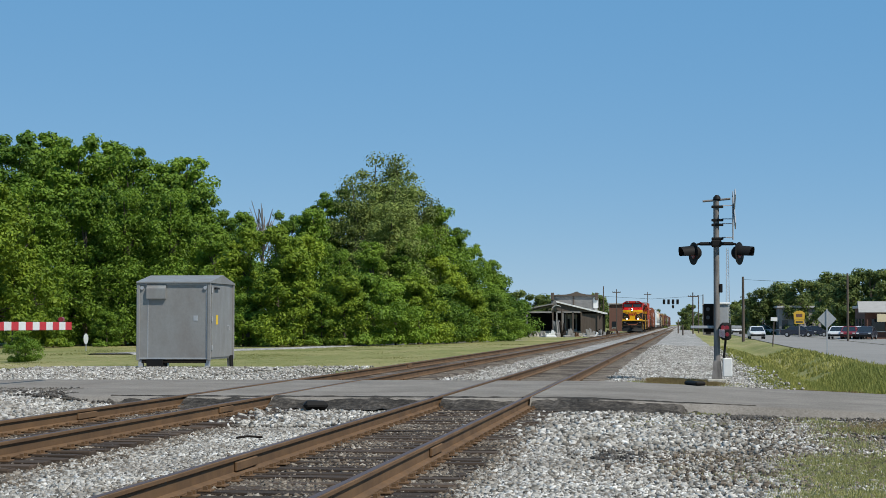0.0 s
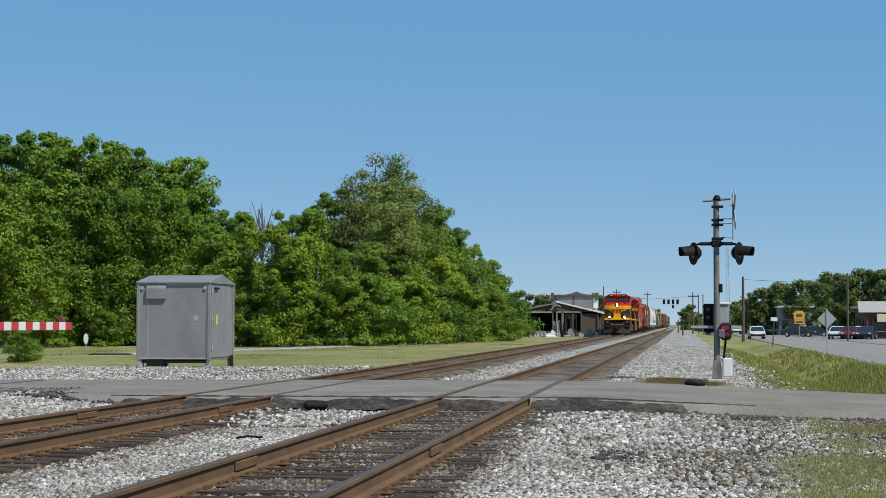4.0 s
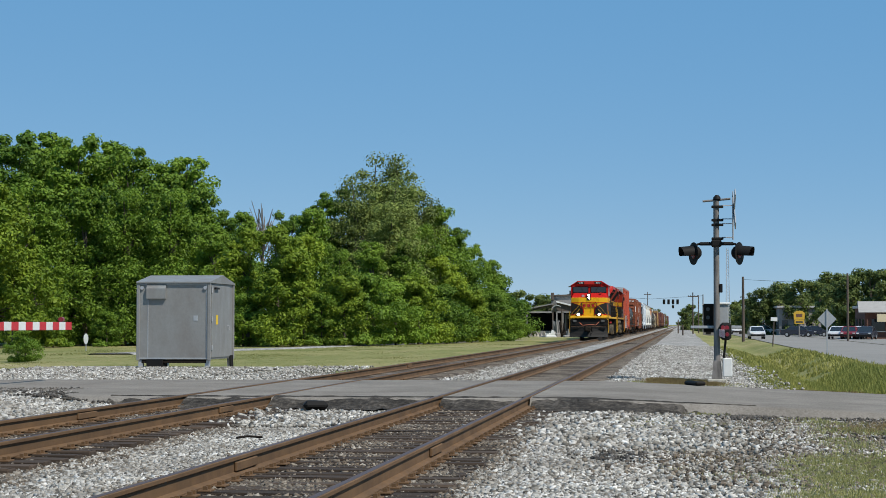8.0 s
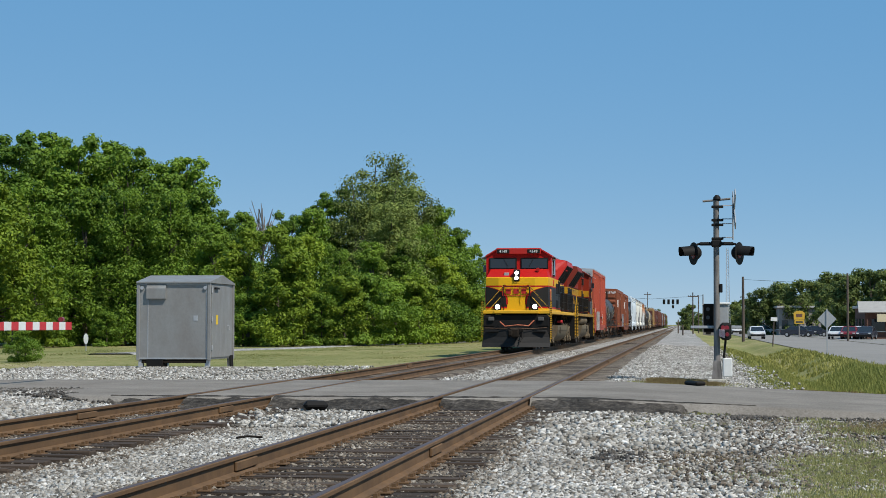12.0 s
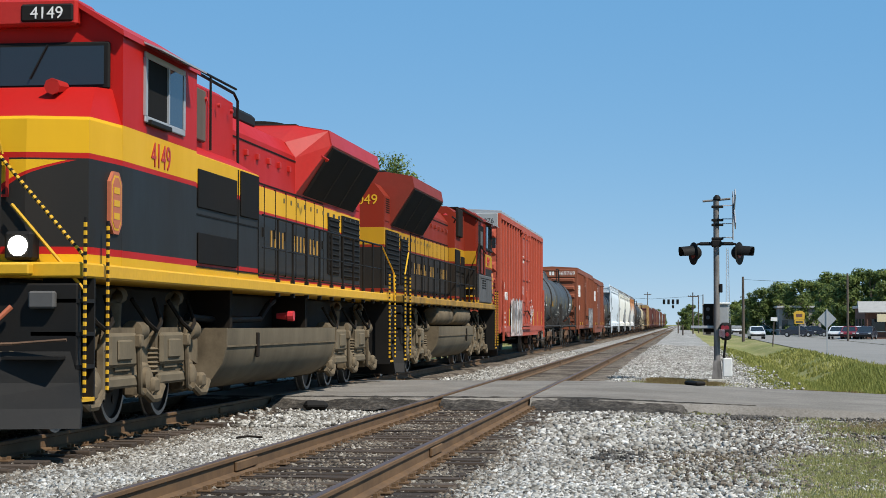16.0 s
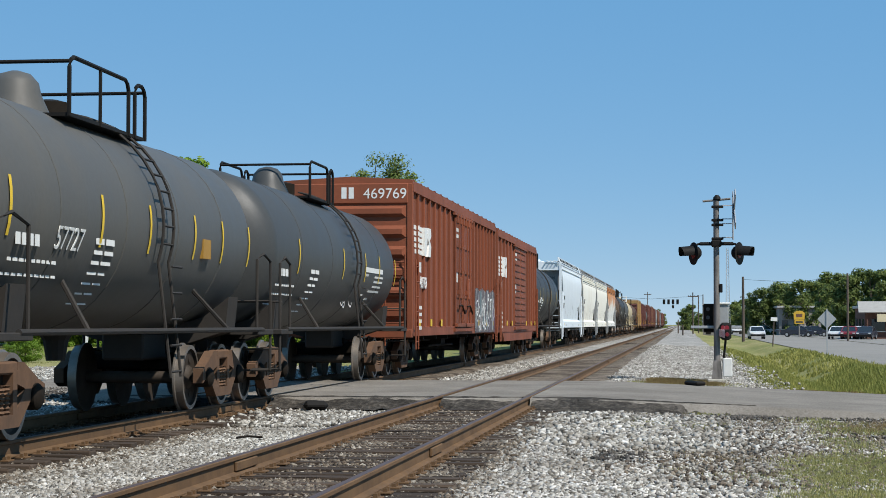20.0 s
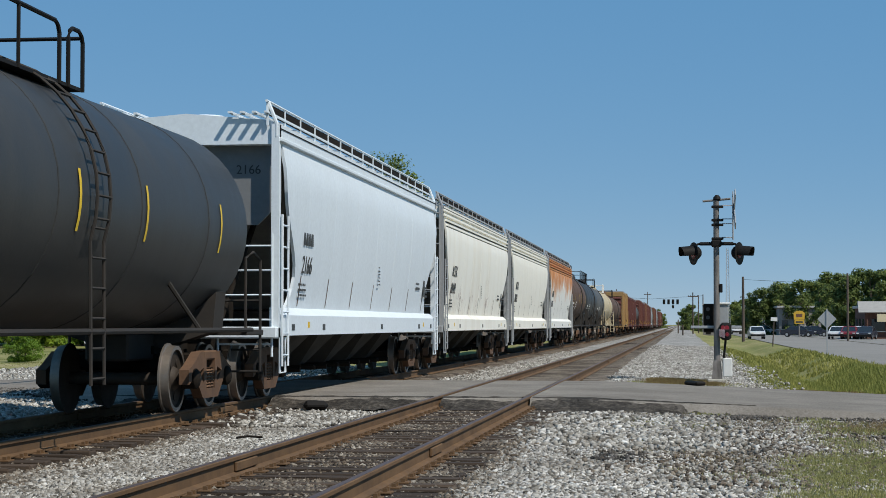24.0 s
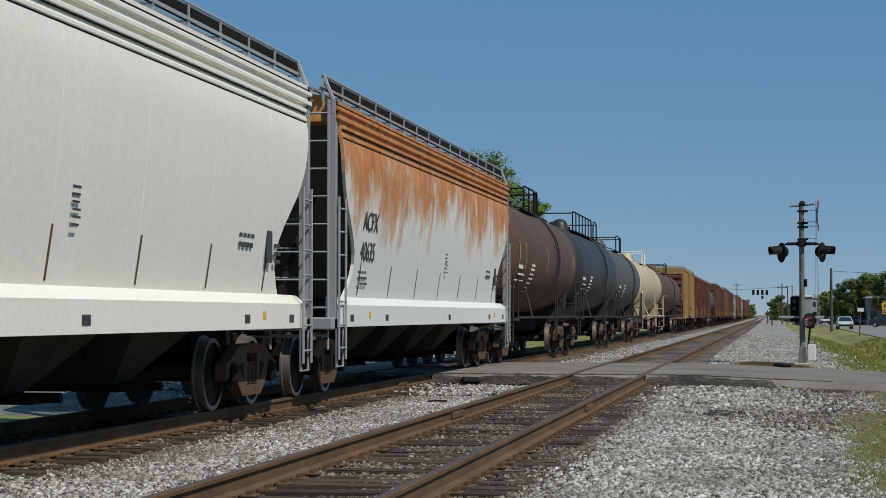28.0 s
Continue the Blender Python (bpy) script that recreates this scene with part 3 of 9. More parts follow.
lane.f = [(i * 4 + k, i * 4 + k + 1, i * 4 + k + 5, i * 4 + k + 4) for i in range(12) for k in range(3)]
solid("gravel_lane", lane, MAT["gravel_far"], "pale gravel lane across the grass", "lane", kind="structure", smooth=60)


def road_z(x, y=36):
    z = -0.012
    if x > -1.6:
        z -= 0.40 * min(1.0, (x + 1.6) / 9.0)
    if x < -9.5:
        z -= 0.04 * min(1.0, (-9.5 - x) / 12.0)
    return z


def road_near(x):
    """The road's near edge, which draws back west of the tracks."""
    q = max(0.0, min(1.0, (-9.9 - x) / 4.2))
    return ROAD[0] + 3.6 * q * q * (3 - 2 * q)


def road_strip(x0, x1, n, name="road"):
    s = Shape()
    xs = [x0 + (x1 - x0) * i / n for i in range(n + 1)]
    vs, fs = [], []
    for x in xs:
        wob = 0.12 * noise.noise((x * 0.8, 5, 0))
        e0, e1, z = road_near(x) + wob, ROAD[1] + 0.12 * noise.noise((x * 0.8, 9, 0)), road_z(x)
        vs += [(x, e0 - 0.35, z - 0.30), (x, e0, z - 0.02), (x, e0 + 0.3, z), (x, e1 - 0.3, z), (x, e1, z - 0.02), (x, e1 + 0.35, z - 0.30)]
    for i in range(n):
        for k in range(5):
            fs.append((i * 6 + k, i * 6 + k + 1, (i + 1) * 6 + k + 1, (i + 1) * 6 + k))
    s.add(vs, fs)
    s.add([vs[i] for i in range(6)], [(0, 1, 2, 3, 4, 5)])
    s.add([vs[n * 6 + i] for i in range(6)], [(0, 1, 2, 3, 4, 5)])
    return s


road = thing("road", "worn grey asphalt road over the level crossing", "road", kind="structure")
cuts = [-120.0]
for c in sorted(TRACKS):
    for e in (-HALF, HALF):
        g0, g1 = (0.045, 0.105) if e < 0 else (0.105, 0.045)
        cuts += [c + e - g0, c + e + g1]
cuts.append(9.5)
for a, b_ in zip(cuts[::2], cuts[1::2]):
    part("asphalt_strip", road_strip(a, b_, max(2, int(abs(b_ - a) / 0.7) if b_ - a < 30 else 60)), MAT["asphalt"], road, smooth=50)
for a, b_ in ((-9.7, -8.5), (-8.34, -7.0), (-6.84, -4.13), (-3.97, -2.63), (-2.47, 1.2)):
    s = Shape()
    n, m = max(6, int((b_ - a) / 0.12)), 7
    for i in range(n + 1):
        x = a + (b_ - a) * i / n
        out = 0.55 + 0.5 * noise.noise((x * 0.9, 2, 0)) + 0.22 * noise.noise((x * 3.5, 4, 0))
        if x > -2.3 or x < -8.6:
            out *= max(0.15, 1 - (x + 2.3) / 4.2) if x > 0 else 1.0
        for j in range(m + 1):
            q = j / m
            y = ROAD[0] + 0.28 - q * (0.35 + out)
            z = road_z(x) + (0.006 if j else -0.06) - 0.235 * max(0.0, q - 0.18) ** 0.9 + 0.05 * noise.noise((x * 5, y * 5, 1)) * min(1.0, q * 2)
            s.v.append((x, y, z))
    s.f = [(i * (m + 1) + j, i * (m + 1) + j + 1, (i + 1) * (m + 1) + j + 1, (i + 1) * (m + 1) + j) for i in range(n) for j in range(m)]
    part("patch_edge", s, MAT["patch"], road, "dark crumbling asphalt edge", 50)
solid("highway", grid_sheet([8.0, 9.5, 12.2, 15, 16.4], [20 + 8 * i for i in range(40)] + [400, 600, 900, 1500], lambda x, y: -0.50 + 0.02 * (1 - abs(x - 12.2) / 4.2)),
      MAT["highway"], "pale concrete town street beside the railway", "street", kind="structure", smooth=50)
solid("parking_apron", grid_sheet([16.4, 18, 22, 30], [90 + 10 * i for i in range(30)], lambda x, y: -0.47), MAT["highway"], "paved parking strip along the street", "pavement", kind="structure")


def rail_shape(y0, y1, x):
    prof = [(-0.075, -0.172), (0.075, -0.172), (0.075, -0.160), (0.012, -0.140), (0.012, -0.045), (0.036, -0.034), (0.036, -0.006), (0.028, 0.0), (-0.028, 0.0), (-0.036, -0.006), (-0.036, -0.034), (-0.012, -0.045), (-0.012, -0.140), (-0.075, -0.160)]
    return Shape().prism([(x + a, z) for a, z in prof], "y", y0, y1)


def make_track(cx, label, ties):
    tr = thing("railway_track", label, "railway track", "railway tracks", "structure")
    for e in (-HALF, HALF):
        r = part("rail", rail_shape(-60, 1600, cx + e), MAT["rail"], tr, "rust-brown steel rail")
        part("running_surface", Shape().box(cx + e - 0.027, cx + e + 0.027, -60, 1600, -0.001, 0.002), MAT["railtop"], r, "polished rail head")
        for yj in ((17.2, 63.0) if cx > -5 else (26.0, 58.0)):
            yj += 2.1 if e > 0 else 0
            b = Shape()
            for sd in (-1, 1):
                b.box(cx + e + sd * 0.028 - 0.016, cx + e + sd * 0.028 + 0.016, yj - 0.42, yj + 0.42, -0.135, -0.05, 0.008)
            part("joint_bar", b, MAT["rail"], tr)
    return tr


for cx in TRACKS:
    solid("crib_ballast", grid_sheet([cx - 1.55, cx - 1.3, cx - 0.9, cx, cx + 0.9, cx + 1.3, cx + 1.55], [41.0 + 1.5 * i for i in range(40)] + [105 + 10 * i for i in range(34)],
                                     lambda x, y: -0.30 if abs(x - cx) > 1.4 else -0.181 + 0.018 * noise.noise((x * 1.7, y * 1.3, 7.0))),
          MAT["crib"], "brownish fouled ballast filling the track between its ties", "ballast", kind="structure", smooth=60)
track_near = make_track(TRACKS[0], "jointed railway track on weathered wooden ties", 0)
track_far = make_track(TRACKS[1], "railway track with rusty rails on wooden ties", 0)

# ---- trees ----
def crown_mesh(name, w, h, count, leaf, seed, lobes=9, base=0.18):
    """Many small leaf pieces round a few lobes, with gaps and a ragged outline."""
    rng = np.random.default_rng(seed)
    cen, rad = [], []
    for i in range(lobes):
        t = i / max(1, lobes - 1)
        zz = h * (base + (0.92 - base) * (t ** 0.85)) * rng.uniform(0.9, 1.05)
        span = w * 0.5 * (1.0 - 0.75 * max(0, t - 0.35) / 0.65) * rng.uniform(0.25, 0.95)
        a = rng.uniform(0, math.tau)
        cen.append((span * math.cos(a) * 0.62, span * math.sin(a) * 0.62, zz))
        rad.append(w * rng.uniform(0.17, 0.30) * (1.0 - 0.35 * t))
    cen, rad = np.array(cen), np.array(rad)
    # smaller boughs stand out of the lobes
    nb = lobes * 8
    pick = rng.integers(0, lobes, nb)
    d = rng.normal(size=(nb, 3))
    d /= np.linalg.norm(d, axis=1)[:, None]
    bc = cen[pick] + d * rad[pick][:, None] * rng.uniform(0.6, 1.1, (nb, 1)) * np.array([1, 1, 0.85])
    br = rad[pick] * rng.uniform(0.26, 0.62, nb)
    k = rng.integers(0, nb, count)
    d = rng.normal(size=(count, 3))
    d /= np.linalg.norm(d, axis=1)[:, None]
    p = bc[k] + d * (br[k] * rng.uniform(0.10, 1.15, count) ** 0.5)[:, None] * np.array([1.1, 1.1, 0.8])
    p[:, 2] = np.maximum(p[:, 2], 0.15 + rng.uniform(0, 0.5, count))
    # leaves face outwards and upwards from their bough
    face = d * 0.9 + np.array([0, 0, 0.45]) + rng.normal(size=(count, 3)) * 0.42
    face /= np.linalg.norm(face, axis=1)[:, None]
    u = np.cross(face, rng.normal(size=(count, 3)))
    u /= np.linalg.norm(u, axis=1)[:, None] + 1e-6
    q = np.cross(face, u)
    s = leaf * rng.uniform(0.6, 1.3, (count, 1))
    vs = np.stack([p - u * s, p + q * s * 0.55, p + u * s, p - q * s * 0.55], 1).reshape(-1, 3)
    me = bpy.data.meshes.new(name)
    me.vertices.add(count * 4)
    me.vertices.foreach_set("co", vs.ravel())
    me.loops.add(count * 4)
    me.loops.foreach_set("vertex_index", np.arange(count * 4))
    me.polygons.add(count)
    me.polygons.foreach_set("loop_start", np.arange(count) * 4)
    me.update(calc_edges=True)
    return me, bc


TREE_TOP = {}


def make_tree(w, h, leaf_m, count, leaf, seed, label, trunk=True, lobes=9, base=0.18, name="tree", group="trees along the field"):
    t = thing(name, label, "tree" if trunk else "shrub", group)
    me, boughs = crown_mesh("crown", w, h, count, leaf, seed, lobes, base)
    s = Shape()
    rng = random.Random(seed)
    s.tube([(0, 0, -0.4), (0.05 * w * 0.3, 0, h * 0.25), (0.0, 0.1, h * 0.7)], 0.02 * h, 7, True, 0.006 * h)
    for i in range(0, len(boughs), 7):
        b = Vector(boughs[i])
        z0 = min(b.z * 0.75, h * 0.6)
        s.tube([(0, 0, z0), (b.x * 0.5, b.y * 0.5, (z0 + b.z) / 2 + 0.2), b], 0.007 * h, 5, False, 0.002 * h)
    part("trunk", s, MAT["bark"], t)
    part("crown", me, leaf_m, t)
    co = np.empty(len(me.vertices) * 3)
    me.vertices.foreach_get("co", co)
    TREE_TOP[t.name] = float(np.percentile(co[2::3], 99.6))
    return t


def spot(px, depth):
    """The place on the ground plan in the direction px (as in the first view) at that depth."""
    k = (px - 784) / FOCAL * depth
    turn = math.atan((1207 - 784) / FOCAL)
    return k * math.cos(turn) - depth * math.sin(turn), k * math.sin(turn) + depth * math.cos(turn)


def place(tree, px, depth, scale=1.0, turn=0.0, dz=0.0):
    x, y = spot(px, depth)
    c = copy_thing(tree, pose(x, y, ground_z(x, y) + dz, 0, 0, turn))
    c.scale = (scale, scale, scale)
    return c

def bare_tree():
    """A dead tree top: many thin grey twigs that fork upwards."""
    t = thing("tree", "bare dead tree with thin grey twigs", "tree", "trees along the field")
    rng = random.Random(41)
    part("trunk", Shape().tube([(0, 0, -0.4), (0.1, 0, 5), (0, 0.1, 9)], 0.16, 7, True, 0.06), MAT["bark"], t)
    s = Shape()
    for k in range(34):
        z = rng.uniform(6.0, 9.0)
        a, out, up = rng.uniform(0, math.tau), rng.uniform(0.4, 1.5), rng.uniform(1.6, 3.6)
        tip = (out * math.cos(a), out * math.sin(a), min(12.2, z + up))
        mid = (tip[0] * 0.4, tip[1] * 0.4, z + up * 0.45)
        s.tube([(0, 0, z), mid, tip], 0.06, 5, False, 0.025)
        for q in range(3):
            b = a + rng.uniform(-1, 1)
            s.tube([mid, (mid[0] + 0.5 * math.cos(b), mid[1] + 0.5 * math.sin(b), mid[2] + rng.uniform(0.5, 1.2))], 0.035, 4, False, 0.02)
    tagged(part("twigs", s, MAT["twig"], t), "pale grey bare twigs", kind="stuff")
    TREE_TOP[t.name] = 12.0
    return t


KINDS = {
    "mid": make_tree(9, 14, MAT["leaf_mid"], 20000, 0.148, 11, "dense green broadleaf tree at the field's edge", lobes=13, base=0.06),
    "mid2": make_tree(11, 15, MAT["leaf_mid"], 22000, 0.152, 12, "broad dark green tree at the field's edge", lobes=16, base=0.06),
    "yel": make_tree(8, 10, MAT["leaf_yellow"], 17000, 0.144, 13, "yellow-green leafy tree at the field's edge", lobes=9, base=0.05),
    "tall": make_tree(12, 16.5, MAT["leaf_olive"], 23000, 0.144, 14, "tall olive-green tree above the wood", lobes=18),
    "bush": make_tree(7, 6, MAT["leaf_mid"], 12000, 0.136, 15, "thick leafy shrub before the wood", False, 8, 0.02, "shrub"),
    "ybush": make_tree(7, 6, MAT["leaf_yellow"], 12000, 0.136, 16, "bright green shrub before the wood", False, 8, 0.02, "shrub"),
    "far": make_tree(11, 10, MAT["leaf_far"], 8500, 0.26, 17, "distant round green tree in the town", True, 10, 0.08, "tree", "trees of the town"),
    "last": make_tree(11, 10, MAT["leaf_far"], 1500, 0.6, 18, "hazy green tree far down the line", True, 8, 0.10, "tree", "trees of the town"),
    "dry": bare_tree(),
}
rt = random.Random(5)
# x in the first view, depth, kind, top in the first view
WOOD = [(-60, 150, "mid", 246), (-10, 140, "yel", 330), (20, 158, "mid2", 240), (75, 165, "mid", 236), (130, 160, "mid2", 244), (185, 162, "mid", 252), (235, 160, "mid2", 262),
        (325, 168, "mid", 283), (285, 160, "mid2", 292), (345, 155, "mid", 335), (395, 160, "mid2", 375), (440, 165, "mid", 378), (465, 172, "dry", 358), (510, 165, "mid2", 380), (545, 160, "mid", 372),
        (585, 166, "mid2", 340), (655, 168, "tall", 280), (705, 168, "tall", 284), (630, 164, "tall", 318), (690, 160, "tall", 320), (765, 170, "mid", 366), (745, 165, "mid2", 395), (800, 172, "mid", 405), (835, 178, "mid2", 432), (865, 185, "mid", 462), (888, 192, "bush", 488),
        (60, 148, "mid2", 320), (150, 150, "mid", 335), (220, 150, "mid2", 330), (300, 150, "mid2", 330), (380, 148, "mid", 400), (-30, 135, "yel", 345), (25, 138, "yel", 375),
        (490, 140, "yel", 402), (440, 143, "yel", 410), (540, 146, "yel", 420), (600, 150, "mid2", 440), (660, 155, "mid", 430), (720, 158, "mid2", 420), (780, 162, "yel", 455), (830, 172, "mid", 480),
        (610, 140, "ybush", 490), (650, 142, "bush", 485), (700, 146, "bush", 500), (740, 150, "ybush", 490), (790, 155, "bush", 505), (835, 162, "ybush", 515), (870, 172, "bush", 520), (905, 185, "bush", 545),
        (95, 140, "bush", 545), (190, 142, "bush", 552), (290, 142, "bush", 556), (430, 140, "bush", 520), (520, 138, "ybush", 500), (570, 140, "bush", 520)]
for px, depth, kind, top in WOOD:
    x, y = spot(px, depth)
    want = EYE_Z + (574 - top) / FOCAL * depth - ground_z(x, y)
    place(KINDS[kind], px, depth, want / TREE_TOP[KINDS[kind].name], rt.uniform(0, 360))
# trees of the town, on both sides of the far street
TOWN = [(1320, 330, 530), (1300, 380, 540), (1350, 300, 512), (1385, 300, 502), (1420, 290, 498), (1450, 310, 500), (1480, 280, 484), (1510, 270, 490), (1540, 270, 478), (1575, 265, 476), (1610, 262, 470), (1395, 330, 510), (1465, 330, 492), (1525, 300, 486),
        (1225, 520, 540), (1215, 560, 545), (1212, 480, 553), (1150, 560, 545), (1125, 520, 548), (1160, 640, 548), (1172, 700, 556), (1090, 480, 545), (890, 420, 518), (920, 400, 516), (945, 430, 522), (970, 420, 530), (1060, 460, 524), (1035, 470, 530), (1240, 460, 555), (1265, 430, 548), (1280, 420, 545)]
for px, depth, top in TOWN:
    x, y = spot(px, depth)
    want = EYE_Z + (574 - top) / FOCAL * depth - ground_z(x, y)
    place(KINDS["far"], px, depth, want / TREE_TOP[KINDS["far"].name], rt.uniform(0, 360))
rs = random.Random(8)
for side in (-1, 1):
    for i in range(26):
        y = 520 + i * 45 + rs.uniform(-12, 12)
        x = side * rs.uniform(24, 60) - 4
        c = copy_thing(KINDS["last"], pose(x, y, -0.5, 0, 0, rs.uniform(0, 360)))
        c.scale = (1.25, 1.25, rs.uniform(0.9, 1.3))
place(KINDS["bush"], 45, 82, 0.25, 40)
place(KINDS["bush"], 32, 83, 0.20, 140)
for t in KINDS.values():
    for o in (*t.children, t):
        bpy.data.objects.remove(o)

# ---- rolling stock: local y runs along the car (the leading end at -y), z = 0 on the rail heads ----
SPEED = 17.2


def wheel_mesh(r, gauge=0.7525):
    s = Shape()
    for sd in (-1, 1):
        prof = [(-0.07, r + 0.028), (-0.045, r + 0.028), (-0.035, r), (0.07, r - 0.006), (0.07, r - 0.06), (0.03, r - 0.075), (0.02, 0.17), (0.07, 0.14), (0.09, 0.10), (0.09, 0.085)]
        s.lathe([(sd * a, q) for a, q in prof], "x", (sd * gauge, 0, 0), 28)
        for k in range(5):
            a = k * math.tau / 5
            s.tube([(sd * (gauge + 0.03), math.cos(a) * r * 0.55, math.sin(a) * r * 0.55), (sd * (gauge + 0.036), math.cos(a) * r * 0.55, math.sin(a) * r * 0.55)], 0.05, 8)
    s.tube([(-0.98, 0, 0), (0.98, 0, 0)], 0.085, 12)
    return s.mesh("wheelset", 40)


WHEELSETS = {}
SPIN = []  # wheelsets that turn: object, place in the truck, radius


def wheelset(parent, y, r):
    if r not in WHEELSETS:
        me = wheel_mesh(r)
        me.materials.append(MAT["wheel" if r < 0.5 else "wheel_dark"])
        me.materials.append(MAT["rim"])
        for f in me.polygons:
            c = f.center
            if math.hypot(c.y, c.z) > r - 0.05:
                f.material_index = 1
        WHEELSETS[r] = me
    return part("wheelset", WHEELSETS[r], None, parent, at=pose(0, y, r))


TRUCK_MESH = {}


def freight_truck(parent, y, rust="truck_rust"):
    """Two axles, cast side frames with spring nests, bolster and roller-bearing caps."""
    r, wb = 0.457, 1.78
    tr = new("truck")
    tr.empty_display_size = 0.2
    tr.parent = parent
    tr.matrix_basis = pose(0, y, 0)
    if "frame" not in TRUCK_MESH:
        for sd in (-1, 1):
            s = Shape()
            x0, x1 = sorted((sd * 0.93, sd * 1.07))
            top = [(-1.18, 0.40), (-1.18, 0.56), (-0.98, 0.62), (-0.55, 0.80), (0.55, 0.80), (0.98, 0.62), (1.18, 0.56), (1.18, 0.40), (1.0, 0.40), (0.92, 0.52), (0.72, 0.52), (0.50, 0.66), (0.36, 0.66), (0.36, 0.26), (0.52, 0.20)]
            s.prism([(-1.18, 0.38), (-1.18, 0.58), (-0.98, 0.64), (-0.55, 0.82), (-0.36, 0.82), (-0.36, 0.60), (-0.55, 0.56), (-0.75, 0.48), (-0.98, 0.44)], "x", x0, x1)
            s.prism([(1.18, 0.38), (1.18, 0.58), (0.98, 0.64), (0.55, 0.82), (0.36, 0.82), (0.36, 0.60), (0.55, 0.56), (0.75, 0.48), (0.98, 0.44)][::-1], "x", x0, x1)
            s.box(x0, x1, -0.37, 0.37, 0.70, 0.83, 0.02)
            s.prism([(-0.80, 0.46), (-0.62, 0.56), (-0.30, 0.30), (0.30, 0.30), (0.62, 0.56), (0.80, 0.46), (0.42, 0.17), (-0.42, 0.17)], "x", x0, x1)
            for yy in (-0.30, 0.30):
                s.box(x0, x1, yy - 0.06, yy + 0.06, 0.28, 0.74)
            TRUCK_MESH["frame", sd] = s.mesh("side_frame", 30)
            s = Shape()
            for yy in (-0.16, 0.0, 0.16):
                s.lathe([(0.30 + 0.0225 * k, 0.074 if k % 2 else 0.052) for k in range(14)], "z", (sd * 1.0, yy, 0), 8)
            TRUCK_MESH["spring", sd] = s.mesh("spring_nest")
            s = Shape().lathe([(sd * 0.90, 0.14), (sd * 1.10, 0.14), (sd * 1.13, 0.11), (sd * 1.15, 0.05)], "x", (0, 0, r), 12)
            TRUCK_MESH["cap", sd] = s.mesh("bearing_cap", 40)
        TRUCK_MESH["bolster"] = Shape().box(-0.98, 0.98, -0.22, 0.22, 0.55, 0.80, 0.03).box(-0.35, 0.35, -0.35, 0.35, 0.78, 0.9).box(-0.75, 0.75, -0.62, -0.52, 0.36, 0.46).box(-0.75, 0.75, 0.52, 0.62, 0.36, 0.46).mesh("bolster")
        TRUCK_MESH["frame"] = True
    for sd in (-1, 1):
        part("side_frame", TRUCK_MESH["frame", sd], MAT[rust], tr, "rusty cast side frame")
        part("spring_nest", TRUCK_MESH["spring", sd], MAT["truck_rust"], tr)
        for yy in (-wb / 2, wb / 2):
            part("bearing_cap", TRUCK_MESH["cap", sd], MAT["grime"], tr, at=pose(0, yy, 0))
    part("bolster", TRUCK_MESH["bolster"], MAT["grime"], tr)
    for yy in (-wb / 2, wb / 2):
        wheelset(tr, yy, r)
    return tr


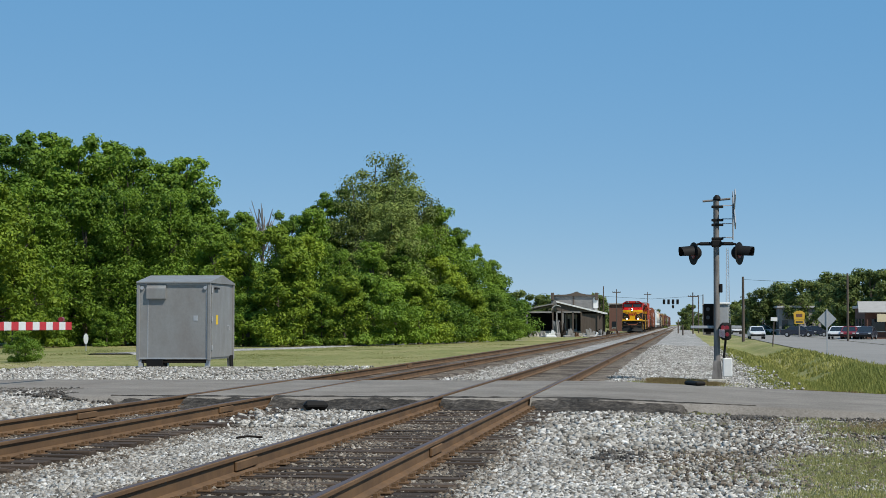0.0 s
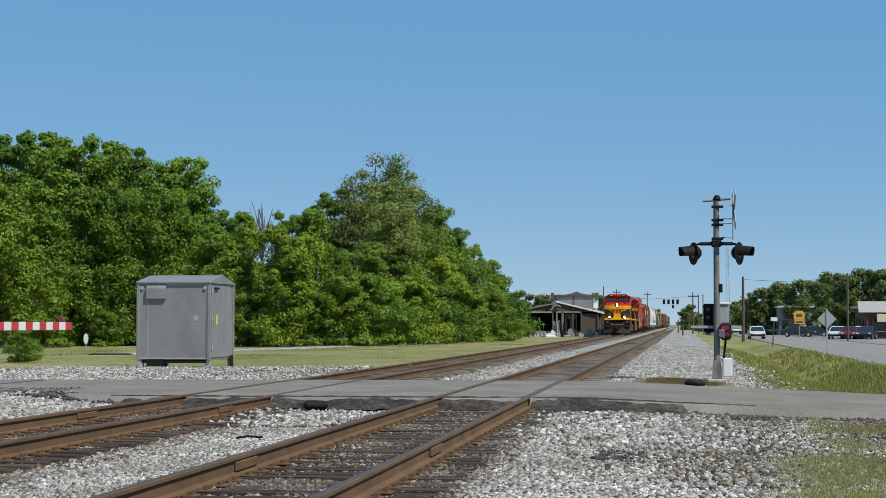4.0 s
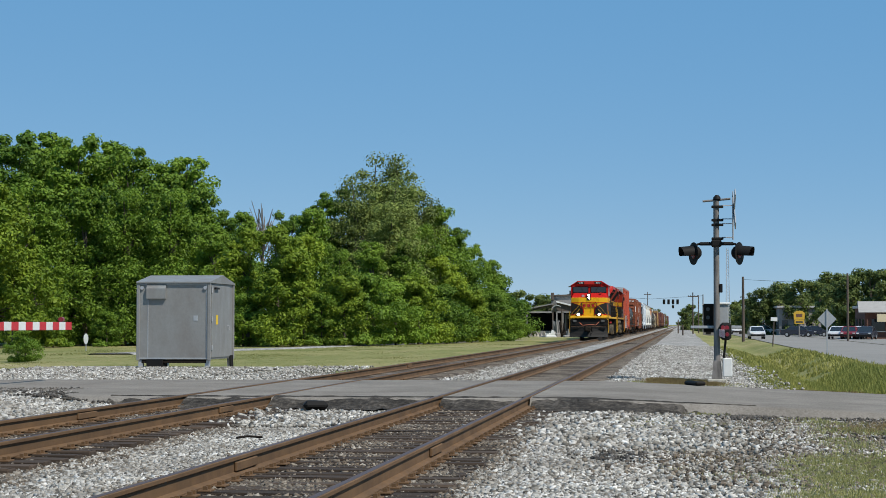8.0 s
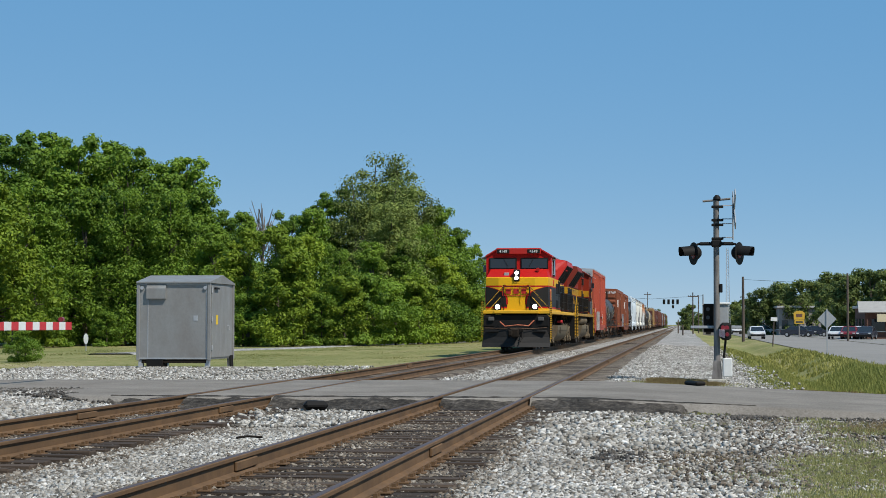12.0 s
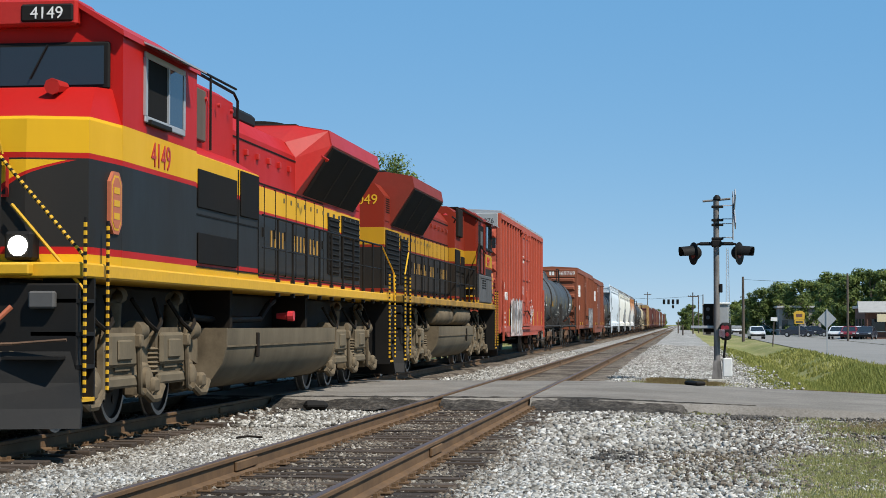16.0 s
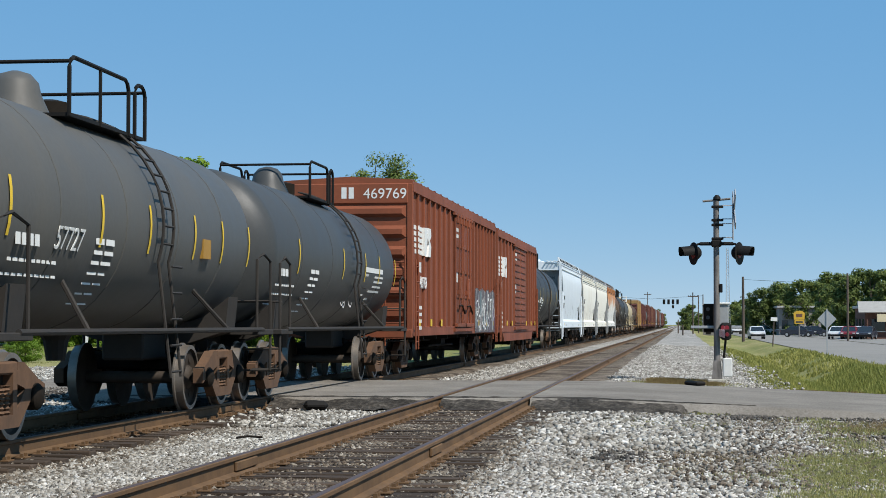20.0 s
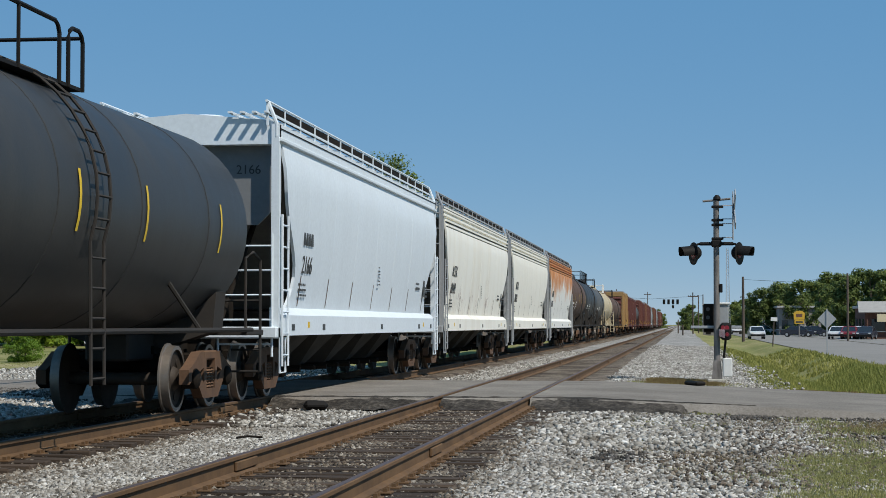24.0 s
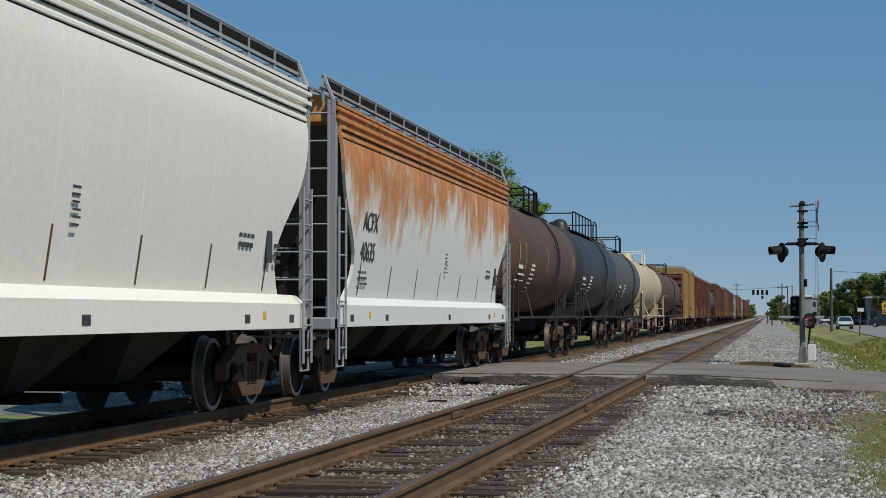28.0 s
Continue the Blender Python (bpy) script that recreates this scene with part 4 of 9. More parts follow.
def loco_truck(parent, y):
    r = 0.53
    tr = new("truck")
    tr.empty_display_size = 0.2
    tr.parent = parent
    tr.matrix_basis = pose(0, y, 0)
    ax = (-2.06, 0.0, 2.06)
    if "loco" not in TRUCK_MESH:
        for sd in (-1, 1):
            x0, x1 = sorted((sd * 1.00, sd * 1.16))
            s = Shape().prism([(-2.75, 0.66), (-2.75, 1.0), (-2.45, 1.06), (2.45, 1.06), (2.75, 1.0), (2.75, 0.66), (2.35, 0.74), (-2.35, 0.74)], "x", x0, x1)
            for yc in (-1.03, 1.03):
                s.prism([(yc - 0.62, 1.06), (yc - 0.55, 1.16), (yc + 0.55, 1.16), (yc + 0.62, 1.06), (yc + 0.60, 0.62), (yc + 0.36, 0.50), (yc - 0.36, 0.50), (yc - 0.60, 0.62)], "x", *sorted((sd * 1.02, sd * 1.24)))
                s.box(*sorted((sd * 1.23, sd * 1.27)), yc - 0.28, yc + 0.28, 0.66, 0.70).box(*sorted((sd * 1.23, sd * 1.27)), yc - 0.30, yc - 0.26, 0.66, 0.98)
            TRUCK_MESH["lframe", sd] = s.mesh("side_frame", 30)
            s = Shape().box(*sorted((sd * 1.02, sd * 1.22)), -0.26, 0.26, 0.32, 0.74, 0.04)
            s.lathe([(sd * 1.2, 0.15), (sd * 1.28, 0.15), (sd * 1.31, 0.09)], "x", (0, 0, r), 12)
            TRUCK_MESH["lbox", sd] = s.mesh("journal_box", 40)
            s = Shape()
            s.lathe([(0.59 + 0.0275 * k, 0.115 if k % 2 else 0.08) for k in range(13)], "z", (sd * 1.16, 0, 0), 9)
            TRUCK_MESH["lspring", sd] = s.mesh("coil_spring", 40)
            s = Shape().box(*sorted((sd * 1.2, sd * 1.27)), -0.05, 0.05, 0.36, 0.98).tube([(sd * 1.24, 0.0, 0.9), (sd * 1.24, 0.12, 1.15)], 0.04, 7)
            TRUCK_MESH["ldamp", sd] = s.mesh("damper", 40)
            s = Shape().lathe([(-0.22, 0.06), (-0.20, 0.125), (0.12, 0.125), (0.20, 0.09), (0.22, 0.035), (0.40, 0.035)], "y", (sd * 1.20, 0, 1.12), 14)
            TRUCK_MESH["lcyl", sd] = s.mesh("brake_cylinder", 40)
            s = Shape().tube([(sd * 1.12, 0, 1.0), (sd * 1.14, 0, 1.44), (sd * 1.14, 0.05, 1.52), (sd * 1.12, 0.30, 1.54)], 0.10, 10)
            TRUCK_MESH["lpipe", sd] = s.mesh("sand_pipe", 40)
            TRUCK_MESH["lplate", sd] = Shape().box(*sorted((sd * 1.22, sd * 1.31)), -0.56, 0.52, 0.70, 1.10, 0.04).box(*sorted((sd * 1.30, sd * 1.34)), -0.34, 0.20, 0.78, 1.02, 0.02).box(*sorted((sd * 1.20, sd * 1.30)), -0.62, 0.62, 0.46, 0.60, 0.03).mesh("side_plate", 30)
            TRUCK_MESH["llink", sd] = Shape().tube([(sd * 1.33, 0, 0.98), (sd * 1.34, 0.02, 0.62), (sd * 1.30, 0.16, 0.40), (sd * 1.28, 0.42, 0.36)], 0.035, 7).box(*sorted((sd * 1.29, sd * 1.38)), -0.07, 0.07, 0.92, 1.08, 0.02).mesh("brake_link", 40)
            TRUCK_MESH["lhose", sd] = Shape().tube([(sd * 1.18, -0.5, 1.50), (sd * 1.30, -0.25, 1.22), (sd * 1.33, 0.05, 1.12), (sd * 1.30, 0.35, 1.22), (sd * 1.16, 0.5, 1.52)], 0.028, 6).mesh("air_hose", 40)
            TRUCK_MESH["lrig", sd] = Shape().tube([(sd * 1.30, -0.40, 0.40), (sd * 1.32, -0.15, 0.30), (sd * 1.32, 0.15, 0.30), (sd * 1.30, 0.40, 0.44)], 0.05, 7).box(*sorted((sd * 1.22, sd * 1.36)), -0.14, 0.14, 0.36, 0.56, 0.04).mesh("brake_rigging", 40)
        TRUCK_MESH["lbol"] = Shape().box(-1.0, 1.0, -1.3, 1.3, 0.72, 1.05, 0.05).box(-0.6, 0.6, -2.6, 2.6, 0.55, 0.75).mesh("bolster")
        TRUCK_MESH["loco"] = True
    for sd in (-1, 1):
        part("side_frame", TRUCK_MESH["lframe", sd], MAT["dusty"], tr, "dust-covered cast side frame")
        for yy in ax:
            part("journal_box", TRUCK_MESH["lbox", sd], MAT["dusty"], tr, at=pose(0, yy, 0))
        for yy in (-2.5, -1.62, 0.45, 1.62):
            part("coil_spring", TRUCK_MESH["lspring", sd], MAT["dusty"], tr, at=pose(0, yy, 0))
        for yy in (-1.75, 1.75):
            part("damper", TRUCK_MESH["ldamp", sd], MAT["dusty"], tr, at=pose(0, yy, 0))
        for yy in (-2.35, -0.25, 2.2):
            part("brake_cylinder", TRUCK_MESH["lcyl", sd], MAT["dusty"], tr, at=pose(0, yy, 0))
        for yy in (-1.06, 1.06):
            part("side_plate", TRUCK_MESH["lplate", sd], MAT["tank_dust"], tr, "tan dusty cover plate", at=pose(0, yy, 0))
        for yy in (-0.62, 1.52):
            part("brake_link", TRUCK_MESH["llink", sd], MAT["dusty"], tr, at=pose(0, yy, 0))
        for yy in (-1.9, 0.1, 1.7):
            part("air_hose", TRUCK_MESH["lhose", sd], MAT["grime"], tr, at=pose(0, yy, 0))
        for yy in (-2.35, 0.1, 2.35):
            part("brake_rigging", TRUCK_MESH["lrig", sd], MAT["dusty"], tr, at=pose(0, yy, 0))
        for yy in (-1.0, 1.5):
            part("sand_pipe", TRUCK_MESH["lpipe", sd], MAT["dusty"], tr, at=pose(0, yy, 0))
    part("bolster", TRUCK_MESH["lbol"], MAT["grime"], tr)
    for yy in ax:
        wheelset(tr, yy, r)
    return tr


def coupler(parent, y, sign):
    s = Shape()
    s.box(-0.09, 0.09, *sorted((y - sign * 0.9, y - sign * 0.16)), 0.74, 0.94, 0.02)
    s.box(-0.17, 0.15, *sorted((y - sign * 0.22, y)), 0.68, 0.99, 0.05)
    s.box(-0.20, -0.06, *sorted((y - sign * 0.08, y + sign * 0.05)), 0.70, 0.97, 0.03)
    c = part("coupler", s, MAT["grime"], parent, "grimy knuckle coupler")
    h = Shape().tube([(0.32, y - sign * 0.35, 0.82), (0.34, y - sign * 0.1, 0.55), (0.28, y + sign * 0.03, 0.42), (0.1, y + sign * 0.02, 0.5)], 0.028, 6)
    part("air_hose", h, MAT["black"], c)


FINE = [True]  # the cars that pass close by get single rungs


def ladder(parent, x, y0, y1, z0, z1, n, mat, axis="y", name="ladder", r=0.016):
    """Two stiles and n rungs along a side (axis y) or across an end (axis x)."""
    at_ = (lambda q, z: (x, q, z)) if axis == "y" else (lambda q, z: (q, x, z))
    heights = [z0 + (z1 - z0) * (k + 0.5) / n for k in range(n)]
    if not FINE[0]:
        s = Shape()
        for q in (y0, y1):
            s.tube([at_(q, z0), at_(q, z1)], r * 1.2, 6)
        for z in heights:
            s.tube([at_(y0, z), at_(y1, z)], r, 6)
        return tagged(part(name, s, mat, parent), kind="stuff")
    own = parent if parent.parent is None else parent.parent
    ob = part(name, Shape().tube([at_(y0, z0), at_(y0, z1)], r * 1.2, 6), mat, own)
    part("stile", Shape().tube([at_(y1, z0), at_(y1, z1)], r * 1.2, 6), mat, ob)
    rung = Shape().tube([at_(y0, 0), at_(y1, 0)], r, 6).mesh("rung")
    for z in heights:
        part("rung", rung, mat, ob, at=pose(0, 0, z))
    return ob


# ---- locomotive ----
def make_loco(number, old, label):
    L = 22.5
    h = L / 2
    U = lambda u: u - h
    lv, ln = (MAT["livery_old"], MAT["livery_nose_old"]) if old else (MAT["livery"], MAT["livery_nose"])
    g = thing("locomotive", label, "locomotive", "locomotives of the freight train")
    part("underframe", Shape().box(-0.72, 0.72, U(0.9), U(21.7), 1.10, 1.68, 0.04), MAT["black"], g)
    part("deck", Shape().box(-1.56, 1.56, U(0.75), U(21.75), 1.68, 1.84, 0.02), MAT["yellow" if not old else "old_yellow"], g, "yellow walkway edge" if not old else "dirt-stained yellow walkway edge")
    # long hood
    hw = 0.98
    prof = [(-hw, 1.84), (-hw, 4.12), (-hw + 0.22, 4.40), (hw - 0.22, 4.40), (hw, 4.12), (hw, 1.84)]
    hood = part("long_hood", Shape().prism(prof, "y", U(5.4), U(20.9)), lv, g, "hood in red, yellow and black bands", 20)
    inv = [(-1.18, 1.84), (-1.18, 4.42), (-0.95, 4.60), (0.88, 4.60), (1.10, 4.46), (1.10, 3.62), (1.50, 3.38), (1.50, 1.84)]
    part("inverter_cabinet", Shape().prism(inv, "y", U(5.38), U(9.15)), lv, g, "", 20)
    # engine room doors with gaps
    for sd in (-1, 1):
        for i in range(9):
            a = 9.25 + i * 0.84
            d = part("hood_door", Shape().box(*sorted((sd * hw, sd * (hw + 0.022))), U(a), U(a + 0.78), 2.02, 3.40, 0.008), lv, hood)
            part("door_latch", Shape().box(*sorted((sd * (hw + 0.02), sd * (hw + 0.045))), U(a + 0.66), U(a + 0.72), 2.6, 2.75), MAT["black"], d)
        for i in range(10):
            part("door_seam", Shape().box(*sorted((sd * hw, sd * (hw + 0.026))), U(9.205 + i * 0.84), U(9.23 + i * 0.84), 2.0, 3.42), MAT["hole"], hood)
        for a, b, z in ((9.2, 16.8, 3.44), (9.2, 20.8, 1.97), (9.2, 14.6, 4.02)):
            part("hood_seam", Shape().box(*sorted((sd * hw, sd * (hw + 0.012))), U(a), U(b), z, z + 0.022), MAT["hole"], hood)
        for a, b, z in ((5.5, 9.1, 2.60), (5.5, 9.1, 1.93)):
            gx = 1.50 if sd > 0 else 1.18
            part("hood_seam", Shape().box(*sorted((sd * gx, sd * (gx + 0.01))), U(a), U(b), z, z + 0.02), MAT["hole"], hood)
        for u in (5.46, 7.82, 9.1):
            gx = 1.50 if sd > 0 else 1.18
            part("hood_seam", Shape().box(*sorted((sd * gx, sd * (gx + 0.01))), U(u), U(u + 0.03), 1.9, 3.36), MAT["hole"], hood)
        for k in range(5):
            part("panel_bolt", Shape().lathe([(sd * 1.15, 0.035), (sd * 1.19, 0.03)], "x", (0, U(5.8 + k * 0.75), 4.3), 8), MAT["loco_red" if not old else "old_red"], hood)
        for a, b, z0, z1 in ((17.3, 18.4, 2.15, 3.25), (18.75, 20.7, 2.1, 3.35), (9.4, 9.45, 2, 2.1)):
            gr = part("grille", Shape().box(*sorted((sd * hw, sd * (hw + 0.03))), U(a), U(b), z0, z1, 0.008), MAT["hole"], hood, "black louvred grille")
            s = Shape()
            n = int((z1 - z0) / 0.11)
            for k in range(n):
                s.box(*sorted((sd * (hw + 0.02), sd * (hw + 0.05))), U(a) + 0.04, U(b) - 0.04, z0 + 0.05 + k * 0.11, z0 + 0.075 + k * 0.11)
            if n > 2:
                tagged(part("louvres", s, MAT["black"], gr), kind="stuff")
        for a, b, z0, z1 in ((5.6, 7.7, 2.70, 3.2), (7.95, 9.05, 2.72, 3.36), (5.6, 7.7, 1.98, 2.38)):
            gx = 1.50 if sd > 0 else 1.18
            part("grille", Shape().box(*sorted((sd * gx, sd * (gx + 0.025))), U(a), U(b), z0, z1, 0.01), MAT["hole"], hood, "dark intake grille")
        for k in range(13):
            part("hood_latch", Shape().box(*sorted((sd * hw, sd * (hw + 0.035))), U(13.2 + k * 0.58), U(13.25 + k * 0.58), 3.24, 3.32), MAT["ink"], hood)
        for k in range(7):
            part("lifting_lug", Shape().box(*sorted((sd * (hw - 0.01), sd * (hw + 0.05))), U(9.6 + k * 0.8), U(9.72 + k * 0.8), 3.80, 3.90, 0.01), MAT["loco_red" if not old else "old_red"], hood)
    # stack, dynamic brake and radiator flares
    part("exhaust_housing", Shape().box(-0.75, 0.75, U(9.6), U(12.2), 4.38, 4.62, 0.06).box(-0.3, 0.3, U(10.4), U(11.2), 4.6, 4.78, 0.03), MAT["black"], hood)
    fl = [(-0.9, 4.72), (-1.50, 4.62), (-1.55, 4.36), (-hw, 3.48), (hw, 3.48), (1.55, 4.36), (1.50, 4.62), (0.9, 4.72)]
    nar = [(-0.7, 4.40), (-0.8, 4.38), (-hw, 4.1), (-hw, 3.46), (hw, 3.46), (hw, 4.1), (0.8, 4.38), (0.7, 4.40)]
    part("radiator_housing", Shape().prism(fl, "y", U(14.7), U(20.0)), MAT["loco_red" if not old else "old_red"], hood, "flared red radiator housing")
    for u in (15.6, 16.9, 18.2, 19.3):
        part("radiator_fan", Shape().lathe([(4.72, 0.52), (4.84, 0.52), (4.86, 0.42)], "z", (0, U(u), 0), 18), MAT["grime"], hood, "dark roof fan")
    part("radiator_fairing", Shape().prism(nar, "y", U(14.25), U(14.72), fl), MAT["loco_red" if not old else "old_red"], hood)
    for sd in (-1, 1):
        gx0, gz0, gx1, gz1 = hw + 0.01, 3.50, 1.535, 4.33
        s = Shape()
        s.add([(sd * gx0, U(14.85), gz0), (sd * gx1, U(14.85), gz1), (sd * gx1, U(19.85), gz1), (sd * gx0, U(19.85), gz0),
               (sd * (gx0 + 0.03), U(14.85), gz0 - 0.02), (sd * (gx1 + 0.012), U(14.85), gz1 - 0.02), (sd * (gx1 + 0.012), U(19.85), gz1 - 0.02), (sd * (gx0 + 0.03), U(19.85), gz0 - 0.02)],
              [(0, 1, 2, 3), (4, 5, 6, 7), (0, 1, 5, 4), (1, 2, 6, 5), (2, 3, 7, 6), (3, 0, 4, 7)])
        part("radiator_intake", s, MAT["hole"], hood, "black mesh intake under the flare")
        for a in (14.9, 16.55, 18.2, 19.8):
            part("intake_brace", Shape().tube([(sd * 1.03, U(a), 3.49), (sd * 1.548, U(a), 4.32)], 0.018, 5), MAT["black"], hood)
        part("grab_iron", Shape().tube([(sd * 1.5, U(14.0), 4.1), (sd * 1.58, U(14.2), 4.05), (sd * 1.5, U(14.4), 4.05)], 0.02, 6), MAT["loco_red"], hood)
    part("radiator_top", Shape().box(-0.85, 0.85, U(15.0), U(19.8), 4.70, 4.78, 0.02), MAT["black"], hood)
    # cab
    cw = 1.54
    cp = [(-cw, 1.84), (-cw, 4.42), (-1.0, 4.74), (1.0, 4.74), (cw, 4.42), (cw, 1.84)]
    cab = part("cab", Shape().prism(cp, "y", U(2.2), U(5.4)), ln, g, "red wide-nose cab", 20)
    part("cab_roof", Shape().prism([(-1.58, 4.38), (-1.57, 4.45), (-1.01, 4.79), (1.01, 4.79), (1.57, 4.45), (1.58, 4.38), (1.0, 4.735), (-1.0, 4.735)], "y", U(2.1), U(5.45)), MAT["loco_red" if not old else "old_red"], cab)
    part("roof_box", Shape().box(-1.06, 1.06, U(2.04), U(2.7), 4.50, 4.80, 0.03), MAT["loco_red" if not old else "old_red"], cab, "raised box that holds the number boards")
    # windshields, slightly raised in their frames
    for sd in (-1, 1):
        a, b = sorted((sd * 0.09, sd * 1.40))
        w = part("windshield_frame", Shape().box(a, b, U(2.15), U(2.21), 3.80, 4.33, 0.02), MAT["black"], cab)
        part("windshield", Shape().box(a + 0.06, b - 0.06, U(2.135), U(2.16), 3.85, 4.28), MAT["glass"], w, "dark windscreen")
        part("wiper", Shape().tube([(sd * 0.7, U(2.12), 4.30), (sd * 0.5, U(2.115), 3.92)], 0.012, 5), MAT["black"], w)
        wu = 3.0 if sd > 0 else 2.35
        s = part("side_window_frame", Shape().box(*sorted((sd * cw, sd * (cw + 0.03))), U(wu), U(wu + 1.75), 4.27, 4.34, 0.01).box(*sorted((sd * cw, sd * (cw + 0.03))), U(wu), U(wu + 1.75), 3.52, 3.60, 0.01)
                 .box(*sorted((sd * cw, sd * (cw + 0.03))), U(wu), U(wu + 0.09), 3.60, 4.27).box(*sorted((sd * cw, sd * (cw + 0.03))), U(wu + 1.66), U(wu + 1.75), 3.60, 4.27), MAT["black" if old else "galv"], cab)
        # flat black sheet paints the dim cab inside
        part("window_opening", Shape().box(*sorted((sd * cw, sd * (cw + 0.006))), U(wu + 0.09), U(wu + 1.66), 3.60, 4.27), MAT["hole"], s, "black sheet for the dim inside of the open side window")
        part("side_window", Shape().box(*sorted((sd * (cw + 0.008), sd * (cw + 0.022))), U(wu + 1.02), U(wu + 1.66), 3.60, 4.27), MAT["glass"], s, "slid-back pane")
        part("window_bar", Shape().box(*sorted((sd * cw, sd * (cw + 0.028))), U(wu + 0.98), U(wu + 1.04), 3.60, 4.27), MAT["black" if old else "galv"], s)
        part("arm_rest", Shape().box(*sorted((sd * cw, sd * (cw + 0.07))), U(wu + 0.1), U(wu + 1.0), 3.50, 3.56, 0.01), MAT["black"], s)
        if sd < 0:
            part("wind_mirror", Shape().box(-cw - 0.15, -cw - 0.03, U(wu - 0.08), U(wu - 0.05), 3.66, 4.0), MAT["glass"], s)
        aw = [(cw - 0.02, wu - 0.1, 4.46), (cw - 0.02, wu + 1.9, 4.46), (cw + 0.26, wu + 1.9, 4.34), (cw + 0.26, wu - 0.1, 4.34)]
        s = Shape().add([(sd * x, U(u), z) for x, u, z in aw] + [(sd * x, U(u), z - 0.02) for x, u, z in aw], [(0, 1, 2, 3), (4, 5, 6, 7), (0, 1, 5, 4), (1, 2, 6, 5), (2, 3, 7, 6), (3, 0, 4, 7)])
        part("window_awning", s, MAT["galv"], cab)
        part("number_board", Shape().box(*sorted((sd * 0.42, sd * 1.02)), U(2.02), U(2.2), 4.54, 4.74, 0.02), MAT["black"], cab)
        part("number_lettering", lettering(number, 0.19), MAT["white"], cab, at=face_front(sd * 0.72, U(2.017), 4.575))
        part("road_number", lettering(number, 0.42), MAT["loco_red"], cab, "red road number", at=face_x(sd * (1.545), U(3.75 if sd > 0 else 3.25), 3.04, sd))
        def octagon(hy, hz, x0, x1):
            c = hy * 0.55
            return Shape().prism([(U(1.95) + y, 2.52 + z) for y, z in ((-hy, -hz + c), (-hy + c, -hz), (hy - c, -hz), (hy, -hz + c), (hy, hz - c), (hy - c, hz), (-hy + c, hz), (-hy, hz - c))], "x", *sorted((sd * x0, sd * x1)))
        hd = part("herald", octagon(0.21, 0.34, 1.50, 1.552), MAT["hose"], cab, "orange-red octagonal herald panel")
        part("herald_rim", octagon(0.17, 0.30, 1.551, 1.555), MAT["yellow"], hd)
        part("herald_field", octagon(0.145, 0.275, 1.554, 1.558), MAT["hose"], hd)
        for k in range(3):
            part("herald_bar", Shape().box(*sorted((sd * 1.557, sd * 1.561)), U(1.85), U(2.05), 2.34 + k * 0.14, 2.41 + k * 0.14), MAT["yellow"], hd)
    # nose
    low = [(-1.48, U(1.20)), (-0.85, U(1.0)), (0.85, U(1.0)), (1.48, U(1.20)), (1.54, U(2.22)), (-1.54, U(2.22))]
    mid = [(-1.46, U(1.26)), (-0.85, U(1.06)), (0.85, U(1.06)), (1.46, U(1.26)), (1.54, U(2.22)), (-1.54, U(2.22))]
    top = [(-1.30, U(1.98)), (-0.85, U(1.92)), (0.85, U(1.92)), (1.30, U(1.98)), (1.42, U(2.22)), (-1.42, U(2.22))]
    s = Shape().prism(low, "z", 1.84, 3.36, mid)
    s.prism(mid, "z", 3.36, 3.80, top)
    nose = part("nose", s, ln, g, "blunt nose with a yellow wedge", 15)
    part("headlight_housing", Shape().box(-0.14, 0.14, U(0.98), U(1.5), 3.20, 3.76, 0.03), MAT["black"], nose)
    for z in (3.60, 3.36):
        part("headlight", Shape().lathe([(U(0.955), 0.085), (U(1.0), 0.09)], "y", (0, 0, z), 14), MAT["headlight" if not old else "glass"], nose, "lit headlamp" if not old else "")
    s = Shape()
    for k in range(3):
        s.box(-0.50 + k * 0.36, -0.26 + k * 0.36, U(0.985), U(1.0), 2.62, 2.86)
    part("nose_emblem", s, MAT["loco_red"], nose, "red emblem on the nose")
    for x0, x1, z0, z1 in ((-0.68, 0.68, 2.92, 2.95), (-0.68, 0.68, 2.53, 2.56), (-0.68, -0.65, 2.56, 2.92), (0.65, 0.68, 2.56, 2.92)):
        part("emblem_frame", Shape().box(x0, x1, U(0.985), U(1.0), z0, z1), MAT["loco_red"], nose)
    part("sand_hatch", Shape().box(-0.62, -0.38, U(1.30), U(1.40), 3.42, 3.62, 0.02), MAT["hop_grey"], nose, "pale hatch on the nose slope")
    for sd in (-1, 1):
        part("nose_rail", Shape().tube([(sd * 0.60, U(0.90), 3.02), (sd * 0.60, U(0.84), 1.86)], 0.016, 6).tube([(sd * 0.60, U(0.90), 3.02), (sd * 0.50, U(0.99), 3.02)], 0.016, 6), MAT["black"], nose)
    part("horn", Shape().tube([(0.95, U(1.95), 3.80), (0.95, U(1.55), 3.76)], 0.06, 8, True, 0.09), MAT["loco_red"], nose)
    part("nose_grab", Shape().tube([(-0.1, U(0.97), 3.12), (0.6, U(0.94), 3.12), (0.62, U(0.97), 2.98)], 0.014, 5).tube([(0.2, U(0.96), 2.95), (0.22, U(0.95), 2.2)], 0.014, 5), MAT["yellow"], nose)
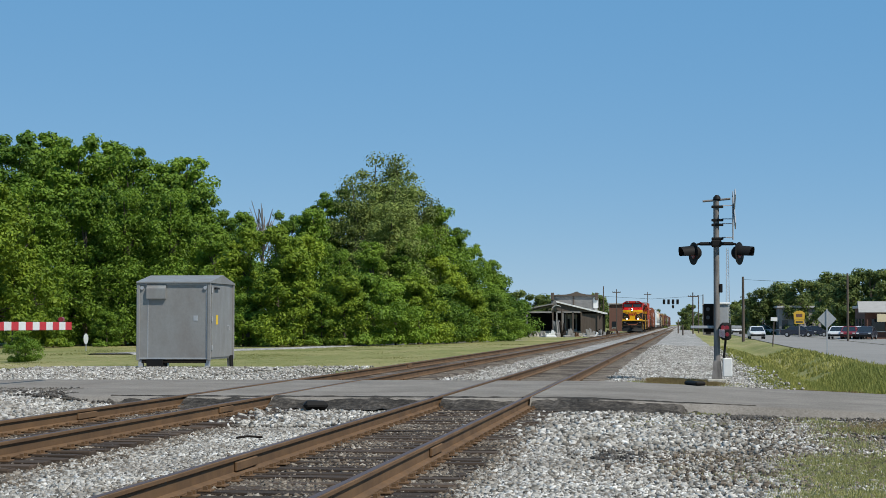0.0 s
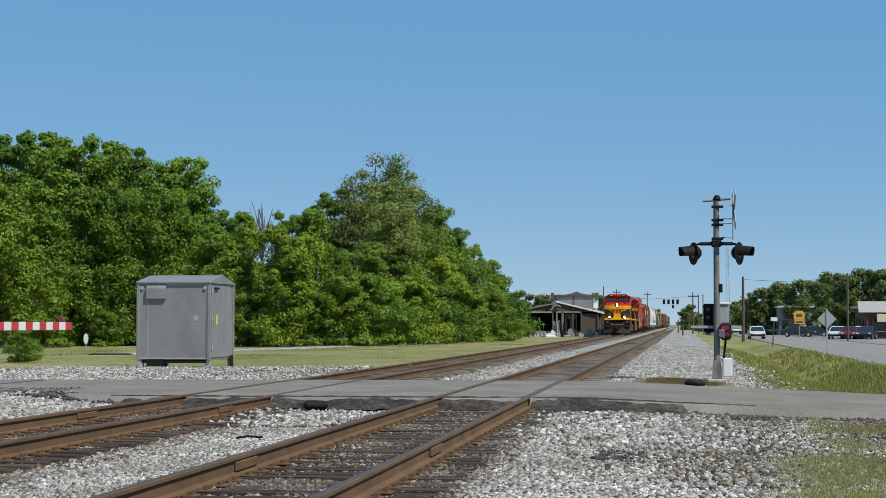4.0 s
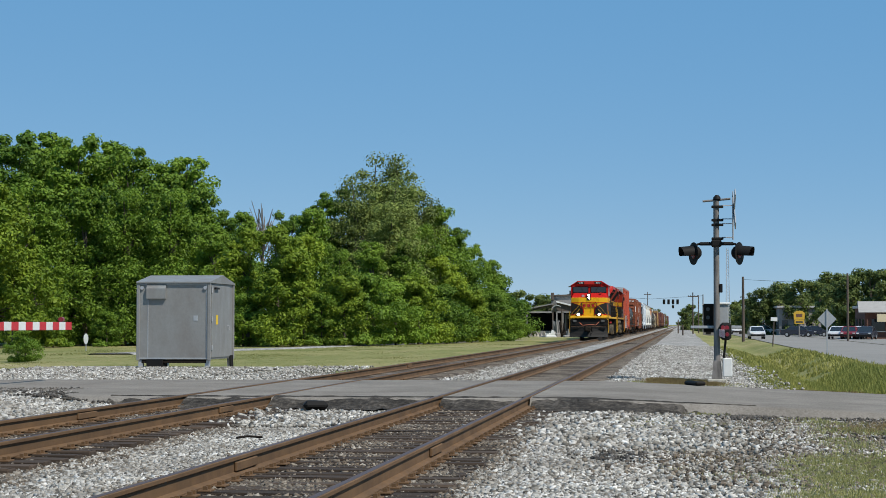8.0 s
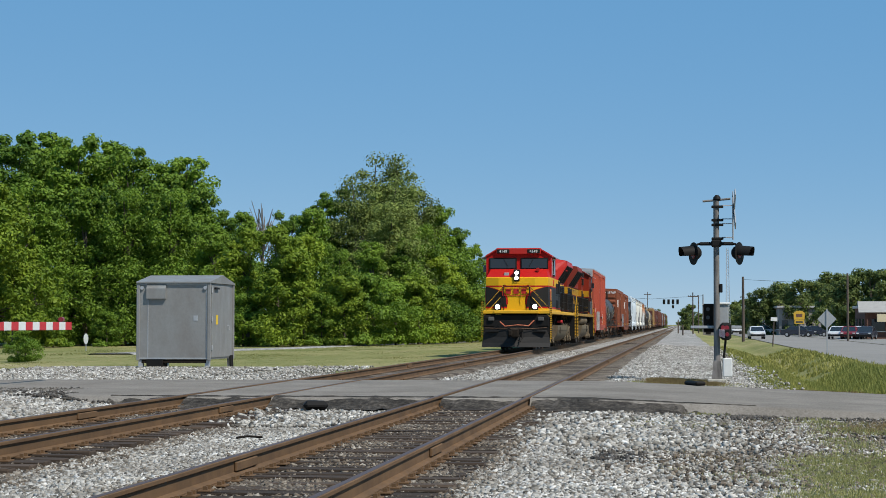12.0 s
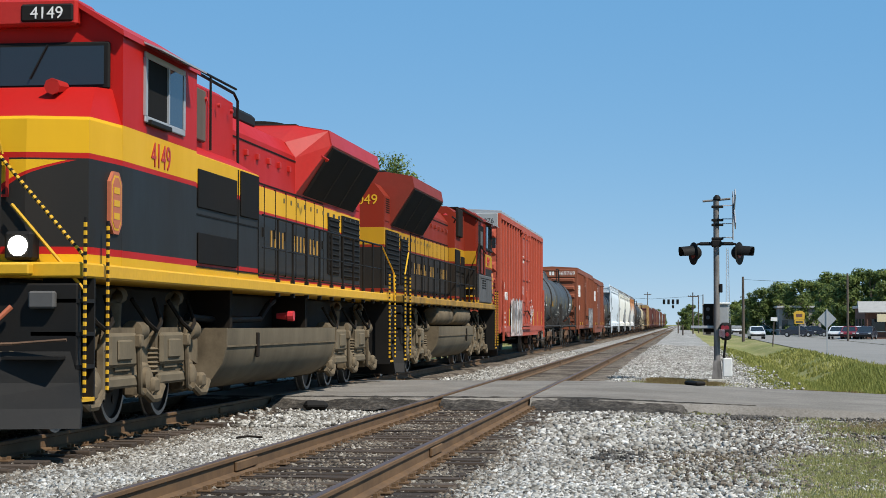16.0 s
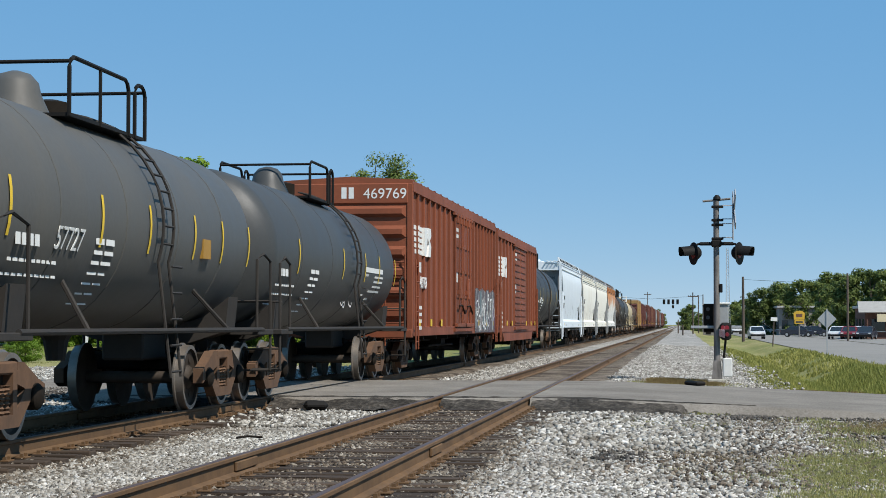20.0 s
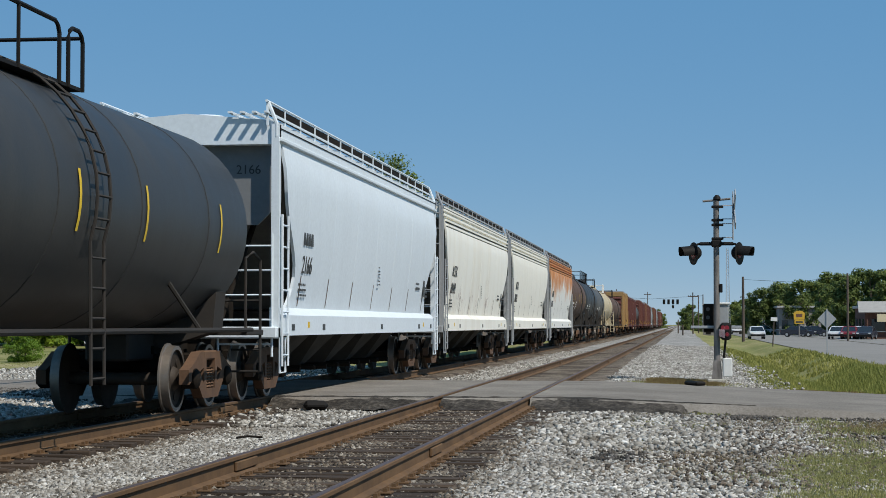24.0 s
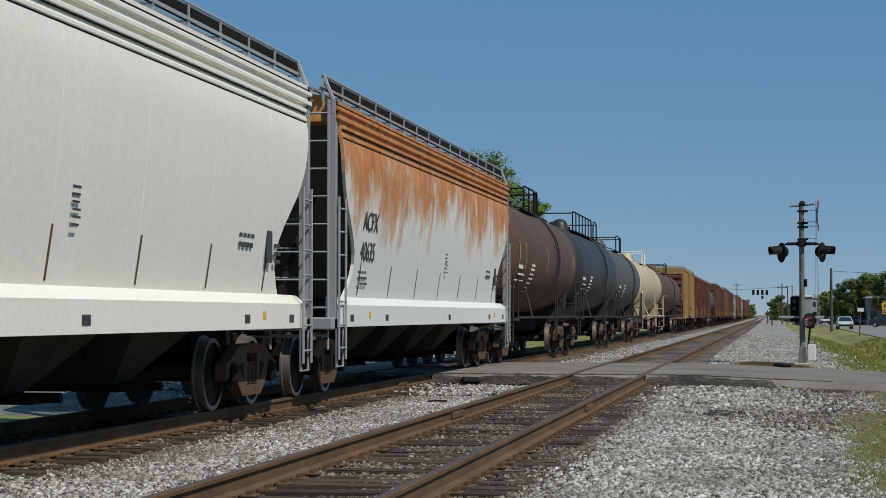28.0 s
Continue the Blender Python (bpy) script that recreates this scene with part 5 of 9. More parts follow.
    # pilot, plow, steps, ditch lights at both ends
    for sg, u0 in ((-1, 0.75), (1, 21.75)):
        y = U(u0)
        e = part("pilot_sheet", Shape().box(-1.52, 1.52, *sorted((y, y - sg * 0.12)), 0.62, 1.62, 0.02), MAT["black"], g, "black end sheet")
        s = Shape()
        for sd in (-1, 1):
            rows = [(0.14, 0.62, 0.16, 1.60), (0.34, 0.50, 0.06, 1.58), (0.60, 0.40, 0.0, 1.54), (0.92, 0.36, -0.02, 1.52)]
            vs = [(xx, y + sg * (yc if xx == 0 else ye) - sg * back, z) for back in (0.0, 0.06) for z, yc, ye, xe in rows for xx in (0, sd * xe)]
            fs = [(2 * k + o, 2 * k + 1 + o, 2 * k + 3 + o, 2 * k + 2 + o) for o in (0, 8) for k in range(3)] + [(0, 1, 9, 8), (6, 7, 15, 14), (1, 3, 11, 9), (3, 5, 13, 11), (5, 7, 15, 13)]
            s.add(vs, fs)
        part("plow", s, MAT["plow"], e, "dusty black snow plow")
        kn = part("coupler_head", Shape().box(-0.17, 0.17, *sorted((y + sg * 0.36, y + sg * 0.78)), 0.58, 0.98, 0.05).box(-0.30, -0.10, *sorted((y + sg * 0.66, y + sg * 0.92)), 0.64, 0.92, 0.05), MAT["grime"], e, "grimy coupler head")
        part("coupler_pocket", Shape().box(-0.36, 0.36, *sorted((y + sg * 0.24, y + sg * 0.34)), 0.52, 1.06, 0.02), MAT["hole"], e)
        part("uncoupling_lever", Shape().tube([(-1.45, y + sg * 0.14, 1.02), (-0.3, y + sg * 0.30, 1.0), (0.2, y + sg * 0.5, 0.98), (0.9, y + sg * 0.2, 1.0), (1.45, y + sg * 0.14, 1.04)], 0.018, 6), MAT["truck_rust"], e)
        for sd in (-1, 1):
            part("pilot_step", Shape().box(*sorted((sd * 0.80, sd * 1.40)), *sorted((y + sg * 0.02, y + sg * 0.24)), 0.84, 0.87), MAT["black"], e)
            part("receptacle_box", Shape().box(*sorted((sd * 1.02, sd * 1.30)), *sorted((y, y + sg * 0.10)), 1.36, 1.54, 0.02), MAT["frame_grey"], e)
        part("anticlimber", Shape().box(-1.05, 1.05, *sorted((y + sg * 0.16, y)), 1.70, 1.83, 0.02), MAT["yellow"], e)
        coupler(g, U(0.0) if sg < 0 else U(22.5), sg)
        part("brake_hoses", Shape().tube([(-0.75, y + sg * 0.1, 1.32), (-0.5, y + sg * 0.22, 1.10), (0.1, y + sg * 0.24, 1.16), (0.6, y + sg * 0.2, 1.12), (0.85, y + sg * 0.1, 1.38)], 0.03, 7), MAT["hose"], e, "red brake hose")
        s = Shape()
        for k in range(4):
            for sd in (-1, 1):
                x = sd * (0.45 + 0.13 * k)
                s.tube([(x, y + sg * 0.06, 0.92), (x, y + sg * 0.14, 0.6), (x * 0.98, y + sg * 0.1, 0.38)], 0.028, 6)
        tagged(part("mu_hoses", s, MAT["dusty"], e, "dusty hanging hoses"), kind="stuff")
        for sd in (-1, 1):
            stp = part("step_back", Shape().box(*sorted((sd * 1.0, sd * 1.56)), *sorted((y - sg * 0.42, y - sg * 0.46)), 0.36, 1.68), MAT["black"], e, "black back plate of the steps")
            for k in range(4):
                part("corner_step", Shape().box(*sorted((sd * 1.02, sd * 1.57)), *sorted((y + sg * 0.0, y - sg * 0.42)), 0.40 + k * 0.34, 0.44 + k * 0.34), MAT["yellow" if k == 0 else "black"], stp)
            for yy in (y + sg * 0.02, y - sg * 0.75):
                s = Shape()
                z = 0.5
                while z < 2.2:
                    s.tube([(sd * 1.60, yy, z), (sd * 1.60, yy, z + 0.045)], 0.021, 6)
                    z += 0.085
                part("step_handrail", s, MAT["yellow"], stp, "yellow and black banded handrail")
                part("handrail_core", Shape().tube([(sd * 1.60, yy, 0.5), (sd * 1.60, yy, 2.3)], 0.019, 6), MAT["black"], stp)
            if sg < 0:
                s = Shape()
                for k in range(20):
                    q0, q1 = k / 20, (k + 0.52) / 20
                    P = lambda q: (sd * (0.62 + 0.94 * q), U(0.90 - 0.08 * q), 2.95 - 1.05 * q)
                    s.tube([P(q0), P(q1)], 0.021, 6)
                part("front_handrail", s, MAT["yellow"], stp)
                part("lower_rail", Shape().tube([(sd * 0.75, U(0.90), 2.45), (sd * 1.56, U(0.84), 1.55)], 0.018, 6), MAT["yellow"], stp)
                part("handrail_core", Shape().tube([(sd * 0.62, U(0.90), 2.95), (sd * 1.56, U(0.82), 1.9)], 0.018, 6).tube([(sd * 0.62, U(0.90), 2.95), (sd * 0.62, U(0.88), 1.85)], 0.018, 6).tube([(sd * 0.15, U(0.9), 2.95), (sd * 0.62, U(0.90), 2.95)], 0.018, 6), MAT["black"], stp)
                dl = part("ditch_light_case", Shape().box(*sorted((sd * 0.72, sd * 1.02)), U(0.76), U(1.02), 1.86, 2.16, 0.03), MAT["black"], e)
                part("ditch_light", Shape().lathe([(U(0.745), 0.10), (U(0.77), 0.11)], "y", (sd * 0.87, 0, 2.01), 16), MAT["headlight" if not old else "glass"], dl, "lit ditch light" if not old else "")
    # number and door at the hood's rear end
    part("rear_number", lettering(number, 0.32), MAT["yellow"], hood, "yellow road number", at=face_front(-0.52 if old else 0.0, U(20.905), 3.92, 1))
    for sd in (-1, 1):
        lp = part("louvre_panel", Shape().box(*sorted((sd * hw, sd * (hw + 0.012))), U(20.12), U(20.78), 3.55, 4.10, 0.004), lv, hood)
        for k in range(7):
            part("louvre", Shape().box(*sorted((sd * hw, sd * (hw + 0.018))), U(20.18), U(20.72), 3.74 + 0.05 * k, 3.765 + 0.05 * k), MAT["hole"], lp)
    part("rear_door", Shape().box(-0.4, 0.4, U(20.9), U(20.93), 1.9, 3.3, 0.01), lv, hood)
    # walkway rails
    for sd in (-1, 1):
        x = sd * 1.50
        for k in range(14):
            a = 6.0 + k * 1.12
            if sd > 0 and a < 9.4:
                continue
            part("stanchion", Shape().tube([(x, U(a), 1.82), (x, U(a), 2.82)], 0.02, 6).box(x - 0.03, x + 0.03, U(a) - 0.04, U(a) + 0.04, 1.62, 1.9), MAT["black"], g, "black handrail post")
        part("handrail", Shape().tube([(x, U(9.4 if sd > 0 else 6.0), 2.82), (x, U(20.6), 2.82)], 0.018, 6).tube([(x, U(9.4 if sd > 0 else 6.0), 2.34), (x, U(20.6), 2.34)], 0.010, 5), MAT["black"], g)
        part("rear_handrail", Shape().tube([(x, U(20.6), 2.82), (sd * 1.58, U(21.7), 2.3), (sd * 1.60, U(21.74), 1.7)], 0.018, 6), MAT["yellow"], g)
        s = Shape()
        for w0, count in ((9.7, 6), (12.2, 4), (14.0, 8)):
            bar_row(s, sd * (hw + 0.024), U(w0), 2.46, count, 0.13, 0.27, 0.19, sd, 4)
        part("railroad_lettering", s, MAT["gold"], hood, "rows of dull gold letter bars")
        part("air_pipe", Shape().tube([(sd * 1.0, U(7.0), 1.30), (sd * 1.05, U(8.3), 1.26), (sd * 1.05, U(11.2), 1.28), (sd * 1.1, U(11.6), 1.5), (sd * 1.1, U(12.0), 1.58)], 0.05, 8), MAT["black"], g)
        if sd < 0:
            bx = part("battery_box", Shape().box(*sorted((sd * 1.0, sd * 1.57)), U(2.4), U(5.9), 1.86, 2.72, 0.03), MAT["frame_grey"], g, "dusty grey battery box below the cab")
            part("box_seam", Shape().box(-1.576, -1.568, U(3.9), U(3.92), 1.9, 2.68).box(-1.576, -1.568, U(2.5), U(5.8), 2.60, 2.62), MAT["hole"], bx)
            for q in range(2):
                for k in range(4):
                    part("louvre", Shape().box(-1.58, -1.565, U(4.25 + q * 0.62), U(4.65 + q * 0.62), 2.30 + k * 0.075, 2.335 + k * 0.075), MAT["hole"], bx)
            rear = part("cab_rear", Shape().prism([(-1.54, 1.84), (-1.54, 4.36), (-1.0, 4.66), (-0.2, 4.66), (-0.2, 1.84)], "y", U(5.4), U(6.85)), lv, cab, "", 20)
            part("rear_roof", Shape().prism([(-1.62, 4.34), (-1.60, 4.40), (-1.0, 4.72), (-0.2, 4.72), (-0.2, 4.67), (-1.0, 4.67)], "y", U(5.4), U(6.95)), MAT["grime"], rear, "dark grimy roof sheet")
            # no real recess: the doorway's shade is this sheet's black
            dw = part("cab_doorway", Shape().box(-1.548, -1.538, U(4.70), U(6.70), 2.74, 4.22), MAT["hole"], cab, "flat black sheet for the shaded doorway behind the cab")
            part("cab_door", Shape().box(-1.556, -1.546, U(4.85), U(5.75), 2.76, 3.50), MAT["old_red" if old else "loco_red"], dw)
            part("door_window", Shape().box(-1.556, -1.546, U(5.0), U(5.6), 3.62, 4.05), MAT["frame_grey"], dw)
            for u in (4.62, 6.70):
                part("doorway_post", Shape().box(-1.60, -1.54, U(u), U(u + 0.08), 2.72, 4.30), MAT["old_red" if old else "loco_red"], dw)
            part("doorway_rail", Shape().tube([(-1.62, U(4.7), 3.40), (-1.62, U(6.7), 3.62), (-1.62, U(7.3), 2.9), (-1.62, U(7.3), 1.86)], 0.02, 6).tube([(-1.62, U(5.4), 2.74), (-1.62, U(5.4), 3.48)], 0.016, 6).tube([(-1.62, U(6.2), 2.74), (-1.62, U(6.2), 3.56)], 0.016, 6), MAT["grime"], dw)
            part("filter_panel", Shape().box(-1.26, -1.17, U(7.8), U(8.9), 3.74, 4.55, 0.02), MAT["grime"], g, "black filter box on the hood")
            part("grab_iron", Shape().tube([(-1.2, U(9.5), 4.1), (-1.26, U(9.6), 4.2), (-1.2, U(9.9), 4.25)], 0.02, 6), MAT["black"], g)
            part("cab_step_frame", Shape().box(-1.5, -1.1, U(6.0), U(7.0), 2.25, 2.29).box(-1.5, -1.1, U(6.0), U(7.0), 2.02, 2.06), MAT["yellow"], g)
    # roof-edge pipe on the cab's rear, fuel tank, air tanks, trucks
    for u0, u1 in ((6.25, 6.75), (6.85, 7.35)):
        part("filter_panel", Shape().box(1.10, 1.16, U(u0), U(u1), 3.70, 4.42, 0.02), MAT["wood"], g, "dark brown filter door")
    part("filter_panel", Shape().box(1.10, 1.14, U(5.55), U(5.95), 3.60, 4.20, 0.02), MAT["loco_red" if not old else "old_red"], g)
    for u in (6.4, 7.6):
        part("roof_rail_post", Shape().tube([(1.16, U(u), 3.62), (1.16, U(u), 4.66)], 0.018, 6), MAT["black"], g)
    part("roof_rail", Shape().tube([(1.16, U(5.5), 4.66), (1.16, U(9.1), 4.66)], 0.018, 6), MAT["black"], g)
    part("grab_frame", Shape().tube([(1.13, U(5.45), 3.7), (1.13, U(5.45), 4.58), (1.13, U(5.55), 4.64), (1.13, U(9.1), 4.60), (1.15, U(9.25), 4.5), (1.15, U(9.3), 2.9)], 0.022, 6), MAT["black"], g)
    half = [(0.75, 0.26), (1.06, 0.32), (1.30, 0.46), (1.44, 0.66), (1.50, 0.90), (1.50, 1.14)]
    tank = [(-x, z) for x, z in half] + [(x, z) for x, z in half[::-1]]
    ft = part("fuel_tank", Shape().prism(tank, "y", U(7.15), U(15.35)), MAT["tank_dust"], g, "tan dust-coated fuel tank", 30)
    rim = [(x * 1.012, 0.70 + (z - 0.70) * 1.02) for x, z in tank]
    for u in (7.13, 15.31):
        part("tank_end", Shape().prism(rim, "y", U(u), U(u + 0.06)), MAT["dusty"], ft, "dusty end plate", 30)
    for sd in (-1, 1):
        part("tank_seam", Shape().box(*sorted((sd * 1.49, sd * 1.512)), U(7.2), U(15.3), 0.885, 0.91), MAT["dusty"], ft)
        part("sight_glass", Shape().box(*sorted((sd * 1.49, sd * 1.53)), U(9.0), U(9.12), 0.72, 1.08, 0.01), MAT["grime"], ft)
    for sd in (-1, 1):
        for q in (8.2, 13.6):
            part("tank_hanger", Shape().box(*sorted((sd * 0.7, sd * 1.3)), U(q), U(q + 0.16), 1.1, 1.68), MAT["grime"], ft)
    part("fuel_filler", Shape().lathe([(1.18, 0.05), (1.34, 0.06), (1.36, 0.085), (1.46, 0.085)], "x", (0, U(11.9), 1.33), 10), MAT["signred"], ft, "red fuel filler cap")
    for a, ln_ in ((7.6, 3.5), (11.8, 3.2)):
        part("air_tank", Shape().lathe([(U(a), 0.08), (U(a + 0.08), 0.2), (U(a + 0.22), 0.25), (U(a + ln_ - 0.2), 0.25), (U(a + ln_ - 0.06), 0.2), (U(a + ln_), 0.08)], "y", (-1.24, 0, 1.42), 16), MAT["dusty"], g, "dusty air reservoir", 40)
    for a in (4.2, 18.2):
        loco_truck(g, U(a))
    return g


# ---- boxcar ----
def ribbon(s, x, pts, wd):
    """A painted stroke of even width along a line on the plane at x."""
    left, right = [], []
    for i, (y, z) in enumerate(pts):
        a, b = pts[max(0, i - 1)], pts[min(len(pts) - 1, i + 1)]
        dy, dz = b[0] - a[0], b[1] - a[1]
        q = math.hypot(dy, dz) or 1.0
        left.append((x, y - dz / q * wd / 2, z + dy / q * wd / 2))
        right.append((x, y + dz / q * wd / 2, z - dy / q * wd / 2))
    n = len(pts)
    s.add(left + right, [(i, i + 1, n + i + 1, n + i) for i in range(n - 1)])


def spray_paint(g, x, ya, yb, za, zb, base, columns, ink, drips, fat, seed):
    """Spray-painted letter shapes: a ground, upright bands of colour, looping strokes."""
    rng = random.Random(seed * 7 + 1)
    top, bot = [], []
    n = 26
    for k in range(n + 1):
        y = ya + (yb - ya) * k / n
        top.append((x, y, zb + 0.05 * math.sin(k * 0.9 + seed) + 0.02 * math.sin(k * 2.3)))
        bot.append((x, y, za))
    tagged(part("graffiti", Shape().add(bot + top, [(k, k + 1, n + 2 + k, n + 1 + k) for k in range(n)]), MAT[base], g, "spray-painted ground"), kind="stuff")
    if fat > 1.5:
        n, ys = 11, ya
        outline = Shape()
        k = 0
        while ys < yb - 0.3:
            wd = rng.uniform(0.28, 0.62)
            yc, zc, hz = min(ys + wd / 2, yb - wd / 2), (za + zb) / 2 + rng.uniform(-0.08, 0.1), (zb - za) * rng.uniform(0.38, 0.5)
            ph = rng.uniform(0, 6)
            ring = []
            for j in range(22):
                a = j * math.tau / 22
                sq = 1 / max(abs(math.cos(a)), abs(math.sin(a))) ** 0.55
                ring.append((yc + wd * 0.5 * math.cos(a) * sq * (1 + 0.22 * math.sin(3 * a + ph)), max(za, min(zb + 0.12, zc + hz * math.sin(a) * sq * (1 + 0.1 * math.sin(2 * a + ph))))))
            lift = x + 0.002 + 0.0006 * k
            tagged(part("graffiti", Shape().add([(lift, y, z) for y, z in ring], [tuple(range(22))]), MAT[columns[k % len(columns)]], g, "filled spray-paint letter shape"), kind="stuff")
            ribbon(outline, lift + 0.006, ring + ring[:2], rng.uniform(0.03, 0.06))
            for q in range(2):
                zt, yt = zc + rng.uniform(-0.6, 0.5) * hz, yc + rng.uniform(-0.25, 0.25) * wd
                ribbon(outline, lift + 0.007, [(yt, zt), (yt + rng.uniform(-0.05, 0.05), zt + 0.2), (yt + rng.uniform(-0.08, 0.08), zt + 0.4)], rng.uniform(0.03, 0.12))
            ys += wd * 0.85
            k += 1
        tagged(part("graffiti", outline, MAT["graf_grey"], g, "soft grey spray-paint outlines"), kind="stuff")
        return
    for i, name in enumerate(columns):
        s = Shape()
        y = ya + rng.uniform(0.05, 0.3)
        while y < yb - 0.4:
            wd = rng.uniform(0.10, 0.42) * fat
            z0, z1 = za + rng.uniform(0.02, 0.6) * (zb - za), zb - rng.uniform(0.0, 0.45) * (zb - za)
            if z1 - z0 > 0.15:
                ribbon(s, x + 0.002 + 0.002 * i, [(y + rng.uniform(-0.1, 0.1), z0), (y, z0 * 0.6 + z1 * 0.4), (y + rng.uniform(-0.1, 0.1), z0 * 0.3 + z1 * 0.7), (y + rng.uniform(-0.12, 0.12), z1)], wd)
            y += wd + rng.uniform(0.25, 0.8)
        tagged(part("graffiti", s, MAT[name], g, "bands of spray paint"), kind="stuff")
    s = Shape()
    letters = max(3, int((yb - ya) / (0.75 * fat)))
    for k in range(letters):
        yc = ya + (k + 0.5) * (yb - ya) / letters
        hw, hz, zc = (yb - ya) / letters * 0.46, (zb - za) * 0.44, (za + zb) / 2
        for q in range(4 if fat < 1.5 else 3):
            a0, span = rng.uniform(0, math.tau), rng.uniform(1.6, 4.6)
            cy, cz = yc + rng.uniform(-0.3, 0.3) * hw, zc + rng.uniform(-0.55, 0.55) * hz
            ry, rz = hw * rng.uniform(0.35, 0.95), hz * rng.uniform(0.25, 0.7)
            pts = [(cy + ry * math.cos(a0 + span * j / 9), max(za, min(zb + 0.1, cz + rz * math.sin(a0 + span * j / 9)))) for j in range(10)]
            ribbon(s, x + 0.008 + 0.0012 * q, pts, rng.uniform(0.045, 0.085))
        ribbon(s, x + 0.013, [(yc - hw, za + 0.05), (yc - hw + rng.uniform(-0.05, 0.05), zc), (yc - hw * 0.8, zb)], 0.06)
    tagged(part("graffiti", s, MAT[ink], g, "looping spray-paint outlines"), kind="stuff")
    s = Shape()
    for k in range(9):
        y = yb - 0.5 + rng.uniform(0, 0.8) if k < 5 else rng.uniform(ya, yb)
        z1 = rng.uniform(za + 0.3, zb)
        ribbon(s, x + 0.015, [(y, z1 - rng.uniform(0.2, 0.7)), (y, z1)], rng.uniform(0.03, 0.07))
    tagged(part("graffiti", s, MAT[drips], g, "runs of spray paint"), kind="stuff")


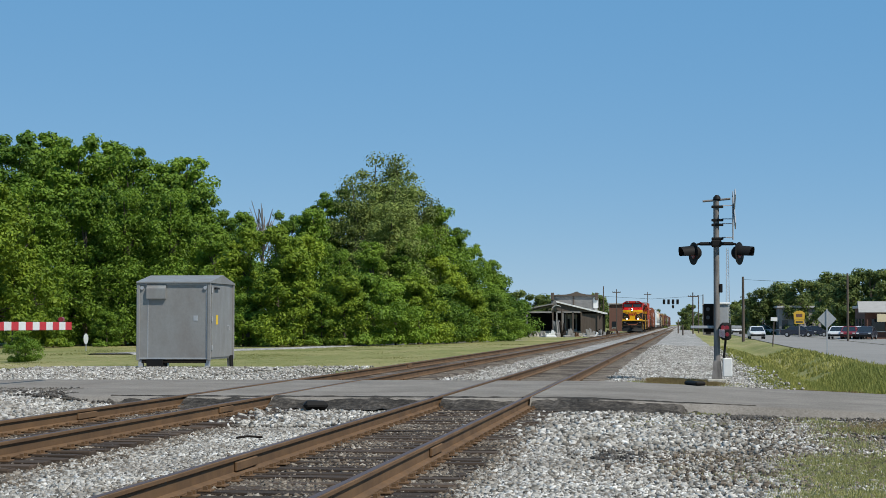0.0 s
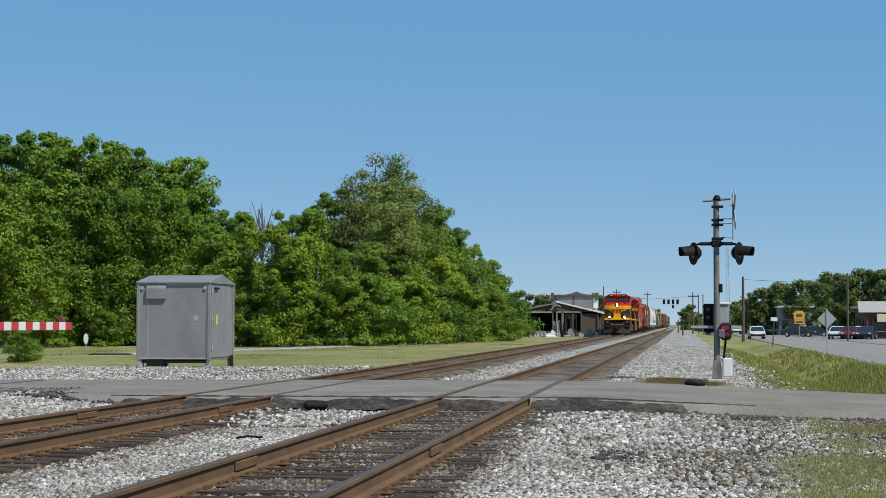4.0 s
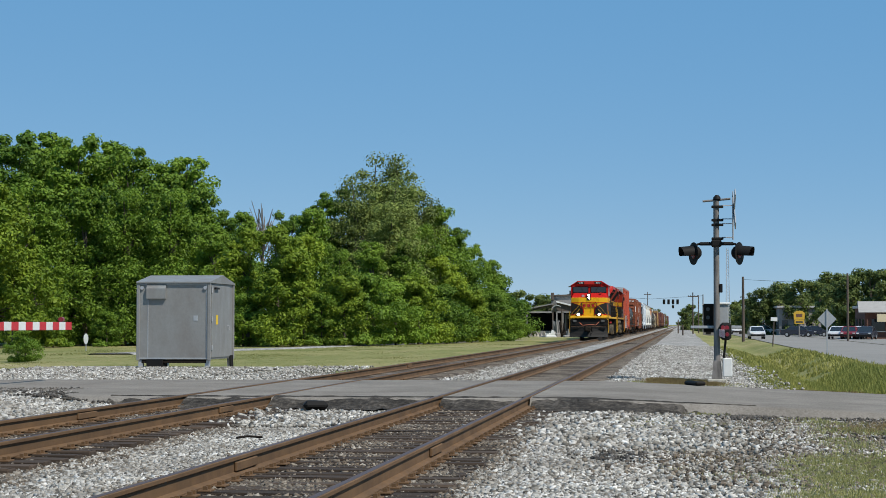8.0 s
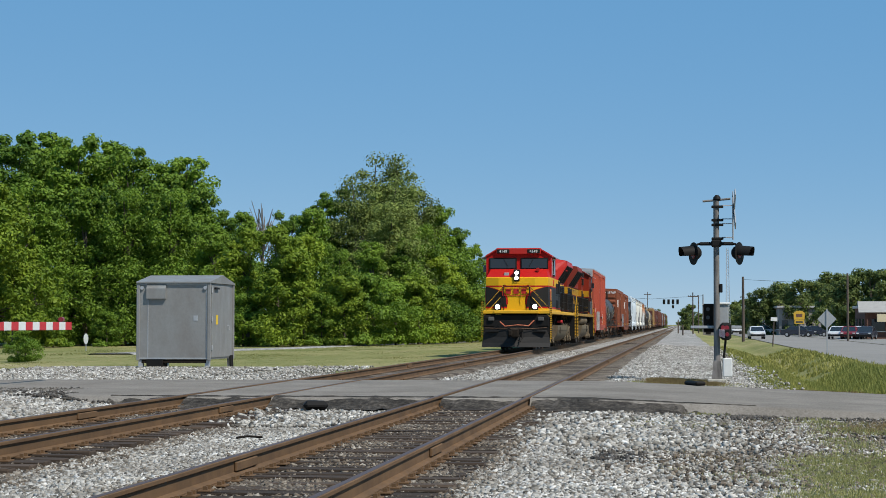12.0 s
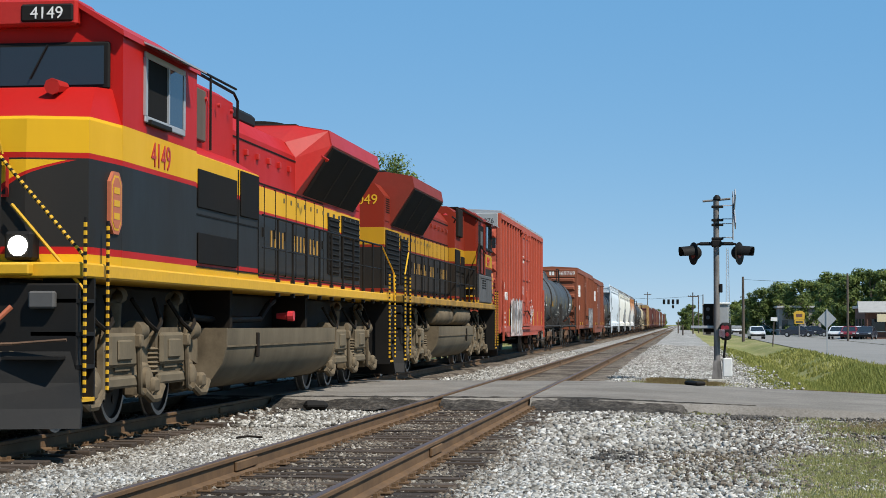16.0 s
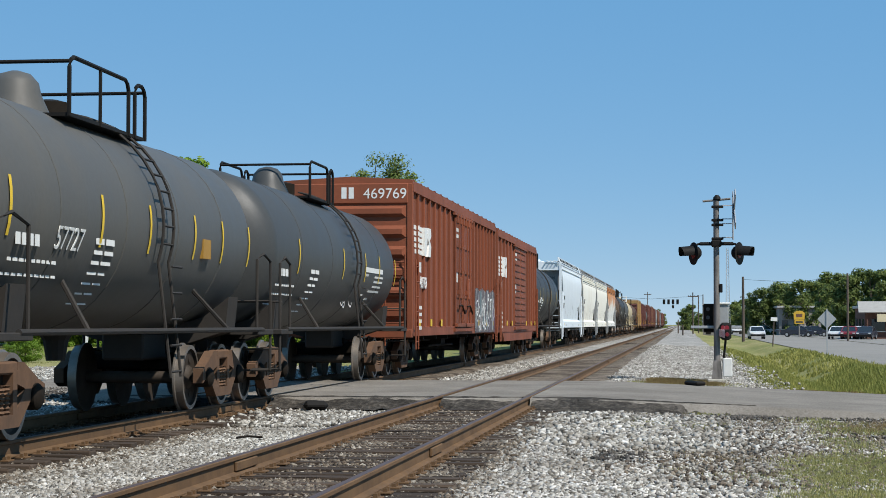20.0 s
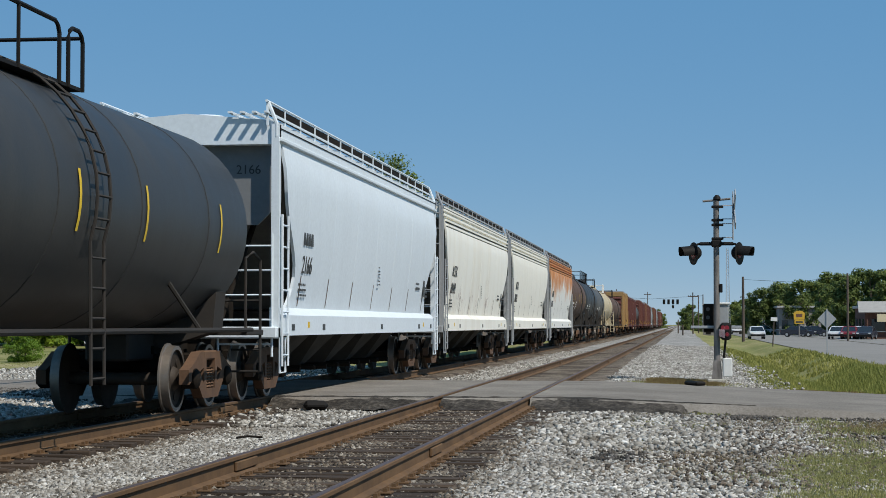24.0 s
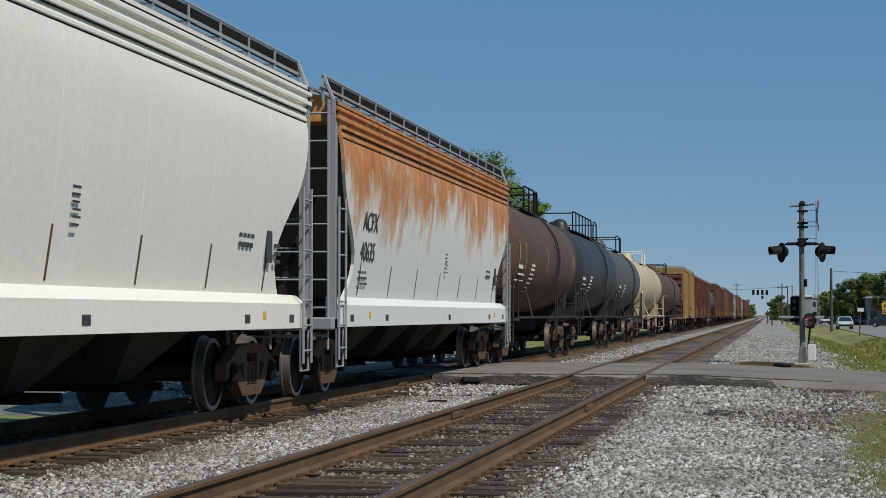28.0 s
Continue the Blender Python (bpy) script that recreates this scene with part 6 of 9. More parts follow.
def make_boxcar(L, H, mat, label, ribs=7, door=(0.42, 0.60), number="", plug=True, white_top=False, split=None, emblem=False, graffiti=None, sill=0.0, seed=1, gap=0.6, roof_mat="galv"):
    h = L / 2 - gap
    w = 1.52
    M = MAT[mat]
    g = thing("boxcar", label, "boxcar", "cars of the freight train")
    z0 = 1.02
    body = part("body", Shape().box(-w + 0.06, w - 0.06, -h, h, z0, H - 0.16, 0.02), M, g)
    roof = Shape().prism([(-w, H - 0.17), (-w, H - 0.08), (0, H), (w, H - 0.08), (w, H - 0.17)], "y", -h, h)
    rf = part("roof", roof, MAT[roof_mat], g, "galvanised steel roof" if roof_mat == "galv" else "")
    s = Shape()
    for k in range(16):
        y = -h + 0.3 + k * (2 * h - 0.6) / 15
        for sd in (-1, 1):
            s.add([(0, y - 0.04, H + 0.035), (sd * w, y - 0.04, H - 0.05), (sd * w, y + 0.04, H - 0.05), (0, y + 0.04, H + 0.035), (0, y - 0.04, H - 0.02), (sd * w, y - 0.04, H - 0.1), (sd * w, y + 0.04, H - 0.1), (0, y + 0.04, H - 0.02)],
                  [(0, 1, 2, 3), (0, 1, 5, 4), (3, 2, 6, 7), (1, 2, 6, 5)])
    tagged(part("roof_ribs", s, MAT[roof_mat], rf), kind="stuff")
    d0, d1 = -h + 2 * h * door[0], -h + 2 * h * door[1]
    for sd in (-1, 1):
        part("top_chord", Shape().box(*sorted((sd * (w - 0.08), sd * (w + 0.02))), -h, h, H - 0.34, H - 0.16), M, g)
        part("side_sill", Shape().box(*sorted((sd * (w - 0.12), sd * (w + 0.0))), -h, h, z0 - 0.10, z0 + 0.12, 0.01), M, g)
        if sill:
            s = Shape().add([(sd * (w - 0.02), -h * 0.80, z0 - 0.08), (sd * (w - 0.02), h * 0.80, z0 - 0.08), (sd * (w - 0.02), h * 0.7, z0 - sill), (sd * (w - 0.02), -h * 0.7, z0 - sill),
                             (sd * (w - 0.08), -h * 0.80, z0 - 0.08), (sd * (w - 0.08), h * 0.80, z0 - 0.08), (sd * (w - 0.08), h * 0.7, z0 - sill), (sd * (w - 0.08), -h * 0.7, z0 - sill)],
                            [(0, 1, 2, 3), (4, 5, 6, 7), (0, 1, 5, 4), (1, 2, 6, 5), (2, 3, 7, 6), (3, 0, 4, 7)])
            part("deep_sill", s, M, g)
        spots = [-h + (d0 + h) * k / ribs for k in range(ribs)] + [d1 + (h - d1) * (k + 1) / ribs for k in range(ribs)]
        for y in spots:
            y = max(-h + 0.06, min(h - 0.06, y))
            part("side_post", Shape().box(*sorted((sd * (w - 0.08), sd * (w + 0.012))), y - 0.045, y + 0.045, z0 + 0.1, H - 0.3, 0.012), M, g)
            if FINE[0]:
                # thin dark red strip along one edge of each post
                part("post_seam", Shape().box(*sorted((sd * (w - 0.07), sd * (w - 0.056))), y - 0.07, y - 0.045, z0 + 0.1, H - 0.34), MAT["seam"], g, "thin dark red strip beside the post")
        # doors
        leaves = split or [(d0, d1)]
        for a, b in leaves:
            dr = part("door", Shape().box(*sorted((sd * (w - 0.12), sd * (w - 0.005))), a + 0.05, b - 0.05, z0 + 0.14, H - 0.42, 0.015), M, g)
            s = Shape()
            x0, x1 = sorted((sd * (w - 0.02), sd * (w + 0.025)))
            if plug:
                for k in range(5):
                    z = z0 + 0.25 + k * (H - z0 - 0.8) / 4
                    s.box(x0, x1, a + 0.08, b - 0.08, z - 0.035, z + 0.035)
                for yy in (a + 0.07, b - 0.07):
                    s.box(x0, x1, yy - 0.04, yy + 0.04, z0 + 0.16, H - 0.44)
                part("door_frame", s, M, dr)
                for q in (0.33, 0.66):
                    s = Shape()
                    yy = a + (b - a) * q
                    s.tube([(sd * (w + 0.045), yy, z0 + 0.15), (sd * (w + 0.045), yy, H - 0.45)], 0.022, 6)
                    s.box(*sorted((sd * (w - 0.01), sd * (w + 0.06))), yy - 0.09, yy + 0.09, z0 + 1.0, z0 + 1.12)
                    part("lock_rod", s, M, dr)
                part("lock_wheel", Shape().lathe([(sd * (w + 0.02), 0.17), (sd * (w + 0.05), 0.17), (sd * (w + 0.06), 0.05)], "x", (0, (a + b) / 2, z0 + 1.25), 12), M, dr)
            else:
                n = int((H - z0 - 0.6) / 0.24)
                for k in range(n):
                    z = z0 + 0.24 + k * 0.24
                    s.prism([(a + 0.12, z), (b - 0.12, z), (b - 0.12, z + 0.05), (a + 0.12, z + 0.05)], "x", x0, x1 + 0.0)
                part("door_corrugation", s, M, dr)
        part("door_track", Shape().box(*sorted((sd * (w - 0.02), sd * (w + 0.06))), d0 - 0.3, d1 + 0.3, z0 - 0.02, z0 + 0.07), MAT["grime"] if mat == "box_yellow" else M, g)
        part("upper_track", Shape().box(*sorted((sd * (w - 0.02), sd * (w + 0.05))), d0 - 0.3, d1 + 0.3, H - 0.42, H - 0.36), M, g)
        # ladders and steps at both ends of the side
        for yy in (-h + 0.12, h - 0.52):
            ladder(g, sd * (w + 0.06), yy, yy + 0.42, 0.62, 2.7, 6, M)
    E = MAT["box_maroon"] if mat == "box_yellow" else M
    # corrugated ends
    for sg in (-1, 1):
        n = 6
        en = part("end_wall", Shape().box(-w + 0.08, w - 0.08, *sorted((sg * (h - 0.05), sg * (h + 0.004))), z0, H - 0.2), E, g, "corrugated steel end")
        for k in range(n):
            z = z0 + 0.28 + k * (H - z0 - 0.75) / n
            hh = (H - z0 - 0.75) / n * 0.62
            y = sg * h
            s = Shape().add([(-w + 0.14, y, z), (w - 0.14, y, z), (-w + 0.14, y, z + hh), (w - 0.14, y, z + hh), (-w + 0.24, y + sg * 0.085, z + hh * 0.3), (w - 0.24, y + sg * 0.085, z + hh * 0.3), (-w + 0.24, y + sg * 0.085, z + hh * 0.7), (w - 0.24, y + sg * 0.085, z + hh * 0.7)],
                            [(0, 1, 5, 4), (4, 5, 7, 6), (6, 7, 3, 2), (0, 4, 6, 2), (1, 3, 7, 5)])
            part("corrugation", s, E, en)
        for sd in (-1, 1):
            part("corner_post", Shape().box(*sorted((sd * (w - 0.13), sd * (w + 0.005))), *sorted((sg * (h - 0.1), sg * (h + 0.03))), z0 - 0.05, H - 0.16, 0.01), M, en)
        part("end_top", Shape().box(-w + 0.1, w - 0.1, *sorted((sg * (h - 0.02), sg * (h + 0.05))), H - 0.62, H - 0.15, 0.02), MAT["hop_grey"] if white_top else M, en, "pale end panel" if white_top else "")
        part("end_sill", Shape().box(-w, w, *sorted((sg * (h - 0.1), sg * (h + 0.12))), z0 - 0.14, z0 + 0.06, 0.02), M, en)
        ladder(en, sg * (h + 0.10), w - 0.62, w - 0.16, 0.7, 2.8, 6, M, "x")
        if number:
            part("end_number", lettering(number, 0.34 if emblem else 0.24), MAT["white" if not white_top else "ink"], en, "car number on the end", at=face_front(w * 0.45 + (0.20 if emblem else 0.25), sg * (h + 0.053), H - 0.50, sg))
            s = Shape()
            for k in range(2):
                xx = (w * 0.45 - (0.82 if emblem else 0.66) + k * 0.17) * (1 if sg < 0 else -1)
                s.box(xx, xx + 0.12, *sorted((sg * (h + 0.05), sg * (h + 0.056))), H - 0.50, H - (0.24 if emblem else 0.34))
            part("end_mark", s, MAT["white" if not white_top else "ink"], en)
        if sg > 0:
            part("brake_wheel", Shape().lathe([(h + 0.16, 0.27), (h + 0.19, 0.27)], "y", (-0.6, 0, 2.3), 16), M, en)
        coupler(g, sg * L / 2, sg)
        freight_truck(g, sg * (h - 1.75))
    # underframe
    part("centre_sill", Shape().box(-0.32, 0.32, -h - 0.2, h + 0.2, 0.72, 1.02), MAT["grime"], g)
    bearer = Shape().box(-w + 0.1, w - 0.1, -0.06, 0.06, 0.82, 1.0).mesh("cross_bearer")
    for k in range(7):
        part("cross_bearer", bearer, MAT["grime"], g, at=pose(0, -h + 2.6 + k * (2 * h - 5.2) / 6, 0))
    part("brake_cylinder", Shape().lathe([(0.3, 0.16), (1.2, 0.16)], "y", (0.75, 0, 0.72), 12).tube([(0.9, -2.5, 0.62), (0.9, 2.8, 0.62)], 0.03, 6), MAT["grime"], g)
    # markings: plain bars
    for sd in (-1, 1):
        fr = -h if sd > 0 else h - 4
        s = Shape()
        bar_row(s, sd * (w + 0.014), fr + 0.9, 2.42, 2, 0.17, 0.24, 0.06, sd, seed)
        for k in range(4):
            bar_row(s, sd * (w + 0.017), fr + 0.8, 1.55 - k * 0.16, 5, 0.10, 0.08, 0.04, sd, seed + k)
        bar_row(s, sd * (w - 0.002), d0 + 0.3, 3.75, 3, 0.2, 0.10, 0.06, sd, seed + 9)
        bar_row(s, sd * (w - 0.002), d0 + 0.3, 3.58, 3, 0.2, 0.10, 0.06, sd, seed + 10)
        bar_row(s, sd * (w - 0.002), d0 + 0.35, 2.35, 1, 0.3, 0.34, 0.06, sd, seed + 11)
        tagged(part("stencil_marks", s, MAT["white"], g, "white stencilled marks"), kind="stuff")
        if number:
            part("side_number", lettering(number, 0.40), MAT["white"], g, "white car number", at=face_x(sd * (w + 0.018), (-h + 1.7) if sd > 0 else (h - 1.7), 2.05, sd))
        if emblem:
            y0, ze, xp, xq = -h + (0.75 if sd > 0 else 2 * h - 3.7), 2.86, w - 0.052, w + 0.014
            s = Shape()
            for k in range(5):
                z = ze + k * 0.14
                s.box(*sorted((sd * (w - 0.07), sd * xp)), y0 - 0.05 * k, y0 + 1.2, z, z + 0.10)
                for y in spots:
                    if y0 - 0.05 * k < y < y0 + 1.2:
                        s.box(*sorted((sd * (w - 0.01), sd * xq)), y - 0.046, y + 0.046, z, z + 0.10)
            s.prism([(y0 + 1.2, ze - 0.02), (y0 + 1.5, ze - 0.02), (y0 + 1.72, ze + 0.38), (y0 + 1.72, ze + 0.68), (y0 + 1.2, ze + 0.66)], "x", *sorted((sd * (w - 0.07), sd * xq)))
            s.prism([(y0 + 1.82, ze - 0.02), (y0 + 2.3, ze - 0.02), (y0 + 2.4, ze + 0.25), (y0 + 2.15, ze + 0.38), (y0 + 2.4, ze + 0.5), (y0 + 2.35, ze + 0.68), (y0 + 1.87, ze + 0.68), (y0 + 1.78, ze + 0.42), (y0 + 2.05, ze + 0.3)], "x", *sorted((sd * (w - 0.07), sd * xq)))
            part("emblem", s, MAT["white"], g, "white striped emblem")
        rng = random.Random(seed + 20)
        for yy in (-h + 0.9, -h + 3.0, -h + 5.0, h - 5.5, h - 3.2, h - 1.2):
            part("reflector", Shape().box(*sorted((sd * (w + 0.016), sd * (w + 0.021))), yy, yy + (0.08 if not emblem else 0.3), 1.15, 1.75 if not emblem else 1.32), MAT["markyellow"], g, "yellow reflective strip")
    if graffiti:
        spray_paint(g, w + 0.018, *graffiti, seed)
        if white_top:
            s, rng = Shape(), random.Random(61)
            for k in range(16):
                a0, yc, zc = rng.uniform(0, 6), rng.uniform(d1 + 0.2, d1 + 1.7), rng.uniform(1.3, 2.0)
                ribbon(s, w + 0.018 + 0.0004 * k, [(yc + 0.25 * math.cos(a0 + j * 0.5), zc + 0.2 * math.sin(a0 + j * 0.5)) for j in range(7)], 0.05)
            tagged(part("graffiti", s, MAT["graf_white"], g, "white spray-paint scribble"), kind="stuff")
    if plug:
        # heavier door gear: hangers, hinges and lock boxes
        for a, b in (split or [(d0, d1)]):
            for yy in (a + 0.3, (a + b) / 2, b - 0.3):
                part("door_hanger", Shape().box(w - 0.01, w + 0.07, yy - 0.05, yy + 0.05, H - 0.62, H - 0.36, 0.01), M, g)
            part("lock_box", Shape().box(w - 0.01, w + 0.07, (a + b) / 2 - 0.12, (a + b) / 2 + 0.12, 1.9, 2.5, 0.02), M, g)
            part("lock_handle", Shape().tube([(w + 0.08, a + 0.35, 1.7), (w + 0.09, (a + b) / 2, 1.72), (w + 0.08, b - 0.3, 1.5)], 0.025, 6), MAT["grime"], g)
            part("door_sill", Shape().box(w - 0.01, w + 0.09, a - 0.1, b + 0.1, z0 + 0.10, z0 + 0.20, 0.01), M, g)
    return g


# ---- tank car ----
def make_tank(L, R, mat, label, number="", marks=True, rail="black", zc=None, frame="tank_frame", ticks=True, walk_len=3.2, seed=1, over=0.6, rung=1.1, deck=0.4, strips=None, sign=None):
    g = thing("tank_car", label, "tank car", "cars of the freight train")
    M, F = MAT[mat], MAT[frame]
    zc = zc or 1.28 + R
    h = L / 2 - over
    prof = [(-h + R * 0.42 * (1 - math.sin((1 - k / 7) * math.pi / 2)), R * max(0.02, math.cos((1 - k / 7) * math.pi / 2))) for k in range(8)]
    prof = prof + [(-a, r) for a, r in prof[::-1]]
    shell = part("tank_shell", Shape().lathe(prof, "y", (0, 0, zc), 40), M, g, "", 35)
    for q in (-0.62, -0.2, 0.2, 0.62):
        part("weld_seam", Shape().lathe([(q * h - 0.015, R + 0.004), (q * h, R + 0.010), (q * h + 0.015, R + 0.004)], "y", (0, 0, zc), 40), M, shell)
    # stub sills, saddles, bolsters and running board with grab rails
    for sg in (-1, 1):
        part("stub_sill", Shape().box(-0.3, 0.3, *sorted((sg * (h - 2.6), sg * (L / 2 - 0.45))), 0.70, 1.08, 0.03), F, g)
        y = sg * (h - 1.1)
        part("saddle", Shape().prism([(-1.15, 1.1), (-1.2, zc - R * 0.62), (-0.8, zc - R * 0.86), (0, zc - R), (0.8, zc - R * 0.86), (1.2, zc - R * 0.62), (1.15, 1.1), (0.4, 0.86), (-0.4, 0.86)], "y", y - 0.28, y + 0.28), F, g)
        e = part("end_platform", Shape().box(-1.5, 1.5, *sorted((sg * (h - 0.75), sg * (L / 2 - 0.3))), 1.04, 1.12, 0.01), F, g)
        for sd in (-1, 1):
            s = Shape()
            yy0, yy1 = sg * (h - 0.7), sg * (L / 2 - 0.35)
            s.tube([(sd * 1.46, yy0, 1.1), (sd * 1.46, yy0, 2.15), (sd * 1.46, (yy0 + yy1) / 2, 2.25), (sd * 1.46, yy1, 2.15), (sd * 1.46, yy1, 0.5)], 0.022, 6)
            s.tube([(sd * 1.46, yy1, 1.55), (sd * 0.5, yy1, 1.55)], 0.018, 6)
            for z in (0.5, 0.82):
                s.tube([(sd * 1.46, yy1, z), (sd * 1.02, yy1, z)], 0.018, 6)
            part("end_handrail", s, F, e)
        freight_truck(g, sg * (h - 1.15))
        coupler(g, sg * L / 2, sg)
        if sg > 0:
            part("brake_wheel", Shape().lathe([(L / 2 - 0.5, 0.26), (L / 2 - 0.47, 0.26)], "y", (-0.7, 0, 1.75), 14), F, e)
    for sd in (-1, 1):
        part("side_rail", Shape().tube([(sd * 1.48, -h + 0.4, 1.12), (sd * 1.48, h - 0.4, 1.12)], 0.035, 7), F, g)
        for q in (-0.55, 0.55):
            part("side_brace", Shape().tube([(sd * 1.48, q * h, 1.12), (sd * R * 0.8, q * h * 0.88, zc - R * 0.55)], 0.03, 6), F, g)
        # ladder that follows the shell to the top
        pts = [(sd * 1.5, 0.55)] + [(sd * (R + 0.10) * math.cos(a), zc + (R + 0.10) * math.sin(a)) for a in [x * math.pi / 20 for x in range(-2, 10)]]
        spots = pts[2:]
        z = 0.62
        while z < zc - 0.3:
            spots.append((sd * 1.5, z))
            z += 0.32
        la = part("ladder", Shape().tube([(x, rung - 0.23, z) for x, z in pts], 0.02, 6), F, g)
        part("stile", Shape().tube([(x, rung + 0.23, z) for x, z in pts], 0.02, 6), F, la)
        bar = Shape().tube([(0, rung - 0.23, 0), (0, rung + 0.23, 0)], 0.016, 5)
        if FINE[0]:
            bar = bar.mesh("rung")
            for x, z in spots:
                part("rung", bar, F, la, at=pose(x, 0, z))
        else:
            q = Shape()
            for x, z in spots:
                q.tube([(x, rung - 0.23, z), (x, rung + 0.23, z)], 0.016, 5)
            tagged(part("rungs", q, F, la), kind="stuff")
        if ticks:
            for yy in strips or (-h + 0.75, -h + 2.0, -0.9, 1.6, h - 1.6):
                s = Shape()
                for k in range(5):
                    a0, a1 = -0.27 + k * 0.09, -0.27 + (k + 1) * 0.09
                    s.add([(sd * (R + 0.012) * math.cos(a), yy + d, zc + (R + 0.012) * math.sin(a)) for a, d in ((a0, 0), (a0, 0.075), (a1, 0.075), (a1, 0))], [(0, 1, 2, 3)])
                part("reflector", s, MAT["markyellow"], g, "yellow reflective strip")
        if marks:
            s = Shape()
            y0 = -h + 0.9 if sd > 0 else h - 3.2
            rng = random.Random(seed)
            for zrow, n, wd, hh in ((-0.58, 9, 0.13, 0.07), (-0.72, 10, 0.13, 0.07), (-0.88, 6, 0.1, 0.06)):
                bar_row(s, sd * (math.sqrt(R * R - zrow * zrow) + 0.008), y0, zc + zrow, n, wd, hh, 0.05, sd, seed + n)
            for k in range(7):
                zrow = -0.32 - k * 0.11
                bar_row(s, sd * (math.sqrt(R * R - zrow * zrow) + 0.008), y0 + 2.5 + 0.03 * k, zc + zrow, 2, 0.32, 0.07, 0.08, sd, seed + 30 + k)
                bar_row(s, sd * (math.sqrt(R * R - zrow * zrow) + 0.008), h - 2.6, zc + zrow + 0.2, 1, 0.5, 0.05, 0.08, sd, seed + 50 + k)
            bar_row(s, sd * (R - 0.045), y0, zc - 0.42, 4 if number else 4, 0.17, 0.30, 0.05, sd, seed)
            tagged(part("stencil_marks", s, MAT["white"], g, "white stencilled marks"), kind="stuff")
            if sign == "yellow":
                part("placard", Shape().box(*sorted((sd * (R - 0.06), sd * (R + 0.008))), 2.35, 2.75, zc - 0.32, zc - 0.06), MAT["gold"], g, "faded yellow placard")
            if sign == "white":
                wrap = lambda z: math.sqrt(R * R - (z - zc) ** 2) + 0.006
                for ya, yb, za, zb in ((2.3, 4.5, 2.26, 2.36), (2.45, 2.75, 1.78, 2.22), (3.55, 4.6, 2.16, 2.20), (3.55, 4.6, 2.06, 2.10), (3.5, 4.5, 1.96, 2.0), (3.2, 4.5, 1.86, 1.90), (3.2, 3.5, 1.70, 1.74)):
                    p = part("stencil_panel", Shape().add([(sd * wrap(z), y, z) for y, z in ((ya, za), (yb, za), (yb, zb), (ya, zb))] + [(sd * (wrap(z) - 0.02), y, z) for y, z in ((ya, za), (yb, za), (yb, zb), (ya, zb))],
                                                          [(0, 1, 2, 3), (0, 1, 5, 4), (1, 2, 6, 5), (2, 3, 7, 6), (3, 0, 4, 7)]), MAT["white"], g, "white stencilled panel")
                if sd > 0:
                    q, rg = Shape(), random.Random(seed)
                    for k in range(9):
                        a0, yc, zz = rg.uniform(0, 6), rg.uniform(0.9, 2.0), rg.uniform(1.62, 1.8)
                        ribbon(q, wrap(1.62) + 0.002 * k, [(yc + 0.14 * math.cos(a0 + j * 0.55), zz + 0.09 * math.sin(a0 + j * 0.55)) for j in range(7)], 0.035)
                    tagged(part("graffiti", q, MAT["graf_white"], g, "pale chalked scribble"), kind="stuff")
            if number:
                part("side_number", lettering(number, 0.36), MAT["white"], g, "white car number", at=face_x(sd * (math.sqrt(R * R - 0.1764) + 0.012), y0 + 1.6 if sd > 0 else h - 1.6, zc - 0.42, sd) @ Matrix.Rotation(radians(14), 4, "X"))
    # dome fittings and platform on top
    zt = zc + R
    RM = MAT[rail]
    part("manway", Shape().lathe([(zt - 0.1, 0.42), (zt + 0.16, 0.30), (zt + 0.30, 0.27), (zt + 0.40, 0.18), (zt + 0.44, 0.05)], "z", (0, deck - 0.9, 0), 18), M, g, "", 40)
    part("valve_housing", Shape().lathe([(zt - 0.1, 0.26), (zt + 0.2, 0.26), (zt + 0.24, 0.1)], "z", (0, deck + 0.3, 0), 14), MAT["grime"], g, "", 40)
    wl = walk_len / 2
    pl = part("top_platform", Shape().box(-0.85, -0.40, -wl + deck, wl + deck, zt - 0.16, zt - 0.12).box(0.40, 0.85, -wl + deck, wl + deck, zt - 0.16, zt - 0.12), RM, g)
    for sd in (-1, 1):
        # two rounded hoops on each side, open at the ladder
        for a, b in ((-wl, wl * 0.52), (wl * 0.70, wl)):
            part("platform_rail", Shape().tube([(sd * 0.85, a, zt - 0.16), (sd * 0.85, a, zt + 0.40), (sd * 0.85, a + 0.05, zt + 0.48), (sd * 0.85, a + 0.14, zt + 0.52), (sd * 0.85, b - 0.14, zt + 0.52), (sd * 0.85, b - 0.05, zt + 0.48), (sd * 0.85, b, zt + 0.40), (sd * 0.85, b, zt - 0.16)], 0.026, 6), RM, pl, at=pose(0, deck, 0))
        for k in range(1, int(walk_len / 1.4)):
            yy = -wl + wl * 1.52 * k / int(walk_len / 1.4)
            part("rail_post", Shape().tube([(sd * 0.85, yy, zt - 0.16), (sd * 0.85, yy, zt + 0.52)], 0.022, 6), RM, pl, at=pose(0, deck, 0))
    for yy in (-wl, wl):
        part("platform_end_rail", Shape().tube([(-0.85, yy, zt + 0.46), (0.85, yy, zt + 0.46)], 0.024, 6), RM, pl, at=pose(0, deck, 0))
    part("bottom_valve", Shape().lathe([(zc - R - 0.35, 0.12), (zc - R - 0.1, 0.16), (zc - R + 0.1, 0.3)], "z", (0, 0.2, 0), 12), F, g)
    return g


